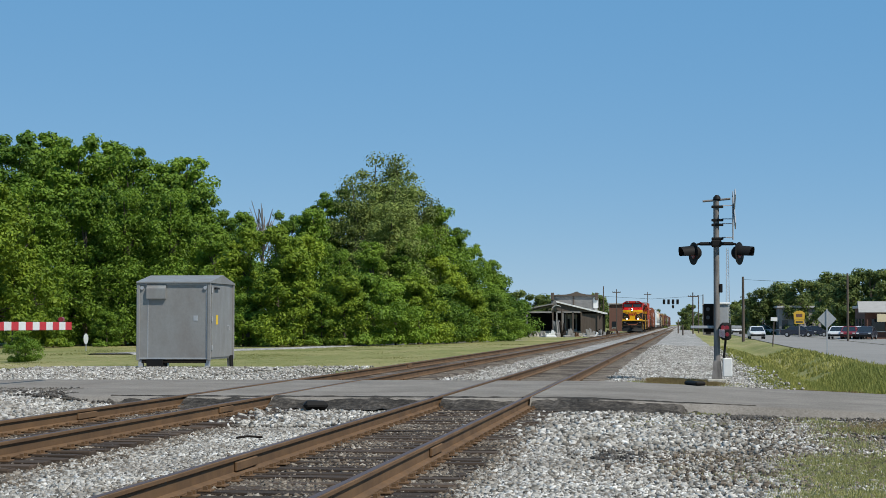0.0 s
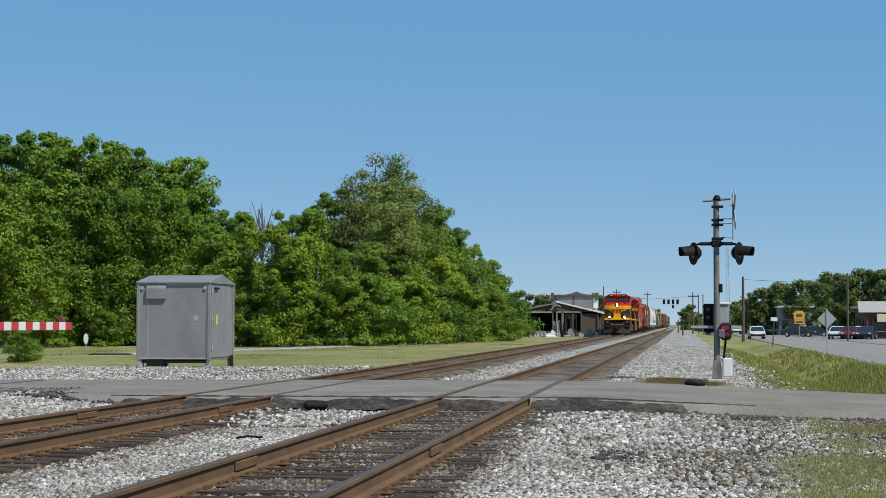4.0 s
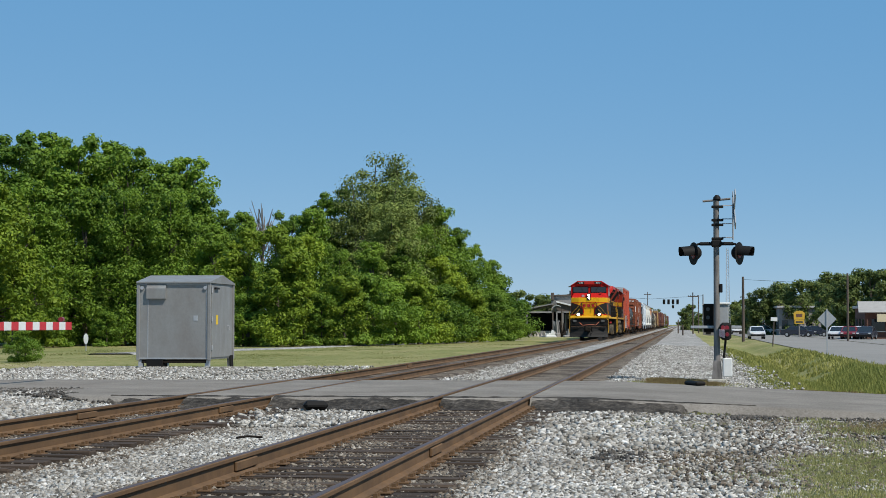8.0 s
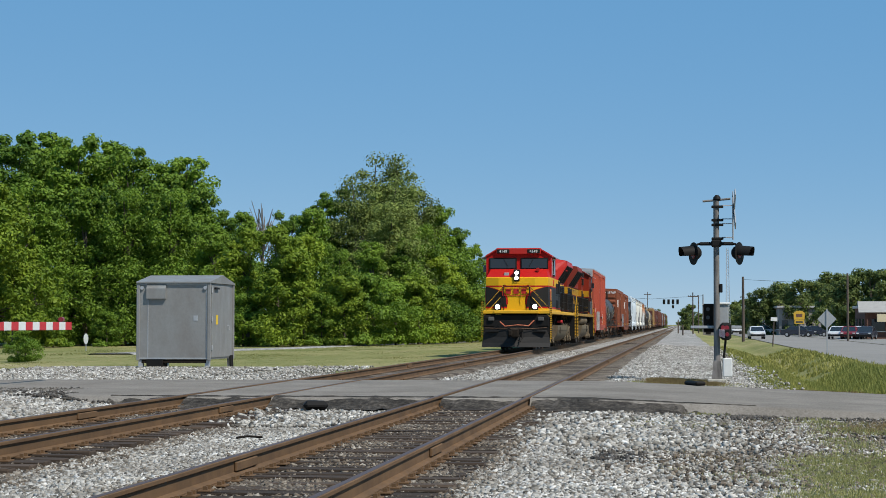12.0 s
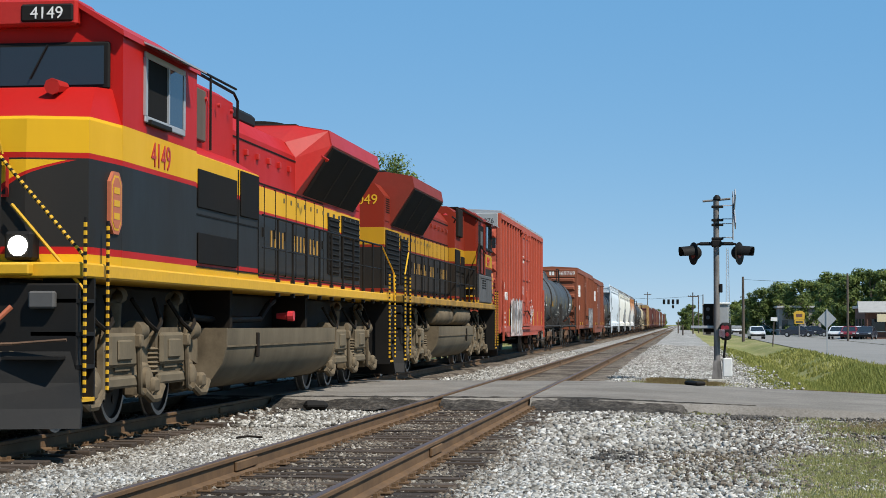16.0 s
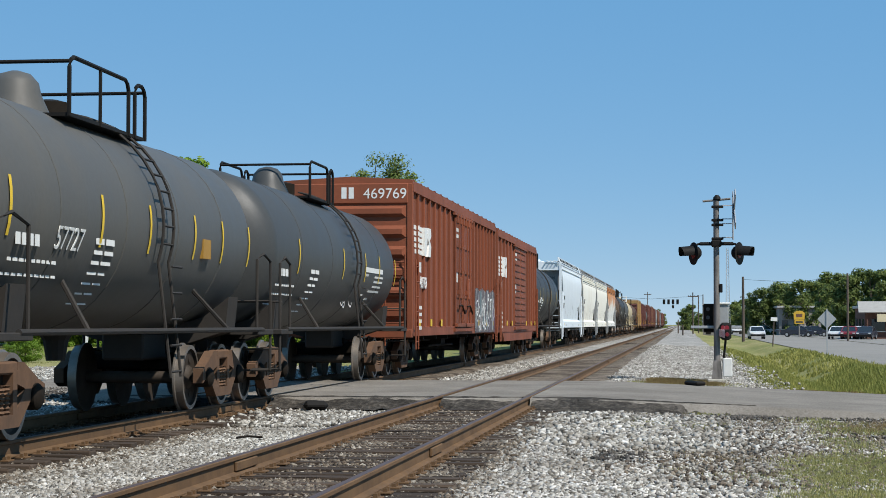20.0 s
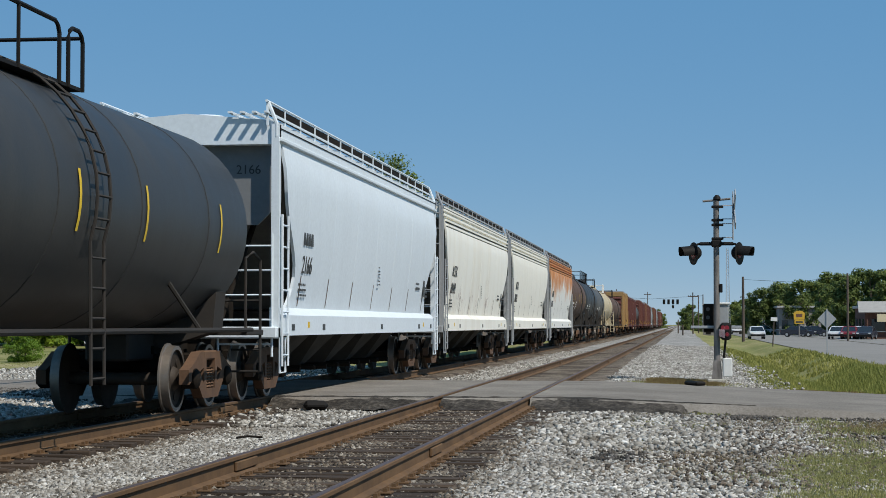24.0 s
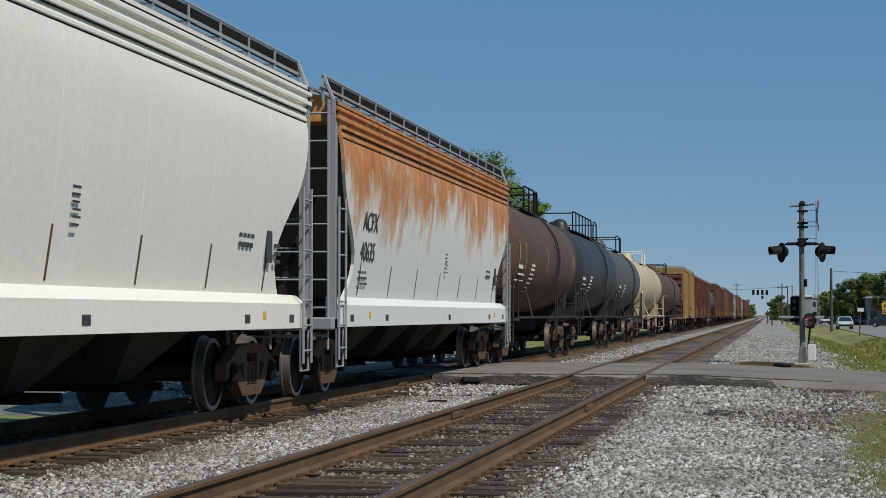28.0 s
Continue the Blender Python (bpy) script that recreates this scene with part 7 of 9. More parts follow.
# ---- covered hopper with curved sides ----
def hopper_half(z):
    """Half-width of the side sheet at height z."""
    t = (z - 1.35) / (4.15 - 1.35)
    if t < 0:
        return 1.34
    return 1.34 + 0.22 * math.sin(min(1.0, t * 1.25) * math.pi / 2) - (0.10 * max(0.0, t - 0.8) / 0.2 if t > 0.8 else 0)


def make_hopper(L, mat, label, number="", seed=1, walk_mat="galv", bays=4, stripes=True, plain_end=False, sill_mat=None, outlet="outlet"):
    g = thing("covered_hopper", label, "hopper car", "cars of the freight train")
    M = MAT[mat]
    SM = MAT[sill_mat or mat]
    h = L / 2 - 0.75
    # curved shell whose ends are cut back in an arc
    zs = [1.40 + 2.62 * k / 14 for k in range(15)]
    def cut(z):
        t = (z - 1.4) / 2.75
        return h - 0.30 - 1.25 * math.exp(-((t - 0.20) / 0.30) ** 2)
    ny = 21
    shells = []
    for sd in (-1, 1):
        s = Shape()
        vs, fs = [], []
        for z in zs:
            for j in range(ny):
                y = -1 + 2 * j / (ny - 1)
                vs.append((sd * hopper_half(z), y * cut(z), z))
        n = ny
        for i in range(len(zs) - 1):
            for j in range(n - 1):
                fs.append((i * n + j, i * n + j + 1, (i + 1) * n + j + 1, (i + 1) * n + j))
        s.add(vs, fs)
        inner = [(x - sd * 0.05, y, z) for x, y, z in vs]
        s.add(inner, fs)
        for i in range(len(zs) - 1):
            for j in (0, n - 1):
                a, b = i * n + j, (i + 1) * n + j
                s.add([vs[a], vs[b], inner[b], inner[a]], [(0, 1, 2, 3)])
        shells.append(part("side_sheet", s, M, g, "", 40))
    shell = shells[1]
    # end slope sheets close the body
    for sg in (-1, 1):
        s = Shape().add([(-1.42, sg * (h - 0.5), 4.1), (1.42, sg * (h - 0.5), 4.1), (1.35, sg * (h - 3.2), 1.45), (-1.35, sg * (h - 3.2), 1.45), (-1.42, sg * (h - 0.58), 4.1), (1.42, sg * (h - 0.58), 4.1), (1.35, sg * (h - 3.28), 1.45), (-1.35, sg * (h - 3.28), 1.45)],
                        [(0, 1, 2, 3), (4, 5, 6, 7), (0, 1, 5, 4), (2, 3, 7, 6), (0, 3, 7, 4), (1, 2, 6, 5)])
        # darkened in colour for the shade in the open end
        part("slope_sheet", s, MAT["slope"], g, "sloping end sheet with shade painted in as dark grey")
        if plain_end:
            # shade on the end is put into this sheet's colour
            part("end_sheet", Shape().prism([(-1.46, 4.0), (-1.30, 4.36), (0, 4.47), (1.30, 4.36), (1.46, 4.0), (1.46, 3.10), (1.1, 2.75), (-1.1, 2.75), (-1.46, 3.10)], "y", *sorted((sg * (h - 0.30), sg * (h - 0.36)))), MAT["end_shade"], g, "curved end sheet with shade painted in as grey")
            part("end_number", lettering(number, 0.20), MAT["ink"], g, "black number on the end", at=face_front(0.95, sg * (h - 0.297), 3.55, sg))
    # roof with its edge mouldings
    top = [(-1.46, 3.99), (-1.50, 4.05), (-1.50, 4.29), (-1.30, 4.37), (0, 4.48), (1.30, 4.37), (1.50, 4.29), (1.50, 4.05), (1.46, 3.99)]
    rf = part("roof", Shape().prism(top, "y", -h + 0.05, h - 0.05), M, g, "", 20)
    for sd in (-1, 1):
        for z in ((4.02, 4.15) if not plain_end else (4.03,)):
            part("roof_moulding", Shape().box(*sorted((sd * 1.45, sd * 1.535)), -h + 0.03, h - 0.03, z, z + 0.06, 0.01), M, rf)
        if not plain_end:
            for z in (3.78, 3.90):
                part("roof_moulding", Shape().box(*sorted((sd * 1.46, sd * 1.545)), -h + 0.35, h - 0.35, z, z + 0.055, 0.01), M, rf)
                # dark strip draws the shadow line below the moulding
                part("moulding_gap", Shape().box(*sorted((sd * 1.46, sd * 1.532)), -h + 0.35, h - 0.35, z - 0.014, z), MAT["grime"], rf)
        # another drawn shadow line, along the roof edge
        part("moulding_shadow_gap", Shape().box(*sorted((sd * 1.44, sd * 1.512)), -h + 0.05, h - 0.05, 4.225, 4.24), MAT["grime"], rf)
    s = Shape()
    for k in range(8):
        s.lathe([(4.4, 0.33), (4.55, 0.33), (4.59, 0.26)], "z", (0, -h + 1.4 + k * (2 * h - 2.8) / 7, 0), 14)
    part("roof_hatches", s, M, rf)
    WM = MAT[walk_mat]
    for sd in (-1, 1):
        s = Shape()
        x0, x1 = sorted((sd * 0.75, sd * 1.32))
        for k in range(4):
            xx = x0 + (x1 - x0) * k / 3
            s.box(xx - 0.03, xx + 0.03, -h - 0.15, h + 0.15, 4.46, 4.49)
        rb = part("running_board", s, WM, rf, "steel running board")
        n = 15
        post = Shape().box(*sorted((sd * 1.30, sd * 1.335)), -0.02, 0.02, 4.28, 4.65).box(*sorted((sd * 0.75, sd * 1.32)), -0.015, 0.015, 4.44, 4.46).mesh("running_board_post")
        for k in range(n + 1):
            part("running_board_post", post, WM, rb, at=pose(0, -h + 2 * h * k / n, 0))
        part("running_board_rail", Shape().tube([(sd * 1.32, -h - 0.1, 4.65), (sd * 1.32, h + 0.1, 4.65)], 0.022, 6), WM, rb)
        part("kick_screen", Shape().box(*sorted((sd * 1.31, sd * 1.318)), -h, h, 4.44, 4.62), MAT["grime"], rb, "dark mesh screen")
    # side sill
    for sd in (-1, 1):
        sp = [(sd * 1.30, 1.02), (sd * 1.50, 1.02), (sd * 1.50, 1.34), (sd * 1.36, 1.46), (sd * 1.30, 1.46)]
        sl = part("side_sill", Shape().prism(sp, "y", -h + 0.25, h - 0.25), SM, g, "", 20)
        s = Shape()
        rng = random.Random(seed)
        for yy in (-h + 1.0, -h + 3.6, 0.6, h - 3.2, h - 1.1):
            s.box(*sorted((sd * 1.498, sd * 1.506)), yy, yy + 0.22, 1.10, 1.20)
        part("sill_plates", s, MAT["ink"], sl)
        part("reflector", Shape().box(*sorted((sd * 1.498, sd * 1.505)), -h + 2.3, -h + 2.45, 1.14, 1.24).box(*sorted((sd * 1.498, sd * 1.505)), h - 2.4, h - 2.25, 1.14, 1.24), MAT["markyellow"], sl)
        # rib lines low on the side
        if stripes:
            for k in range(7):
                s = Shape()
                yy = -h + 2.0 + k * (2 * h - 4.0) / 6
                pts = [(sd * (hopper_half(z) + 0.006), yy, z) for z in (1.5, 1.75, 2.0)]
                for a, b in zip(pts[:-1], pts[1:]):
                    s.add([a, b, (b[0], yy + 0.05, b[2]), (a[0], yy + 0.05, a[2])], [(0, 1, 2, 3)])
                part("rust_line", s, MAT["truck_rust"], g, "thin rust-brown line")
        # panel seams as fine raised beads
        bead = Shape().tube([(sd * (hopper_half(z) - 0.004), 0, z) for z in zs], 0.007, 5, False).mesh("weld_bead")
        for k in range(7):
            part("weld_bead", bead, M, shell, at=pose(0, -h + 2.2 + k * (2 * h - 4.4) / 6, 0))
        # marks
        s = Shape()
        y0 = -h + 1.9 if sd > 0 else h - 3.6
        tilt = Matrix.Rotation(math.atan((hopper_half(2.62) - hopper_half(2.32)) / 0.3), 4, "X")
        if plain_end or not number:
            bar_row(s, sd * (hopper_half(2.6) + 0.004), y0, 2.50, 4, 0.17, 0.30, 0.06, sd, seed)
        else:
            part("side_mark", lettering("ACFX", 0.42), MAT["ink"], g, "black reporting mark", at=face_x(sd * (hopper_half(2.50) + 0.012), y0 + 0.48, 2.50, sd) @ tilt)
        for k in range(3):
            bar_row(s, sd * (hopper_half(1.8) + 0.006), y0, 1.84 - k * 0.09, 5, 0.10, 0.035, 0.04, sd, seed + k)
        y1 = h - 2.1 if sd > 0 else -h + 1.6
        s.box(*sorted((sd * (hopper_half(2.2)), sd * (hopper_half(2.2) + 0.006))), y1, y1 + 0.26, 1.85, 2.28)
        for k in range(3):
            bar_row(s, sd * (hopper_half(2.1) + 0.004), y1 + 0.4, 2.05 - k * 0.1, 2, 0.13, 0.05, 0.04, sd, seed + 5 + k)
            bar_row(s, sd * (hopper_half(2.1) + 0.004), y1 - 1.2, 2.25 - k * 0.12, 4, 0.13, 0.06, 0.04, sd, seed + 8 + k)
        for k in range(6):
            bar_row(s, sd * (hopper_half(2.3) + 0.004), 0.4, 2.35 - k * 0.07, 1, 0.20, 0.022, 0.03, sd, seed + 12 + k)
        tagged(part("stencil_marks", s, MAT["ink"], g, "black stencilled marks"), kind="stuff")
        if number:
            part("side_number", lettering(number, 0.42), MAT["ink"], g, "black car number", at=face_x(sd * (hopper_half(2.04) + 0.012), y0 + 0.48, 2.04, sd) @ tilt)
    # end frames, ladders, platforms
    EM = MAT["hop_grey"] if mat != "hop_blue" else M
    for sg in (-1, 1):
        e = part("end_frame", Shape().box(-1.5, -1.38, *sorted((sg * (h - 0.14), sg * h)), 1.0, 4.3).box(1.38, 1.5, *sorted((sg * (h - 0.14), sg * h)), 1.0, 4.3).box(-1.5, 1.5, *sorted((sg * (h - 0.2), sg * (h + 0.15))), 0.98, 1.16, 0.02), EM, g)
        for sd in (-1, 1):
            part("corner_bend", Shape().tube([(sd * 1.46, sg * (h - 0.02), 4.1), (sd * 1.46, sg * (h - 0.02), 4.3), (sd * 1.32, sg * (h - 0.02), 4.65)], 0.03, 6), WM, e)
            ya, yb = sorted((sg * (h - 0.52), sg * (h - 0.08)))
            ladder(e, sd * 1.54, ya, yb, 0.55, 2.9, 7, EM)
            part("side_step", Shape().tube([(sd * 1.5, sg * (h - 0.1), 1.0), (sd * 1.5, sg * (h - 0.1), 0.45), (sd * 1.5, sg * (h - 0.5), 0.45), (sd * 1.5, sg * (h - 0.5), 1.0)], 0.02, 6), EM, e)
        ladder(e, sg * (h + 0.02), 0.55, 1.40, 0.7, 2.6 if plain_end else 4.3, 5 if plain_end else 9, EM, "x")
        part("end_brace", Shape().tube([(-0.5, sg * (h - 0.1), 1.1), (-0.9, sg * (h - 1.2), 3.0)], 0.05, 6).tube([(0.5, sg * (h - 0.1), 1.1), (0.9, sg * (h - 1.2), 3.0)], 0.05, 6), MAT["grime"], e)
        part("air_reservoir", Shape().lathe([(-0.5, 0.2), (0.5, 0.2)], "x", (0, sg * (h - 1.0), 1.42), 12), MAT["grime"], e)
        freight_truck(g, sg * (h - 1.35))
        coupler(g, sg * L / 2, sg)
    part("centre_sill", Shape().box(-0.3, 0.3, -h - 0.1, h + 0.1, 0.72, 1.05), MAT["grime"], g)
    # hopper outlets
    span = 2 * h - 6.2
    for k in range(bays):
        y0 = -span / 2 + span * k / bays
        y1 = y0 + span / bays
        ym = (y0 + y1) / 2
        v = [(-1.32, y0, 1.42), (1.32, y0, 1.42), (1.32, y1, 1.42), (-1.32, y1, 1.42), (-0.45, ym - 0.22, 0.42), (0.45, ym - 0.22, 0.42), (0.45, ym + 0.22, 0.42), (-0.45, ym + 0.22, 0.42)]
        # bay colour holds dirt and the underside's shade
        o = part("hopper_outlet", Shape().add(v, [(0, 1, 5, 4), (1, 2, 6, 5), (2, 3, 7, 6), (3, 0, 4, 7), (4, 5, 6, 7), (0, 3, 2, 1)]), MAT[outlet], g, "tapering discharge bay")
        part("outlet_gate", Shape().box(-0.75, 0.75, ym - 0.24, ym + 0.24, 0.34, 0.43, 0.02).tube([(-0.95, ym, 0.4), (0.95, ym, 0.4)], 0.05, 8), MAT["grime"], o)
    return g


MAT["graf_pink"] = dirt_mat("graffiti_pale_pink", (0.62, 0.46, 0.40), (0.5, 0.42, 0.4), 0.4)
MAT["graf_grey"] = dirt_mat("graffiti_grey", (0.16, 0.145, 0.14), (0.3, 0.24, 0.22), 0.6, big=2.5)
MAT["graf_white"] = dirt_mat("graffiti_white", (0.70, 0.69, 0.66), (0.45, 0.38, 0.34), 0.4)
MAT["graf_dark"] = dirt_mat("graffiti_dark", (0.10, 0.085, 0.09), (0.2, 0.15, 0.13), 0.4)
MAT["graf_tan"] = dirt_mat("graffiti_tan", (0.55, 0.40, 0.27), (0.4, 0.28, 0.2), 0.4)
MAT["graf_teal"] = dirt_mat("graffiti_grey_teal", (0.12, 0.17, 0.18), (0.2, 0.2, 0.2), 0.4)
MAT["graf_purple"] = dirt_mat("graffiti_purple", (0.16, 0.08, 0.28), (0.2, 0.12, 0.2), 0.4)

# ---- the train: each car between the moments at which its couplers pass the camera ----
CAR_ROWS = []  # car, time at which its middle passes


def couple(car, t0, t1, turned=False):
    CAR_ROWS.append((car, (t0 + t1) / 2, turned))
    return car


LEN = lambda a, b: (b - a) * SPEED
loco_a = couple(make_loco("4149", False, "red, yellow and black wide-nose diesel locomotive, headlights lit"), 17.09, 18.40)
loco_b = couple(make_loco("4049", True, "faded red, yellow and black diesel locomotive running backwards"), 18.40, 19.71, True)
couple(make_boxcar(LEN(19.71, 20.985), 5.16, "box_red", "bright red high-cube boxcar with graffiti", 8, (0.438, 0.623), "140076", True, True,
                   graffiti=(-6.15, -1.15, 0.77, 2.10, "graf_pink", ("graf_white", "graf_tan", "graf_white", "graf_pink"), "graf_dark", "graf_tan", 2.0), sill=0.27, gap=1.2, seed=3), 19.71, 20.985)
couple(make_tank(LEN(20.985, 21.70), 1.30, "tank_grey", "dark grey tank car with yellow reflective strips", "57727", zc=2.40, walk_len=3.0, seed=4, over=0.55, rung=0.3, deck=-0.4, strips=(-5.0, -2.1, -0.2, 1.9, 3.4, 5.0), sign="yellow"), 20.985, 21.70)
couple(make_tank(LEN(21.70, 22.515), 1.30, "tank_slate", "slate-grey tank car with white stencilled panels", "", zc=2.40, walk_len=2.3, seed=5, over=0.40, rung=1.0, deck=-0.1, strips=(-4.4, -0.2, 2.25, 4.0, 6.2), sign="white"), 21.70, 22.515)
couple(make_boxcar(LEN(22.507, 23.704), 4.60, "box_brown", "rust-brown high-cube boxcar with graffiti", 8, (0.42, 0.62), "469769", True, False, emblem=True,
                   split=[(-1.5, 0.45), (0.45, 2.4)], graffiti=(3.4, 9.2, 0.95, 2.25, "graf_dark", ("graf_dark", "graf_teal"), "graf_white", "graf_purple", 1.0), roof_mat="box_brown", seed=6), 22.507, 23.704)
couple(make_boxcar(LEN(23.697, 24.722), 4.50, "box_brown", "weathered brown boxcar with corrugated doors", 5, (0.38, 0.68), "", False, False, emblem=True, gap=0.4,
                   split=[(-1.9, 0.6), (0.6, 2.8)], sill=0.42, roof_mat="box_brown", seed=7), 23.697, 24.722)
couple(make_tank(LEN(24.73, 25.66), 1.46, "tank_black", "black tank car with white number", "73865", zc=2.56, walk_len=3.4, seed=8, over=0.6, rung=-0.3, deck=-0.6, strips=(-5.6, -3.4, -0.85, 1.65, 5.2)), 24.73, 25.66)
couple(make_hopper(LEN(25.66, 26.835), "hop_blue", "pale blue-white covered hopper car", "2166", 9, "hop_blue", 5, plain_end=True, outlet="outlet_shaded"), 25.66, 26.835)
couple(make_hopper(LEN(26.835, 27.975), "hop_speck", "cream covered hopper car with rust streaks", "69449", 10), 26.835, 27.975)
couple(make_hopper(LEN(27.975, 29.13), "hop_cream", "clean cream covered hopper car", "68813", 11), 27.975, 29.13)
couple(make_hopper(LEN(29.13, 30.27), "hop_rust", "white covered hopper car washed with orange rust", "40635", 12), 29.13, 30.27)
FINE[0] = False
tank_brown = couple(make_tank(LEN(30.27, 31.22), 1.50, "tank_brown", "brown-stained dark tank car", "", walk_len=3.0, seed=13), 30.27, 31.22)
tank_black = couple(make_tank(LEN(31.22, 32.15), 1.50, "tank_black", "black tank car with a long top walkway", "", walk_len=9.0, ticks=False, seed=14), 31.22, 32.15)
tank_short = couple(make_tank(LEN(32.15, 33.0), 1.45, "tank_grey", "dark grey tank car", "", walk_len=2.6, ticks=False, seed=15), 32.15, 33.0)
tank_cream = couple(make_tank(LEN(33.0, 34.1), 1.40, "tank_cream", "cream tank car with white platform rails", "", walk_len=3.0, rail="white", frame="tank_cream", ticks=False, seed=16), 33.0, 34.1)
couple(make_tank(LEN(34.1, 35.5), 1.35, "tank_brown", "dark tank car far back in the train", "", walk_len=2.6, ticks=False, seed=17), 34.1, 35.5)
box_y = couple(make_boxcar(LEN(35.5, 36.6), 4.7, "box_yellow", "dull yellow boxcar with a brown end far back in the train", 7, (0.42, 0.60), "", seed=19), 35.5, 36.6)
box_a = couple(make_boxcar(LEN(36.6, 37.7), 4.5, "box_maroon", "maroon boxcar far back in the train", 7, (0.42, 0.60), "", seed=18), 36.6, 37.7)
box_r = make_boxcar(LEN(0, 1.15), 4.8, "box_dull", "dull red boxcar far back in the train", 6, (0.42, 0.60), "", seed=20)
box_m = make_boxcar(LEN(0, 1.15), 4.7, "box_maroon", "maroon boxcar at the end of the train", 6, (0.42, 0.60), "", seed=21)
box_o = make_boxcar(LEN(0, 1.15), 4.9, "box_orange", "orange-brown boxcar far back in the train", 6, (0.42, 0.60), "", seed=22)
hop_g = make_hopper(LEN(0, 1.15), "hop_grey", "grey covered hopper car far back in the train", "", 23)
tank_x = make_tank(LEN(0, 1.15), 1.45, "tank_grey", "grey tank car far back in the train", "", ticks=False, seed=24)
t = 37.7
used = set()
for k, c in enumerate((box_a, tank_x, box_r, box_m, box_o, box_r, box_m, hop_g, tank_x, box_o, box_r, hop_g, tank_x, box_m, box_r, box_o, tank_x, box_r)):
    own = c is not box_a and c not in used
    used.add(c)
    couple(c if own else copy_thing(c, pose(0, 0, 0)), t, t + 1.15)
    t += 1.15


def motions():
    # every car rolls down the far track at an even pace; the wheels turn with it
    seconds = [0.0, 1.0] + [2.0 * k for k in range(1, 14)] + [27.0, 28.0]
    for car, mid, turned in CAR_ROWS:
        walk(car, [(s, pose(TRACKS[1], SPEED * (mid - s) - 0.8, 0, 0, 0, 180 if turned else 0)) for s in seconds])
    ticks = [k / FPS for k in range(28 * FPS + 1)]
    for car, mid, turned in CAR_ROWS[:SPIN_CARS]:
        for ob in [o for o in car.children_recursive if o.name.startswith("wheelset")]:
            y, r = ob.location.y, ob.location.z
            sign = -1 if turned else 1
            walk(ob, [(s, pose(0, y, r, sign * math.degrees(SPEED * s / r))) for s in ticks])


SPIN_CARS = 12

# ---- beside the crossing ----
def equipment_cabinet():
    x1, y0, w, d, hh = -14.68, 57.6, 2.28, 3.1, 2.41
    g = thing("equipment_cabinet", "grey aluminium railway equipment cabinet on legs", "cabinet", m=pose(x1 - w / 2, y0 + d / 2, -0.12))
    a, b = w / 2, d / 2
    z0 = 0.21
    body = part("body", Shape().box(-a, a, -b, b, z0, z0 + hh, 0.015), MAT["steel_box"], g)
    pr = [(-b - 0.08, z0 + hh - 0.01), (-b - 0.08, z0 + hh + 0.03), (0, z0 + hh + 0.27), (b + 0.08, z0 + hh + 0.03), (b + 0.08, z0 + hh - 0.01)]
    rf = part("roof", Shape().prism(pr, "x", -a - 0.06, a + 0.06), MAT["steel_box"], g, "shallow gabled roof")
    part("roof_seam", Shape().box(-0.02, 0.02, -b, 0, z0 + hh + 0.03, z0 + hh + 0.06), MAT["steel_box"], rf)
    for sx in (-1, 1):
        for sy in (-1, 1):
            part("leg", Shape().box(sx * (a - 0.07) - 0.07, sx * (a - 0.07) + 0.07, sy * (b - 0.1) - 0.07, sy * (b - 0.1) + 0.07, -0.05, z0 + 0.05), MAT["galv"], g)
            part("corner_trim", Shape().box(sx * a - 0.05, sx * a + 0.05, sy * b - 0.05, sy * b + 0.05, z0 - 0.03, z0 + hh, 0.01), MAT["steel_box"], g)
            part("lifting_eye", Shape().lathe([(-0.02, 0.06), (0.02, 0.06)], "y", (sx * (a - 0.12), sy * (b + 0.03), z0 + hh - 0.16), 12), MAT["galv"], g)
    part("base_box", Shape().box(-a + 0.28, -a + 0.80, -b - 0.06, -b + 0.5, -0.02, z0, 0.01), MAT["black"], g, "black cable box under the floor")
    v = part("vent_hood", Shape().add([(-a + 0.28, -b - 0.002, z0 + hh - 0.02), (-a + 0.90, -b - 0.002, z0 + hh - 0.02), (-a + 0.90, -b - 0.10, z0 + hh - 0.18), (-a + 0.28, -b - 0.10, z0 + hh - 0.18), (-a + 0.28, -b - 0.10, z0 + hh - 0.50), (-a + 0.90, -b - 0.10, z0 + hh - 0.50), (-a + 0.28, -b - 0.002, z0 + hh - 0.50), (-a + 0.90, -b - 0.002, z0 + hh - 0.50)],
                                     [(0, 1, 2, 3), (3, 2, 5, 4), (4, 5, 7, 6), (0, 3, 4, 6), (1, 2, 5, 7)]), MAT["steel_box"], g, "louvred vent hood")
    part("panel_seam", Shape().box(-a + 0.30, -a + 0.325, -b - 0.012, -b, z0 + 0.05, z0 + hh - 0.52), MAT["galv"], g)
    part("panel_seam", Shape().box(a - 0.10, a - 0.075, -b - 0.012, -b, z0 + 0.05, z0 + hh - 0.05), MAT["galv"], g)
    part("skid", Shape().box(-a + 0.1, a - 0.1, -b + 0.02, -b + 0.12, 0.10, z0, 0.01), MAT["grime"], g, "dark base rail")
    part("small_plate", Shape().box(a - 0.50, a - 0.36, -b - 0.012, -b, z0 + 1.22, z0 + 1.38), MAT["galv"], g)
    s = Shape()
    for z in (0.02, hh - 0.06):
        s.box(-a + 0.05, a - 0.05, -b - 0.012, -b, z0 + z, z0 + z + 0.04)
    part("front_trim", s, MAT["galv"], g)
    door = part("door", Shape().box(a, a + 0.03, -b + 0.22, b - 0.5, z0 + 0.06, z0 + hh - 0.08, 0.008), MAT["steel_box"], g)
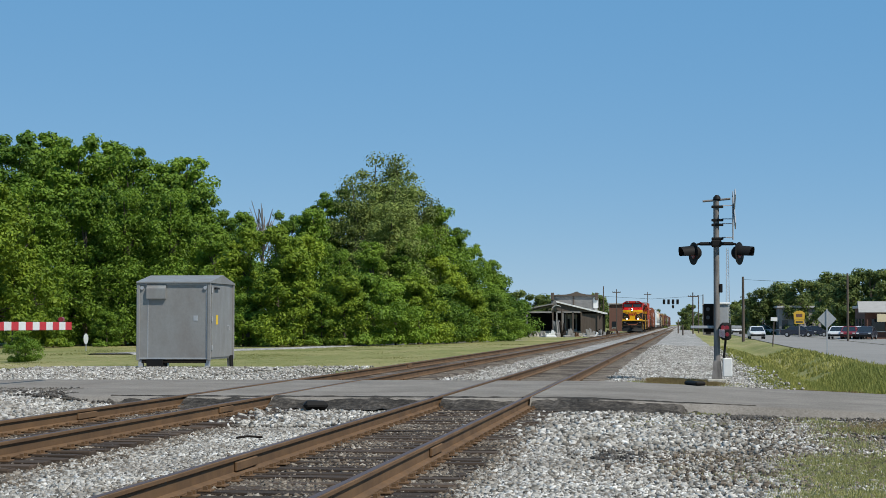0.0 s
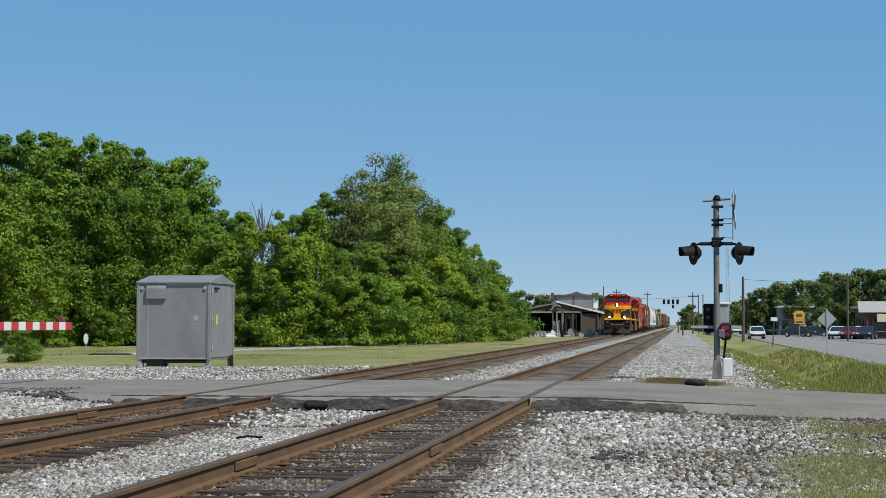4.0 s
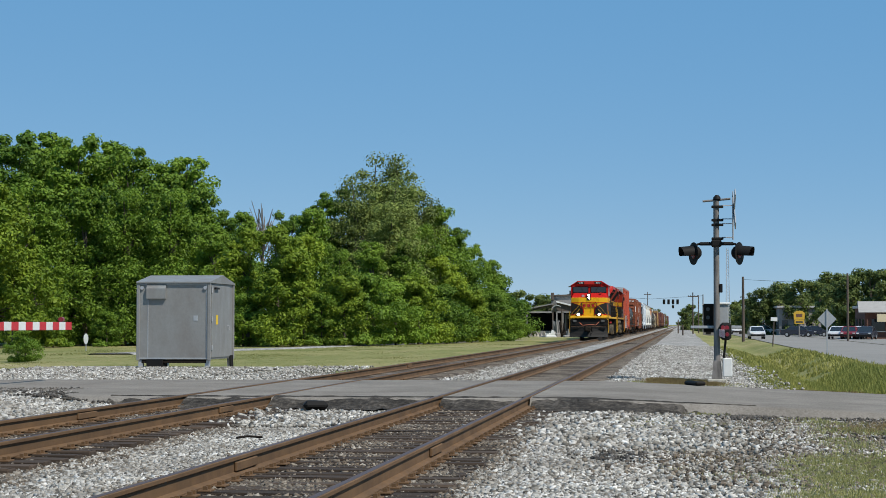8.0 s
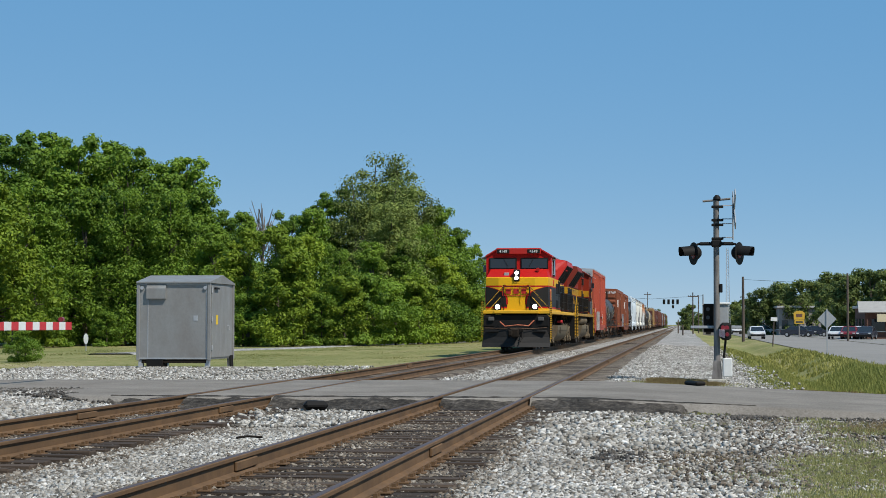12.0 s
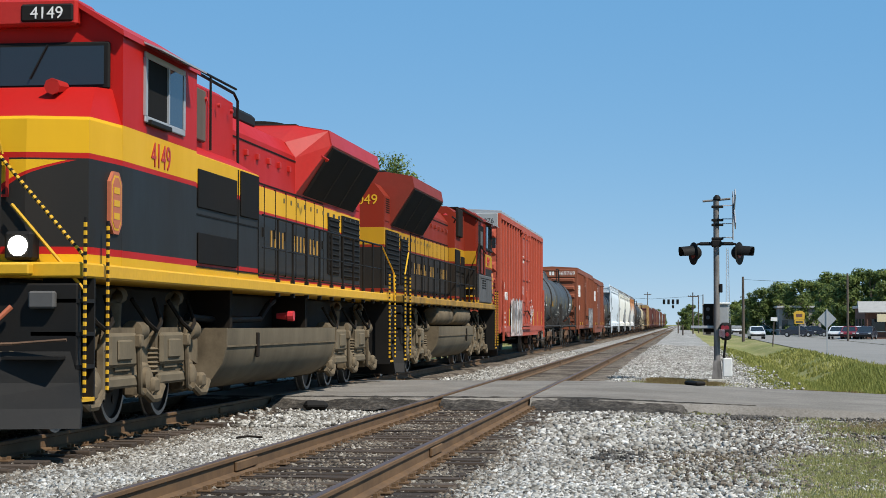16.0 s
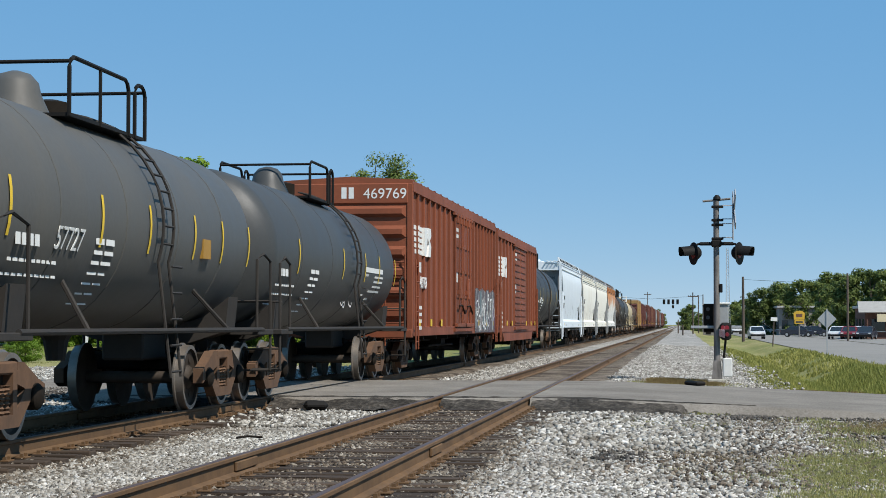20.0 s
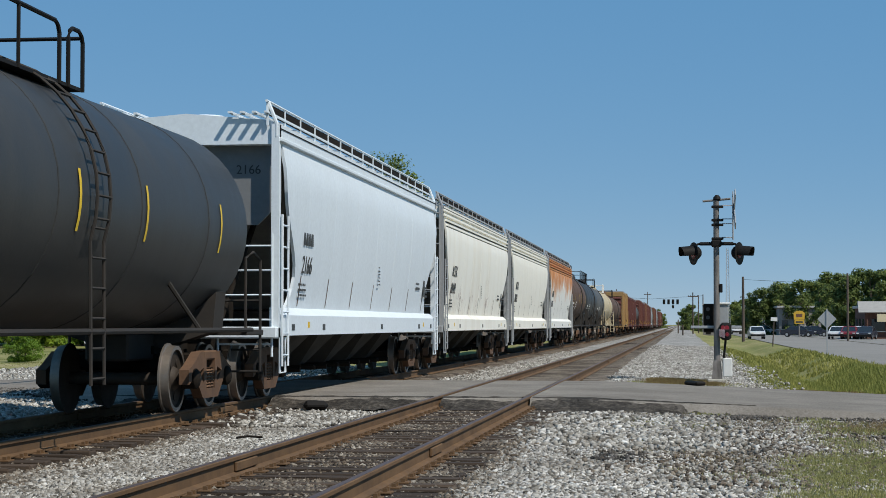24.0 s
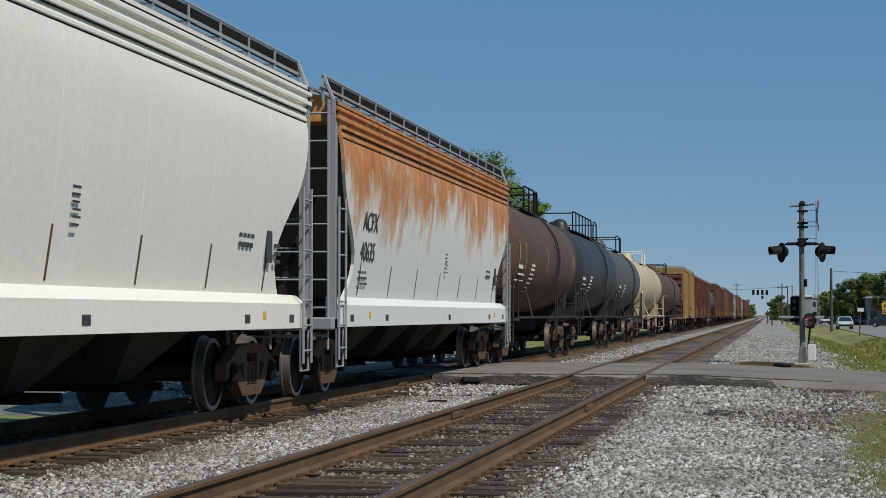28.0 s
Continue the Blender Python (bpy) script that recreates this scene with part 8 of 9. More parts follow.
    part("warning_label", Shape().box(a + 0.03, a + 0.036, -b + 0.75, -b + 1.0, z0 + 1.1, z0 + 1.40), MAT["markyellow"], door, "yellow warning label")
    part("door_handle", Shape().tube([(a + 0.03, b - 0.9, z0 + 1.05), (a + 0.1, b - 0.9, z0 + 1.05), (a + 0.1, b - 0.9, z0 + 0.92)], 0.02, 6), MAT["galv"], door)
    for z in (0.3, 1.2, 2.1):
        part("hinge", Shape().tube([(a + 0.035, -b + 0.22, z0 + z), (a + 0.035, -b + 0.22, z0 + z + 0.16)], 0.025, 8), MAT["galv"], door)
    part("door_light", Shape().box(a, a + 0.10, -b + 0.5, -b + 0.95, z0 + hh - 0.2, z0 + hh - 0.14), MAT["black"], g)
    part("conduit", Shape().tube([(a + 0.04, b - 0.25, z0 + 0.1), (a + 0.06, b - 0.25, -0.1)], 0.04, 8).tube([(a + 0.04, b - 0.45, z0 + 0.1), (a + 0.06, b - 0.45, -0.1)], 0.04, 8), MAT["black"], g)
    return g


equipment_cabinet()


def gate_arm(parent, x, y0, y1, z, flip=1):
    """A lowered barrier arm along y, striped red and white, with lamps on top."""
    n = max(3, int(abs(y1 - y0) / 0.40))
    for k in range(n):
        a, b = y0 + (y1 - y0) * k / n, y0 + (y1 - y0) * (k + 1) / n
        part("arm_stripe", Shape().box(x - 0.035, x + 0.035, *sorted((a, b)), z - 0.085, z + 0.085, 0.004), MAT["signred" if k % 2 else "white"], parent, "red reflective stripe" if k % 2 else "white reflective stripe")
    for q in (0.05, 0.55):
        y = y1 + (y0 - y1) * q
        lm = part("arm_lamp", Shape().lathe([(y - 0.06, 0.055), (y + 0.06, 0.055)], "y", (x, 0, z + 0.14), 10), MAT["car_red"], parent, "dark red arm lamp")
    return parent


def crossing_signal():
    X, Y, g0 = 0.87, 48.3, -0.18
    g = thing("crossing_signal", "level-crossing signal mast with hooded lamps and lowered barrier", "crossing signal", m=pose(X, Y, g0))
    part("foundation", Shape().box(-0.24, 0.24, -0.24, 0.24, -0.25, -0.01, 0.02), MAT["pad"], g, "concrete foundation")
    part("mast_base", Shape().prism([(-0.13, -0.13), (0.13, -0.13), (0.13, 0.13), (-0.13, 0.13)], "z", -0.02, 0.46, [(-0.09, -0.09), (0.09, -0.09), (0.09, 0.09), (-0.09, 0.09)]), MAT["pole_steel"], g, "flared cast base")
    mast = part("mast", Shape().lathe([(0.4, 0.078), (4.52, 0.072)], "z", (0, 0, 0), 16), MAT["pole_steel"], g, "aluminium mast with shadow stripes painted in", 40)
    part("bell", Shape().lathe([(4.50, 0.05), (4.55, 0.10), (4.60, 0.09), (4.66, 0.04)], "z", (0.02, 0, 0), 16), MAT["black"], g, "crossing bell", 40)
    part("top_arm", Shape().tube([(-0.34, 0, 4.50), (0.36, 0, 4.56)], 0.028, 8), MAT["pole_steel"], g)
    for z in (4.36, 4.02, 3.90, 3.55):
        part("mast_clamp", Shape().box(-0.12, 0.18, -0.10, 0.10, z - 0.03, z + 0.03, 0.01), MAT["black"], mast)
        part("sign_bracket", Shape().tube([(0.15, 0.0, z + 0.03), (0.42, 0.0, z + 0.03)], 0.014, 6), MAT["galv"], mast)
    # crossbuck seen on edge
    cb = part("sign_post", Shape().tube([(0.42, 0, 3.52), (0.42, 0, 4.6)], 0.02, 6), MAT["galv"], g)
    for a in (45, -45):
        b = part("crossbuck_blade", Shape().box(-0.012, 0.012, -0.61, 0.61, -0.115, 0.115, 0.004), MAT["sign_back"], cb, "crossbuck blade seen edge-on", at=pose(0.45, 0, 4.28, a, 0, 3))
    # cross arm with four hooded lamps, two each way
    part("cross_arm", Shape().tube([(-0.42, 0, 3.42), (0.42, 0, 3.42)], 0.045, 8), MAT["black"], g)
    part("arm_hub", Shape().box(-0.13, 0.13, -0.12, 0.12, 3.34, 3.52, 0.03), MAT["black"], g)
    for sx in (-1, 1):
        turn = Matrix.Translation((sx * 0.5, 0, 0)) @ Matrix.Rotation(radians(-24 * sx), 4, "Z") @ Matrix.Translation((-sx * 0.5, 0, 0))
        L = part("lamp_unit", Shape().lathe([(sx * 0.40, 0.10), (sx * 0.46, 0.16), (sx * 0.58, 0.17)], "x", (0, 0, 3.19), 16), MAT["black"], g, "black lamp unit", 40, turn)
        part("background_disc", Shape().lathe([(sx * 0.575, 0.29), (sx * 0.59, 0.29)], "x", (0, 0, 3.17), 24), MAT["black"], L)
        s = Shape()
        n = 14
        vs = []
        for k in range(n + 1):
            a = math.pi * (-0.12 + 1.24 * k / n)
            vs += [(sx * 0.585, 0.185 * math.cos(a), 3.19 + 0.185 * math.sin(a)), (sx * (0.98 - 0.16 * abs(k / n - 0.5)), 0.165 * math.cos(a), 3.17 + 0.165 * math.sin(a))]
        inn = [(x, y * 0.95, 3.19 + (z - 3.19) * 0.95) for x, y, z in vs]
        fs = [(2 * k, 2 * k + 1, 2 * k + 3, 2 * k + 2) for k in range(n)]
        s.add(vs, fs).add(inn, fs)
        part("hood", s, MAT["black"], L, "long black lamp hood", 40)
        part("lens", Shape().lathe([(sx * 0.588, 0.15), (sx * 0.60, 0.12)], "x", (0, 0, 3.19), 16), MAT["car_red"], L, "dark red lens")
        part("hanger", Shape().tube([(sx * 0.40, 0, 3.42), (sx * 0.50, 0, 3.40), (sx * 0.50, 0, 3.26)], 0.035, 7), MAT["black"], L)
    # one cabinet in two boxes: the shaded side is coloured dark
    cs = part("relay_case", Shape().box(-0.33, -0.03, 0.16, 0.50, 1.17, 1.90, 0.02), MAT["grime"], g, "relay case's shaded side as a dark box behind the mast")
    for z in (1.32, 1.55, 1.76):
        part("case_latch", Shape().lathe([(0.145, 0.05), (0.165, 0.05)], "y", (-0.22, 0, z), 10), MAT["frame_grey"], cs)
    # the cabinet's lit side, coloured pale
    cs = part("relay_case", Shape().box(0.02, 0.30, 0.16, 0.52, 1.20, 1.88, 0.02), MAT["hop_grey"], g, "relay case's lit side as a pale grey box behind the mast")
    part("case_lid", Shape().box(-0.02, 0.34, 0.12, 0.56, 1.88, 1.93, 0.01), MAT["white"], cs)
    part("junction_box", Shape().box(0.07, 0.15, -0.08, 0.08, 2.18, 2.40, 0.01), MAT["black"], g)
    # barrier machine and lowered arm towards the road
    m = part("barrier_machine", Shape().box(0.08, 0.36, -0.30, 0.22, 0.98, 1.42, 0.06), MAT["black"], g, "dark barrier machine")
    part("counterweight_arm", Shape().box(-0.66, 0.62, 0.08, 0.15, 1.27, 1.34, 0.01), MAT["galv"], m)
    part("machine_stand", Shape().tube([(0.16, -0.05, 0.4), (0.22, -0.05, 1.0)], 0.03, 8), MAT["black"], m)
    part("lower_box", Shape().box(0.14, 0.38, -0.16, 0.14, 0.05, 0.52, 0.02), MAT["white"], g, "pale junction box at the base")
    gate_arm(m, 0.08, -0.4, -7.6, 1.16)
    part("arm_end", Shape().box(0.03, 0.13, -7.66, -7.605, 1.05, 1.27, 0.01), MAT["black"], m, "black end cap of the arm")
    part("tip_lamp", Shape().lathe([(-7.70, 0.04), (-7.62, 0.05)], "y", (0.08, 0, 1.16), 12), MAT["car_red"], m, "red lamp at the arm's tip")
    return g


crossing_signal()
gl = thing("barrier_gate", "lowered red and white striped barrier across the road", "barrier", m=pose(-13.15, 27.6, -0.2))
part("foundation", Shape().box(-0.35, 0.35, -0.35, 0.35, -0.2, 0.08, 0.02), MAT["pad"], gl)
part("mast", Shape().lathe([(0.05, 0.08), (4.6, 0.07)], "z", (0, -0.3, 0), 14), MAT["pole_steel"], gl, "", 40)
part("barrier_machine", Shape().box(-0.25, 0.25, -0.25, 0.3, 0.95, 1.6, 0.04), MAT["black"], gl)
gate_arm(gl, 0.0, 0.4, 11.9, 1.36)


def track_tower(px, depth, w, h, mat, label):
    x, y = spot(px, depth)
    g = thing("track_tower", label, "building", "small towers by the track", m=pose(x, y, -0.4))
    part("wall", Shape().box(-w / 2, w / 2, -w / 2, w / 2, -0.2, h, 0.02), MAT[mat], g)
    part("roof", Shape().box(-w / 2 - 0.12, w / 2 + 0.12, -w / 2 - 0.12, w / 2 + 0.12, h, h + 0.16, 0.02), MAT["tin"], g)
    part("door", Shape().box(-0.4, 0.4, -w / 2 - 0.03, -w / 2, 0, 2.0, 0.01), MAT["hole"], g)
    part("window", Shape().box(-0.3, 0.3, -w / 2 - 0.03, -w / 2, h - 1.4, h - 0.6, 0.01), MAT["glass"], g)


track_tower(1253, 300, 1.7, 4.6, "pole_steel", "dark grey narrow equipment tower far along the track")
track_tower(1283, 310, 1.0, 4.3, "galv", "pale narrow equipment tower far along the track")


def pole(px, depth, top, base=-0.4, r=0.13, arm=None, name="utility_pole", label="dark wooden utility pole", group="utility poles"):
    x, y = spot(px, depth)
    ht = EYE_Z + (574 - top) / FOCAL * depth - base
    g = thing(name, label, "pole", group, m=pose(x, y, base))
    part("shaft", Shape().lathe([(-0.3, r), (ht, r * 0.7)], "z", (0, 0, 0), 10), MAT["wood"], g, "", 40)
    if arm:
        part("crossarm", Shape().box(-arm, arm, -0.05, 0.05, ht - 0.7, ht - 0.55), MAT["wood"], g)
        for q in (-0.9, -0.4, 0.4, 0.9):
            part("insulator", Shape().lathe([(ht - 0.55, 0.03), (ht - 0.45, 0.05), (ht - 0.40, 0.02)], "z", (q * arm, 0, 0), 8), MAT["glass"], g)
    return x, y, base + ht


p0 = pole(1315, 200, 490, r=0.17)
pole(1326, 330, 518, r=0.14)
for px, d, tp, a in ((1226, 300, 518, 0.8), (1236, 340, 523, None), (1068, 320, 507, None), (1091, 360, 512, 0.8), (1146, 460, 517, 0.9), (1200, 300, 566, None), (1003, 262, 545, None), (1013, 262, 540, None), (994, 250, 548, None), (1208, 250, 575, None)):
    pole(px, d, tp, -0.4, 0.12, a)
w1 = spot(1500, 190)
solid("overhead_wire", Shape().tube([(p0[0], p0[1], p0[2] - 0.3), ((p0[0] + w1[0]) / 2, (p0[1] + w1[1]) / 2, p0[2] - 0.7), (w1[0], w1[1], p0[2] - 0.2)], 0.018, 5), MAT["black"], "thin black overhead wire from pole to pole", "wire")
x, y = w1
pw = thing("utility_pole", "dark wooden utility pole", "pole", "utility poles", m=pose(x, y + 0.05, -0.5))
part("shaft", Shape().lathe([(-0.3, 0.13), (p0[2] + 0.6, 0.1)], "z", (0, 0, 0), 10), MAT["wood"], pw)

# lattice mast
x, y = spot(1287, 350)
lm = thing("radio_mast", "slender galvanised lattice radio mast", "mast", m=pose(x, y, -0.4))
for k in range(3):
    a = k * math.tau / 3
    part("mast_leg", Shape().tube([(math.cos(a) * 0.55, math.sin(a) * 0.55, -0.2), (math.cos(a) * 0.22, math.sin(a) * 0.22, 15.8)], 0.045, 6), MAT["galv"], lm)
s = Shape()
for k in range(30):
    z0, z1 = k * 0.52, (k + 1) * 0.52
    for q in range(3):
        a, b = q * math.tau / 3, (q + 1) * math.tau / 3
        r0, r1 = 0.55 - 0.33 * z0 / 15.8, 0.55 - 0.33 * z1 / 15.8
        s.tube([(math.cos(a) * r0, math.sin(a) * r0, z0), (math.cos(b) * r1, math.sin(b) * r1, z1)], 0.025, 4, False)
part("lacing", s, MAT["galv"], lm)

# traffic signals on a span over the far street
x0, y0 = spot(1165, 420)
x1, y1 = spot(1236, 420)
tg = thing("traffic_signal_span", "row of dark traffic signal heads on a span wire", "traffic light", m=pose(0, 0, 0))
zz = EYE_Z + (574 - 531) / FOCAL * 420
for xx, yy in ((x0 - 14, y0), (x1 + 1, y1)):
    part("span_pole", Shape().lathe([(-0.6, 0.16), (zz + 1.2, 0.11)], "z", (xx, yy, 0), 10), MAT["pole_steel"], tg)
part("span_wire", Shape().tube([(x0 - 14, y0, zz + 0.9), ((x0 + x1) / 2 - 6, (y0 + y1) / 2, zz + 0.2), (x1 + 1, y1, zz + 0.9)], 0.03, 5), MAT["black"], tg)
for px in (1175, 1183, 1191, 1199):
    x, y = spot(px, 420)
    hd = part("signal_head", Shape().box(x - 0.28, x + 0.28, y - 0.2, y + 0.2, zz - 1.0, zz + 0.1, 0.05), MAT["black"], tg, "black signal head")
    for k in range(3):
        part("visor", Shape().lathe([(y - 0.36, 0.13), (y - 0.2, 0.13)], "y", (x, 0, zz - 0.2 - 0.33 * k), 10), MAT["black"], hd)
x, y = spot(1191, 419)
part("signal_head", Shape().box(x - 0.25, x + 0.25, y - 0.2, y + 0.2, zz - 1.9, zz - 1.2, 0.05), MAT["black"], tg)

# signs by the street
x, y = spot(1463, 105)
sg = thing("diamond_sign", "back of a grey diamond road sign on a post", "road sign", m=pose(x, y, -0.55))
part("post", Shape().box(-0.035, 0.035, -0.03, 0.03, -0.3, 2.6), MAT["galv"], sg)
zc = EYE_Z + (574 - 565) / FOCAL * 105 + 0.55
part("panel", Shape().prism([(-0.53, zc), (0, zc - 0.53), (0.53, zc), (0, zc + 0.53)], "y", 0.032, 0.040), MAT["sign_back"], sg, "bare aluminium back")
x, y = spot(1367, 150)
sg = thing("street_sign", "small white sign on a leaning post", "road sign", m=pose(x, y, -0.5, 0, 3, 0))
part("post", Shape().tube([(0, 0, -0.3), (0, 0, 2.2)], 0.05, 7), MAT["wood"], sg)
part("panel", Shape().box(-0.26, 0.26, -0.07, -0.04, 1.95, 2.25), MAT["white"], sg)
x, y = spot(1414, 245)
sg = thing("shop_sign", "yellow shield-shaped shop sign on a pole", "sign", m=pose(x, y, -0.5))
zc = EYE_Z + (574 - 562) / FOCAL * 245 + 0.5
part("post", Shape().tube([(0, 0.1, -0.2), (0, 0.1, zc)], 0.09, 8), MAT["pole_steel"], sg)
part("panel", Shape().prism([(-0.66, zc - 0.3), (0.66, zc - 0.3), (0.74, zc + 0.55), (0.35, zc + 0.85), (-0.35, zc + 0.85), (-0.74, zc + 0.55)], "y", -0.1, 0.05), MAT["sign_yellow"], sg)
part("lower_panel", Shape().box(-0.62, 0.62, -0.1, 0.05, zc - 0.85, zc - 0.36, 0.01), MAT["sign_yellow"], sg)
part("picture_bar", Shape().box(-0.4, 0.4, -0.115, -0.1, zc + 0.05, zc + 0.45), MAT["brick"], sg)
part("letter_bar", Shape().box(-0.45, 0.45, -0.115, -0.1, zc - 0.7, zc - 0.5), MAT["ink"], sg)
x, y = spot(153, 120)
mk = thing("marker_post", "small white oval marker on a post", "marker", m=pose(x, y, -0.45))
part("post", Shape().tube([(0, 0, -0.2), (0, 0, 0.7)], 0.03, 6), MAT["galv"], mk)
part("plate", Shape().lathe([(-0.03, 0.02), (-0.03, 0.26), (-0.01, 0.26), (-0.01, 0.02)], "y", (0, 0, 0), 18), MAT["white"], mk, at=Matrix.LocRotScale((0, 0, 0.72), None, (0.6, 1, 1.3)))


# ---- old freight shed ----
def old_shed():
    x, y = spot(990, 262)
    g = thing("old_freight_shed", "derelict weathered freight shed with a tin canopy", "building", m=pose(x, y, -0.45))
    # upper loft with a parapet that rises to a shallow peak
    part("loft_wall", Shape().box(-1.26, 4.75, 2.0, 12.0, 3.4, 5.75), MAT["barn"], g, "grey weathered loft wall")
    part("loft_parapet", Shape().prism([(-1.3, 5.72), (0.9, 5.80), (1.6, 5.95), (2.28, 6.20), (2.9, 5.95), (3.7, 5.80), (5.2, 5.72), (5.2, 5.58), (-1.3, 5.58)], "y", 1.7, 2.1), MAT["wood"], g, "dark stepped parapet")
    part("loft_roof", Shape().box(-1.3, 5.0, 2.1, 12.2, 5.60, 5.72), MAT["wood"], g)
    for xx in (-1.3, 4.85):
        part("parapet_pier", Shape().box(xx, xx + 0.42, 1.65, 2.1, 5.0, 6.05, 0.03), MAT["wood"], g)
    for k in range(12):
        part("wall_board", Shape().box(-1.26, 4.7, 1.965, 2.0, 4.02 + k * 0.13, 4.11 + k * 0.13), MAT["barn"], g)
    part("loft_mullion", Shape().box(1.75, 1.95, 1.90, 1.96, 3.9, 5.6), MAT["wood"], g)
    part("white_gable", Shape().box(4.62, 5.30, 1.85, 2.0, 3.9, 5.35), MAT["white"], g, "white painted side strip")
    # two roof slopes of different height over open bays
    part("canopy_roof", Shape().prism([(-6.1, 3.38), (-1.0, 4.36), (-1.0, 4.50), (-6.1, 3.53)], "y", -1.5, 14.0), MAT["barn"], g, "weathered sagging shed roof")
    part("canopy_roof", Shape().prism([(-0.36, 4.66), (6.1, 3.08), (6.1, 3.27), (-0.36, 4.85)], "y", -1.5, 14.0), MAT["white"], g, "pale tin roof slope with a bright edge")
    part("front_beam", Shape().box(-4.6, -1.0, -1.3, -1.15, 3.2, 3.42), MAT["barn"], g)
    part("front_beam", Shape().box(-0.3, 3.0, -1.3, -1.15, 3.2, 3.42), MAT["barn"], g)
    for xx in (-5.6, -4.45, -0.85, -0.3, 0.55, 1.95, 3.1, 5.4):
        part("canopy_post", Shape().box(xx - 0.1, xx + 0.1, -1.3, -1.1, -0.2, 3.3), MAT["barn" if xx in (-4.45, -0.3, 0.55) else "wood"], g)
    part("gable_infill", Shape().prism([(-0.3, 3.42), (3.9, 3.42), (3.9, 3.6), (-0.3, 4.66)], "y", -1.2, -1.1), MAT["wood"], g)
    part("end_wall", Shape().box(3.2, 6.0, -1.1, -0.95, -0.1, 3.1), MAT["wood"], g, "dark boarded bay")
    # near-black colour stands for the shade inside the open bays
    part("back_wall", Shape().box(-6.0, 6.0, 8.0, 8.2, -0.1, 3.4), MAT["hole"], g, "back wall blackened for the shade inside")
    part("side_wall", Shape().box(0.7, 2.4, 0.5, 0.7, -0.1, 3.0), MAT["barn"], g)
    for xx in (0.9, 1.7):
        part("window", Shape().box(xx, xx + 0.5, 0.44, 0.5, 1.0, 2.4), MAT["hole"], g)
    part("platform", Shape().box(-6.0, 5.4, -0.6, 8.0, -0.2, 0.7), MAT["barn"], g, "old loading platform")
    part("lamp_bracket", Shape().tube([(-0.9, -1.35, 3.9), (-0.4, -1.5, 4.3), (0.3, -1.5, 4.1)], 0.05, 6), MAT["white"], g)
    return g


old_shed()
rj = random.Random(31)
for k in range(17):
    x, y = spot(918 + k * 11 + rj.uniform(-4, 4), 238 + rj.uniform(-8, 8))
    tall = 2.2 if k in (6, 7) else rj.uniform(0.5, 1.3)
    s = Shape()
    for q in range(9):
        cx, cy, hh, lean = rj.uniform(-0.5, 0.5), rj.uniform(-0.5, 0.5), tall * rj.uniform(0.35, 1.0), rj.uniform(-0.6, 0.6)
        wd = rj.uniform(0.05, 0.22)
        s.add([(cx - wd, cy - 0.06, -0.15), (cx + wd, cy - 0.06, -0.15), (cx + wd, cy + 0.06, -0.15), (cx - wd, cy + 0.06, -0.15), (cx - wd + lean, cy - 0.06, hh), (cx + wd * 0.6 + lean, cy - 0.06, hh * 0.9), (cx + wd * 0.6 + lean, cy + 0.06, hh * 0.9), (cx - wd + lean, cy + 0.06, hh)],
              [(0, 3, 2, 1), (4, 5, 6, 7), (0, 1, 5, 4), (1, 2, 6, 5), (2, 3, 7, 6), (3, 0, 4, 7)])
    s.box(-0.7, 0.6, -0.5, 0.5, -0.15, tall * 0.25, 0.08)
    solid("scrap_pile", s, MAT[("grime", "barn", "truck_rust", "pad", "grey_wall", "white", "barn")[k % 7]], "heap of scrap and lumber by the old shed", "scrap", "scrap by the shed", m=pose(x, y, -0.45, 0, 0, rj.uniform(0, 90)))


# ---- town buildings ----
def shop(px, depth, w, d, h, wall, label, awning=None, windows=3):
    x, y = spot(px, depth)
    g = thing("shop_building", label, "building", "buildings of the town", m=pose(x, y, -0.5))
    part("wall", Shape().box(0, w, 0, d, -0.1, h), MAT[wall], g)
    part("roof", Shape().box(-0.3, w + 0.3, -0.4, d + 0.3, h, h + 0.3, 0.03), MAT["tin"], g)
    if awning:
        part("canopy_roof", Shape().prism([(-1.4, h - 0.5), (-0.003, h + 0.75), (0.4, h + 0.75), (0.4, h + 0.6), (-1.2, h - 0.6)], "x", -0.8, w), MAT["shingle"], g, "sloping grey shingled canopy")
        part("awning", Shape().box(1.2, w, -1.6, -1.4, h - 1.6, h - 0.7, 0.02), MAT["cream_wall"], g, "cream awning")
        for q in (0.1, w * 0.5, w - 0.2):
            part("awning_post", Shape().box(q, q + 0.12, -1.5, -1.38, -0.1, h - 1.3), MAT["brick"], g)
    for k in range(windows):
        a = w * (k + 0.25) / windows
        wd = part("window", Shape().box(a, a + w * 0.5 / windows, -0.04, 0.0, 0.9, 2.3), MAT["glass"], g)
        part("window_sill", Shape().box(a - 0.05, a + w * 0.5 / windows + 0.05, -0.09, 0, 0.8, 0.9), MAT["white"], wd)
        a = d * (k + 0.25) / windows
        wd = part("window", Shape().box(-0.04, 0.0, a, a + d * 0.5 / windows, 0.9, 2.3), MAT["glass"], g)
        part("window_sill", Shape().box(-0.09, 0, a - 0.05, a + d * 0.5 / windows + 0.05, 0.8, 0.9), MAT["white"], wd)
    return g


shop(1530, 215, 9, 12, 3.55, "brick", "low brick shop with a cream awning and white fascia", "white")
shop(1378, 290, 5.5, 10, 4.2, "grey_wall", "grey two-storey shop front in the town")
shop(1448, 300, 6, 8, 2.6, "grey_wall", "low grey shop in the town")
shop(1352, 340, 4, 8, 2.6, "white", "low white building in the town")
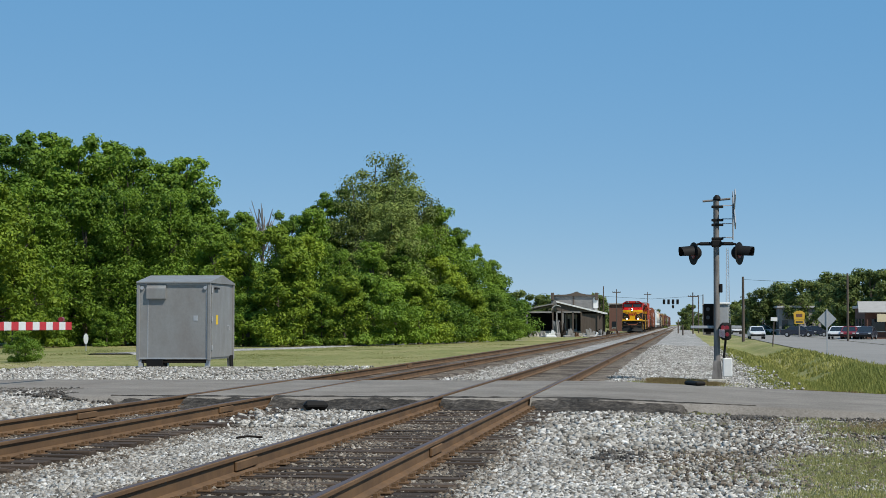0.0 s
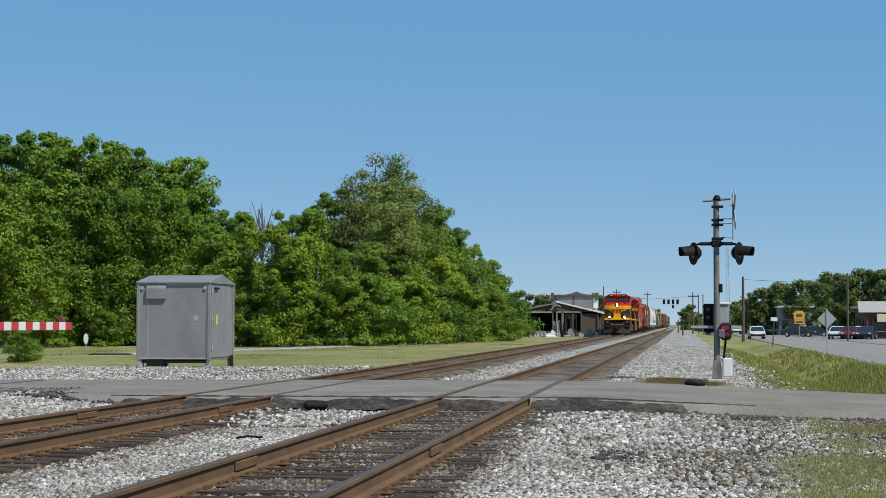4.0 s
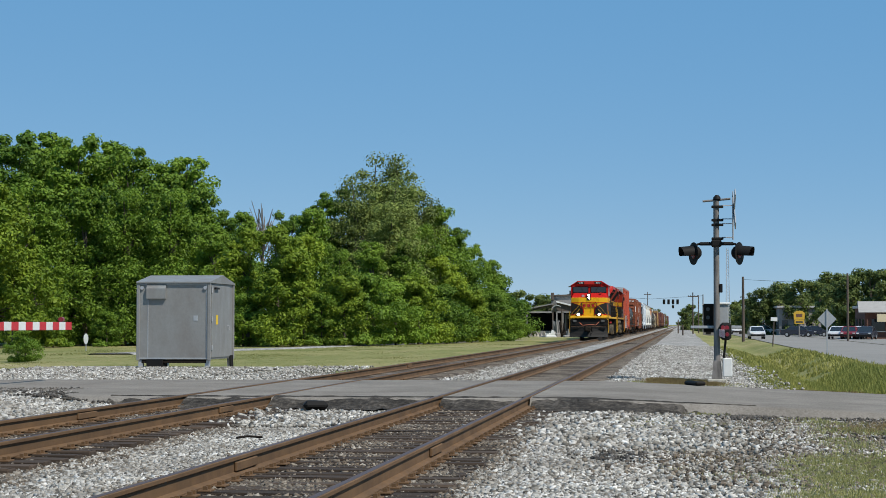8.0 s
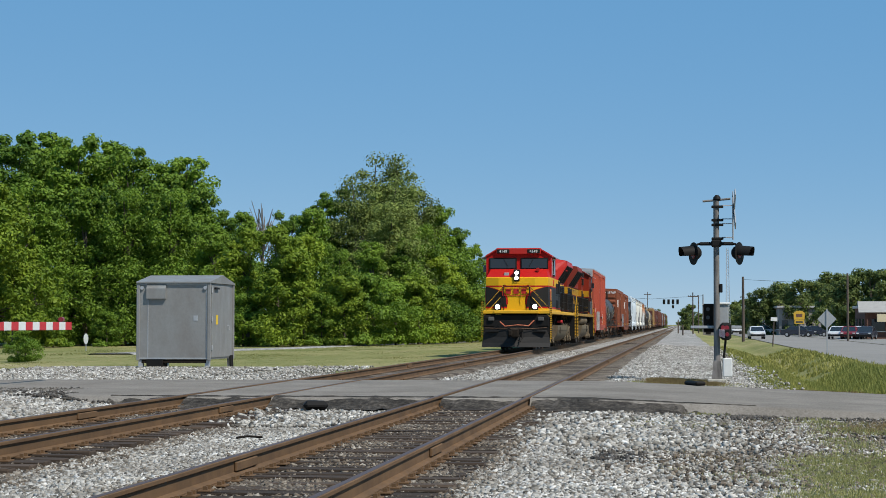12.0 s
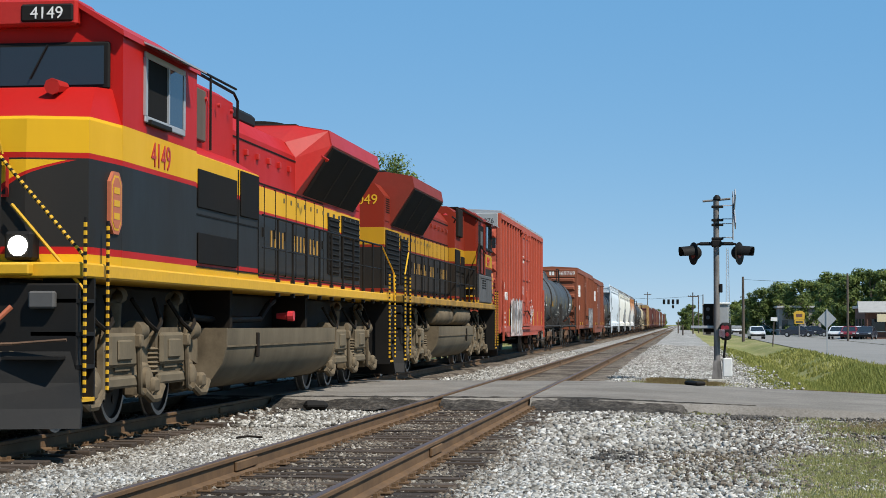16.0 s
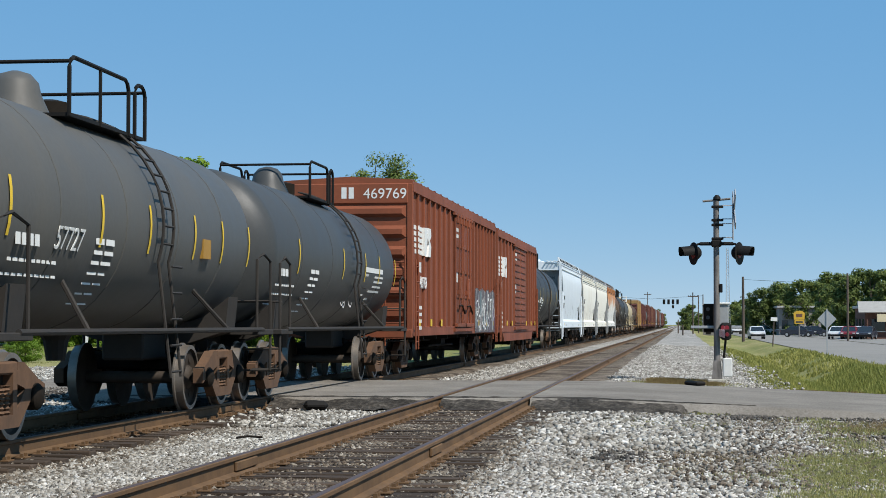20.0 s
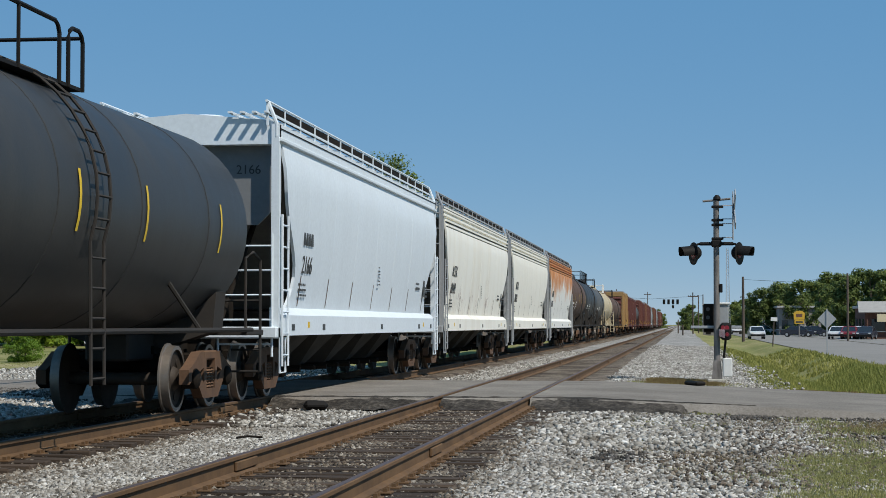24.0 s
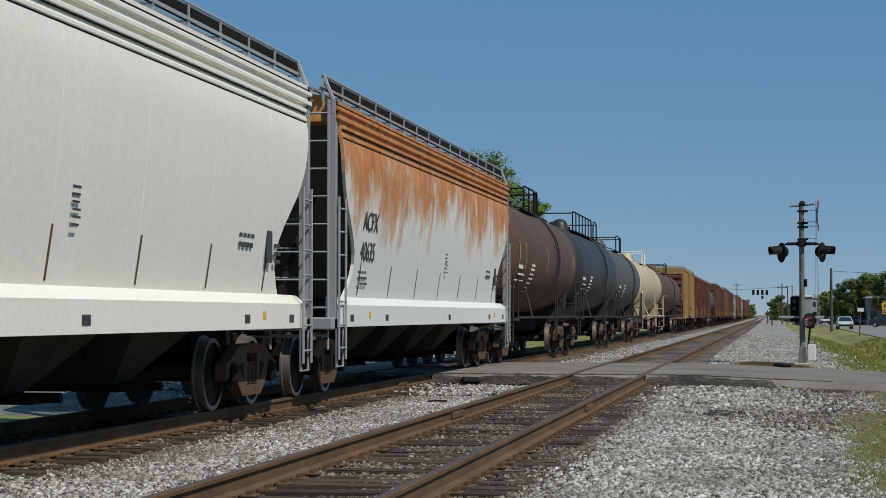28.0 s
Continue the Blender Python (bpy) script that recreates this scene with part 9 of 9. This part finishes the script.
shop(1078, 420, 7, 10, 6.1, "brick", "long brick warehouse behind the shed")


# ---- parked cars ----
def make_car(name, mat, label):
    g = thing(name, label, "car", "cars in the street")
    prof = [(-2.15, 0.30), (-2.25, 0.52), (-2.18, 0.74), (-1.2, 0.90), (1.6, 0.95), (2.2, 0.90), (2.26, 0.55), (2.15, 0.30)]
    body = part("body", Shape().prism(prof, "x", -0.86, 0.86), MAT[mat], g, "", 25)
    low, high = [(-0.82, -1.25), (0.82, -1.25), (0.82, 1.62), (-0.82, 1.62)], [(-0.64, -0.55), (0.64, -0.55), (0.64, 0.95), (-0.64, 0.95)]
    cabin = part("window_band", Shape().prism(low, "z", 0.90, 1.38, high), MAT["glass"], g, "dark tinted windows all round")
    part("car_roof", Shape().prism([(-0.66, -0.58), (0.66, -0.58), (0.66, 0.98), (-0.66, 0.98)], "z", 1.375, 1.44, [(-0.54, -0.42), (0.54, -0.42), (0.54, 0.85), (-0.54, 0.85)]), MAT[mat], g)
    for sg in (-1, 1):
        for ya, yb in ((-1.22, -0.55), (0.25, 0.22), (1.60, 0.95)):
            part("window_pillar", Shape().tube([(sg * 0.825, ya, 0.90), (sg * 0.648, yb, 1.39)], 0.045, 5), MAT[mat], cabin)
    for sg in (-1, 1):
        for yy in (-1.4, 1.4):
            w = part("wheel", Shape().lathe([(sg * 0.68, 0.31), (sg * 0.88, 0.31)], "x", (0, yy, 0.31), 16), MAT["tyre"], g)
            part("rim", Shape().lathe([(sg * 0.88, 0.18), (sg * 0.89, 0.17)], "x", (0, yy, 0.31), 12), MAT["galv"], w)
        part("headlight", Shape().box(*sorted((sg * 0.5, sg * 0.8)), -2.27, -2.22, 0.62, 0.74), MAT["white"], g)
        part("tail_light", Shape().box(*sorted((sg * 0.55, sg * 0.82)), 2.21, 2.26, 0.7, 0.85), MAT["signred"], g)
    part("bumper", Shape().box(-0.84, 0.84, -2.31, -2.2, 0.35, 0.55, 0.03), MAT["black"], g)
    return g


car_w = make_car("car", "car_white", "silver-white saloon car in the street")
car_r = make_car("car", "car_red", "dark red saloon car parked by the shop")
car_d = make_car("car", "car_dark", "dark blue saloon car parked by the shop")


def park(c, px, depth, turn, first):
    x, y = spot(px, depth)
    m = pose(x, y, -0.48, 0, 0, turn)
    if first:
        c.matrix_basis = m
    else:
        copy_thing(c, m)


park(car_w, 1338, 215, 2, True)
park(car_w, 1482, 214, -12, False)
park(car_r, 1503, 212, -10, True)
park(car_d, 1533, 208, -14, True)
park(car_w, 1519, 214, -14, False)
park(car_d, 1412, 250, 80, False)
park(car_w, 1436, 262, 75, False)
park(car_d, 1440, 255, 80, False)
park(car_w, 1302, 330, 3, False)
park(car_w, 1352, 300, 85, False)
park(car_w, 1372, 320, 85, False)

# ---- ties, spikes and stones ----
rk = random.Random(77)
TIE_MESH = []
for k in range(5):
    r0 = random.Random(k)
    s = Shape().box(-1.30, 1.30, -0.115, 0.115, -0.18, 0.0, 0.012)
    s.v = [(x, y + 0.012 * math.sin(x * 3 + k), z + r0.uniform(-0.008, 0.008)) for x, y, z in s.v]
    TIE_MESH.append(s.mesh("tie"))
PLATE = Shape().box(-0.18, 0.18, -0.09, 0.09, 0.0, 0.018, 0.004)
for q in (-0.13, 0.13):
    for yy in (-0.06, 0.06):
        PLATE.box(q - 0.018, q + 0.018, yy - 0.018, yy + 0.018, 0.01, 0.05)
PLATE_MESH = PLATE.mesh("tie_plate")
for tr, cx, y_from, y_to in ((track_near, TRACKS[0], 3.0, 96.0), (track_far, TRACKS[1], 9.0, 96.0)):
    y, k = y_from, 0
    while y < y_to:
        if not (ROAD[0] - 0.1 < y < ROAD[1] + 0.1):
            t_ = part("tie", TIE_MESH[k % 5], MAT["tie"], tr, at=pose(cx + rk.uniform(-0.05, 0.05), y, -0.186 + rk.uniform(-0.012, 0.006), 0, rk.uniform(-0.3, 0.3), rk.uniform(-1.6, 1.6)))
            if y < 46:
                for e in (-HALF, HALF):
                    part("tie_plate", PLATE_MESH, MAT["rail"], tr, at=pose(cx + e, y, -0.190))
        y += 0.5 + rk.uniform(-0.03, 0.03)
        k += 1
    s = Shape()
    while y < 420:
        s.box(cx - 1.3, cx + 1.3, y - 0.115, y + 0.115, -0.36, -0.185 + rk.uniform(-0.01, 0.005))
        y += 0.5
    far = part("far_ties", s, MAT["tie"], tr)
    far["kind"] = "stuff"


def stones(name, mat, label, boxes, seed, size=0.033, hfun=None, blur=0.13):
    """Angular stones laid one by one over stretches x0, x1, y0, y1, number per square metre."""
    rng = np.random.default_rng(seed)
    base = np.array([(1, 0, 0), (-1, 0, 0), (0, 1, 0), (0, -1, 0), (0, 0, 1), (0, 0, -1)], float)
    tri = np.array([(0, 2, 4), (2, 1, 4), (1, 3, 4), (3, 0, 4), (2, 0, 5), (1, 2, 5), (3, 1, 5), (0, 3, 5)])
    P, S = [], []
    for x0, x1, y0, y1, dens, lift in boxes:
        n = int((x1 - x0) * (y1 - y0) * dens)
        x, y = rng.uniform(x0, x1, n) + rng.normal(0, blur, n), rng.uniform(y0, y1, n)
        z = np.array([(hfun or bed_z)(a, b) for a, b in zip(x, y)]) + lift
        P.append(np.stack([x, y, z], 1))
        S.append(rng.uniform(0.6, 1.25, n) * size)
    P, S = np.concatenate(P), np.concatenate(S)
    n = len(P)
    v = base[None] * rng.uniform(0.65, 1.25, (n, 6, 1)) + rng.normal(0, 0.22, (n, 6, 3))
    q = rng.normal(size=(n, 4))
    q /= np.linalg.norm(q, axis=1)[:, None]
    w, a, b, c = q.T
    R = np.stack([1 - 2 * (b * b + c * c), 2 * (a * b - c * w), 2 * (a * c + b * w), 2 * (a * b + c * w), 1 - 2 * (a * a + c * c), 2 * (b * c - a * w), 2 * (a * c - b * w), 2 * (b * c + a * w), 1 - 2 * (a * a + b * b)], 1).reshape(n, 3, 3)
    v = np.einsum("nij,nkj->nki", R, v) * S[:, None, None] * np.array([1.0, 1.0, 0.8]) + P[:, None, :]
    f = (tri[None] + (np.arange(n) * 6)[:, None, None]).reshape(-1)
    me = bpy.data.meshes.new(name)
    me.vertices.add(n * 6)
    me.vertices.foreach_set("co", v.ravel())
    me.loops.add(n * 24)
    me.loops.foreach_set("vertex_index", f)
    me.polygons.add(n * 8)
    me.polygons.foreach_set("loop_start", np.arange(n * 8) * 3)
    me.update(calc_edges=True)
    me.materials.append(MAT[mat])
    ob = new(name, me)
    return tagged(ob, label, "ballast", kind="stuff")


stones("ballast_stones", "stone", "loose pale grey crushed ballast stones", [
    (-6.3, -4.6, 6, 31, 780, 0.015), (-6.75, -6.1, 8, 31, 260, 0.01), (-2.05, -0.2, 4, 31, 720, 0.01), (-0.2, 2.0, 5, 31, 470, 0.0), (2.0, 5.0, 8, 31, 210, -0.005),
    (-12.0, -8.9, 24, 33, 480, 0.0), (-6.45, -4.55, 41, 62, 260, 0.01), (-2.05, 1.6, 41.2, 64, 240, 0.0), (-11.5, -8.9, 41.2, 60, 160, 0.0), (-2.05, 1.6, 64, 96, 110, 0.01), (-6.45, -4.55, 62, 96, 120, 0.01)], 1)
stones("coarse_ballast", "stone", "coarse pale ballast along the road's edge", [(-6.2, -4.6, 26, 30.6, 220, 0.05), (-12.5, -9.0, 26, 30.6, 220, 0.05), (-1.9, 0.5, 22, 30.5, 120, 0.03), (-2.0, 2.2, 41.3, 75, 50, 0.0), (-2.0, 2.0, 62, 130, 40, 0.0), (-6.4, -4.6, 41.3, 100, 25, 0.02), (-13.5, -9.2, 25.0, 33.5, 230, 0.05), (-16.6, -12.5, 27.0, 34.8, 170, 0.02)], 2, 0.05, None, 0.3)
stones("tie_ballast", "stone_tan", "brownish fouled ballast between the ties", [
    (-4.75, -1.9, 5, 31, 480, 0.024), (-9.2, -6.1, 9, 31, 460, 0.022), (-4.6, -2.0, 41.2, 60, 130, 0.0), (-9.0, -6.4, 41.2, 60, 110, 0.0)], 3, 0.030)


def blades(name, mat, label, boxes, seed, hfun):
    rng = np.random.default_rng(seed)
    V, n_all = [], 0
    for x0, x1, y0, y1, dens, ht, wd, *thr in boxes:
        n = int(abs((x1 - x0) * (y1 - y0)) * dens)
        x, y = rng.uniform(x0, x1, n) + rng.normal(0, 0.16, n), rng.uniform(y0, y1, n) + rng.normal(0, 0.2, n)
        y = np.where(y > 31, np.maximum(y, 41.25), np.minimum(y, 30.9))
        keep = np.array([noise.noise((a * 0.8, b * 0.45, seed)) + 0.5 * noise.noise((a * 3, b * 2, seed)) for a, b in zip(x, y)]) + rng.normal(0, 0.16, n) > (thr[0] if thr else 0.0)
        x, y = x[keep], y[keep]
        n = len(x)
        z = np.array([hfun(a, b) for a, b in zip(x, y)])
        a = rng.uniform(0, math.tau, n)
        hh = ht * rng.uniform(0.4, 1.2, n)
        dx, dy = np.cos(a) * wd, np.sin(a) * wd
        lx, ly = rng.normal(0, 0.35, n) * hh, rng.normal(0, 0.35, n) * hh
        V.append(np.stack([np.stack([x - dx, y - dy, z - 0.02], 1), np.stack([x + dx, y + dy, z - 0.02], 1), np.stack([x + lx, y + ly, z + hh], 1)], 1))
    V = np.concatenate(V)
    n = len(V)
    me = bpy.data.meshes.new(name)
    me.vertices.add(n * 3)
    me.vertices.foreach_set("co", V.ravel())
    me.loops.add(n * 3)
    me.loops.foreach_set("vertex_index", np.arange(n * 3))
    me.polygons.add(n)
    me.polygons.foreach_set("loop_start", np.arange(n) * 3)
    me.update(calc_edges=True)
    me.materials.append(MAT[mat])
    return tagged(new(name, me), label, "grass", kind="stuff")


blades("weeds", "weed", "sparse dry weeds growing through the gravel", [(1.15, 2.8, 15.3, 21.5, 4500, 0.045, 0.010, -0.4), (-1.1, 0.2, 26, 28.6, 1300, 0.045, 0.010, 0.0), (0.9, 3.6, 9, 17, 4200, 0.045, 0.008, -0.15), (1.4, 4.5, 17, 22, 2600, 0.05, 0.009, -0.05), (1.9, 5.5, 22, 30.5, 1100, 0.06, 0.011, 0.1), (-0.8, 1.6, 26, 30.6, 700, 0.05, 0.008, 0.28), (-0.4, 1.8, 18, 26, 700, 0.05, 0.007, 0.36), (-1.2, 1.4, 41.3, 47.5, 700, 0.07, 0.010, 0.1), (3.0, 8.0, 28, 31.2, 250, 0.08, 0.012)], 5, bed_z)
blades("dry_weeds", "weed_brown", "withered brown weeds beside the crossing signal", [(-0.7, 0.75, 45.6, 49.6, 3200, 0.09, 0.014, -0.35), (-1.5, 0.2, 41.6, 44.5, 900, 0.06, 0.010, 0.1), (1.0, 4.0, 41.3, 44, 900, 0.06, 0.012, 0.1), (2.2, 5.8, 25, 30.6, 700, 0.06, 0.010, 0.15), (0.2, 0.9, 20, 22, 1500, 0.05, 0.008, 0.1), (0.8, 2.6, 27, 30, 900, 0.05, 0.010, 0.2)], 15, bed_z)
blades("green_weeds", "blade", "low green weeds along the gravel's edge", [(1.0, 3.2, 10, 15.5, 5200, 0.05, 0.009, -0.1), (1.6, 3.4, 15.5, 19, 3200, 0.06, 0.010, 0.05), (-0.9, 0.6, 26.2, 28.6, 2600, 0.05, 0.009, -0.05), (0.1, 0.5, 30.2, 30.9, 2600, 0.08, 0.010, -0.3)], 16, bed_z)
blades("ditch_grass", "blade", "green and straw-coloured grass on the ditch banks", [(2.0, 5.2, 41.3, 75, 150, 0.13, 0.018, -0.3), (6.6, 8.2, 41.3, 80, 160, 0.15, 0.02, -0.4), (2.5, 8.0, 75, 130, 50, 0.18, 0.05)], 6, ground_z)
blades("bank_grass", "blade_bank", "taller, slightly darker green grass on the steep ditch bank", [(4.8, 7.2, 41.6, 80, 260, 0.24, 0.022, -0.15)], 7, ground_z)
blades("lawn_tufts", "lawn", "mown grass tufts over the field", [(-24, -10.5, 60, 100, 26, 0.016, 0.04, -0.2), (-40, -12, 100, 150, 8, 0.02, 0.07, -0.2), (-34, -20.5, 55, 100, 18, 0.018, 0.045, -0.2)], 8, ground_z)
stones("pad_stones", "stone", "pale crushed stones round the equipment cabinet", [(-20.0, -12.2, 41.2, 57.5, 60, 0.0), (-12.6, -9.3, 41.3, 52, 70, -0.04), (-13.2, -10.5, 52, 64, 30, -0.10)], 9, 0.05, lambda x, y: -0.15)

stones("asphalt_crumbs", "crumb", "dark crumbs of broken asphalt along the road's edge", [(-2.2, 1.4, 29.5, 31.1, 260, 0.03), (-2.4, 0.2, 28.9, 30.2, 110, 0.02), (-6.4, -4.2, 29.9, 31.1, 180, 0.05), (1.4, 5.5, 30.4, 31.1, 120, 0.02), (-11.2, -9.6, 30.9, 32.6, 160, 0.10), (-13.8, -11.2, 32.4, 34.9, 90, 0.08), (-0.95, -0.5, 19.9, 21.4, 260, 0.03), (-1.0, 0.1, 22.0, 25.5, 40, 0.02)], 41, 0.03)
# dark crumbs of spilled soil on the gravel
stones("soil_crumbs", "stone_tan", "dark crumbs of soil on the gravel", [(-0.9, 1.4, 17, 30.6, 45, 0.02), (-0.4, 0.7, 19, 26, 60, 0.02), (1.5, 4.5, 16, 30.6, 90, 0.01)], 40, 0.034, None, 0.5)
x, y = spot(1226, 46.0)
solid("rubber_flap", Shape().box(-0.12, 0.12, -0.3, 0.3, 0.0, 0.09, 0.03), MAT["black"], "black rubber block lying at the road's edge", "block", m=pose(x, 40.3, road_z(x) + 0.002, 0, 0, 25))
solid("asphalt_lump", Shape().box(-0.2, 0.2, -0.16, 0.16, 0.0, 0.15, 0.06), MAT["black"], "dark lump of broken asphalt beside the far rail", "debris", m=pose(-5.95, 30.35, -0.2, 0, 0, 15))
solid("loose_spike", Shape().tube([(-0.17, 0, 0.02), (0.0, 0.05, 0.03), (0.16, -0.04, 0.02)], 0.016, 6), MAT["grime"], "bent dark iron bar lying on the ballast", "debris", m=pose(-5.25, 22.6, -0.20, 0, 0, 40))

motions()
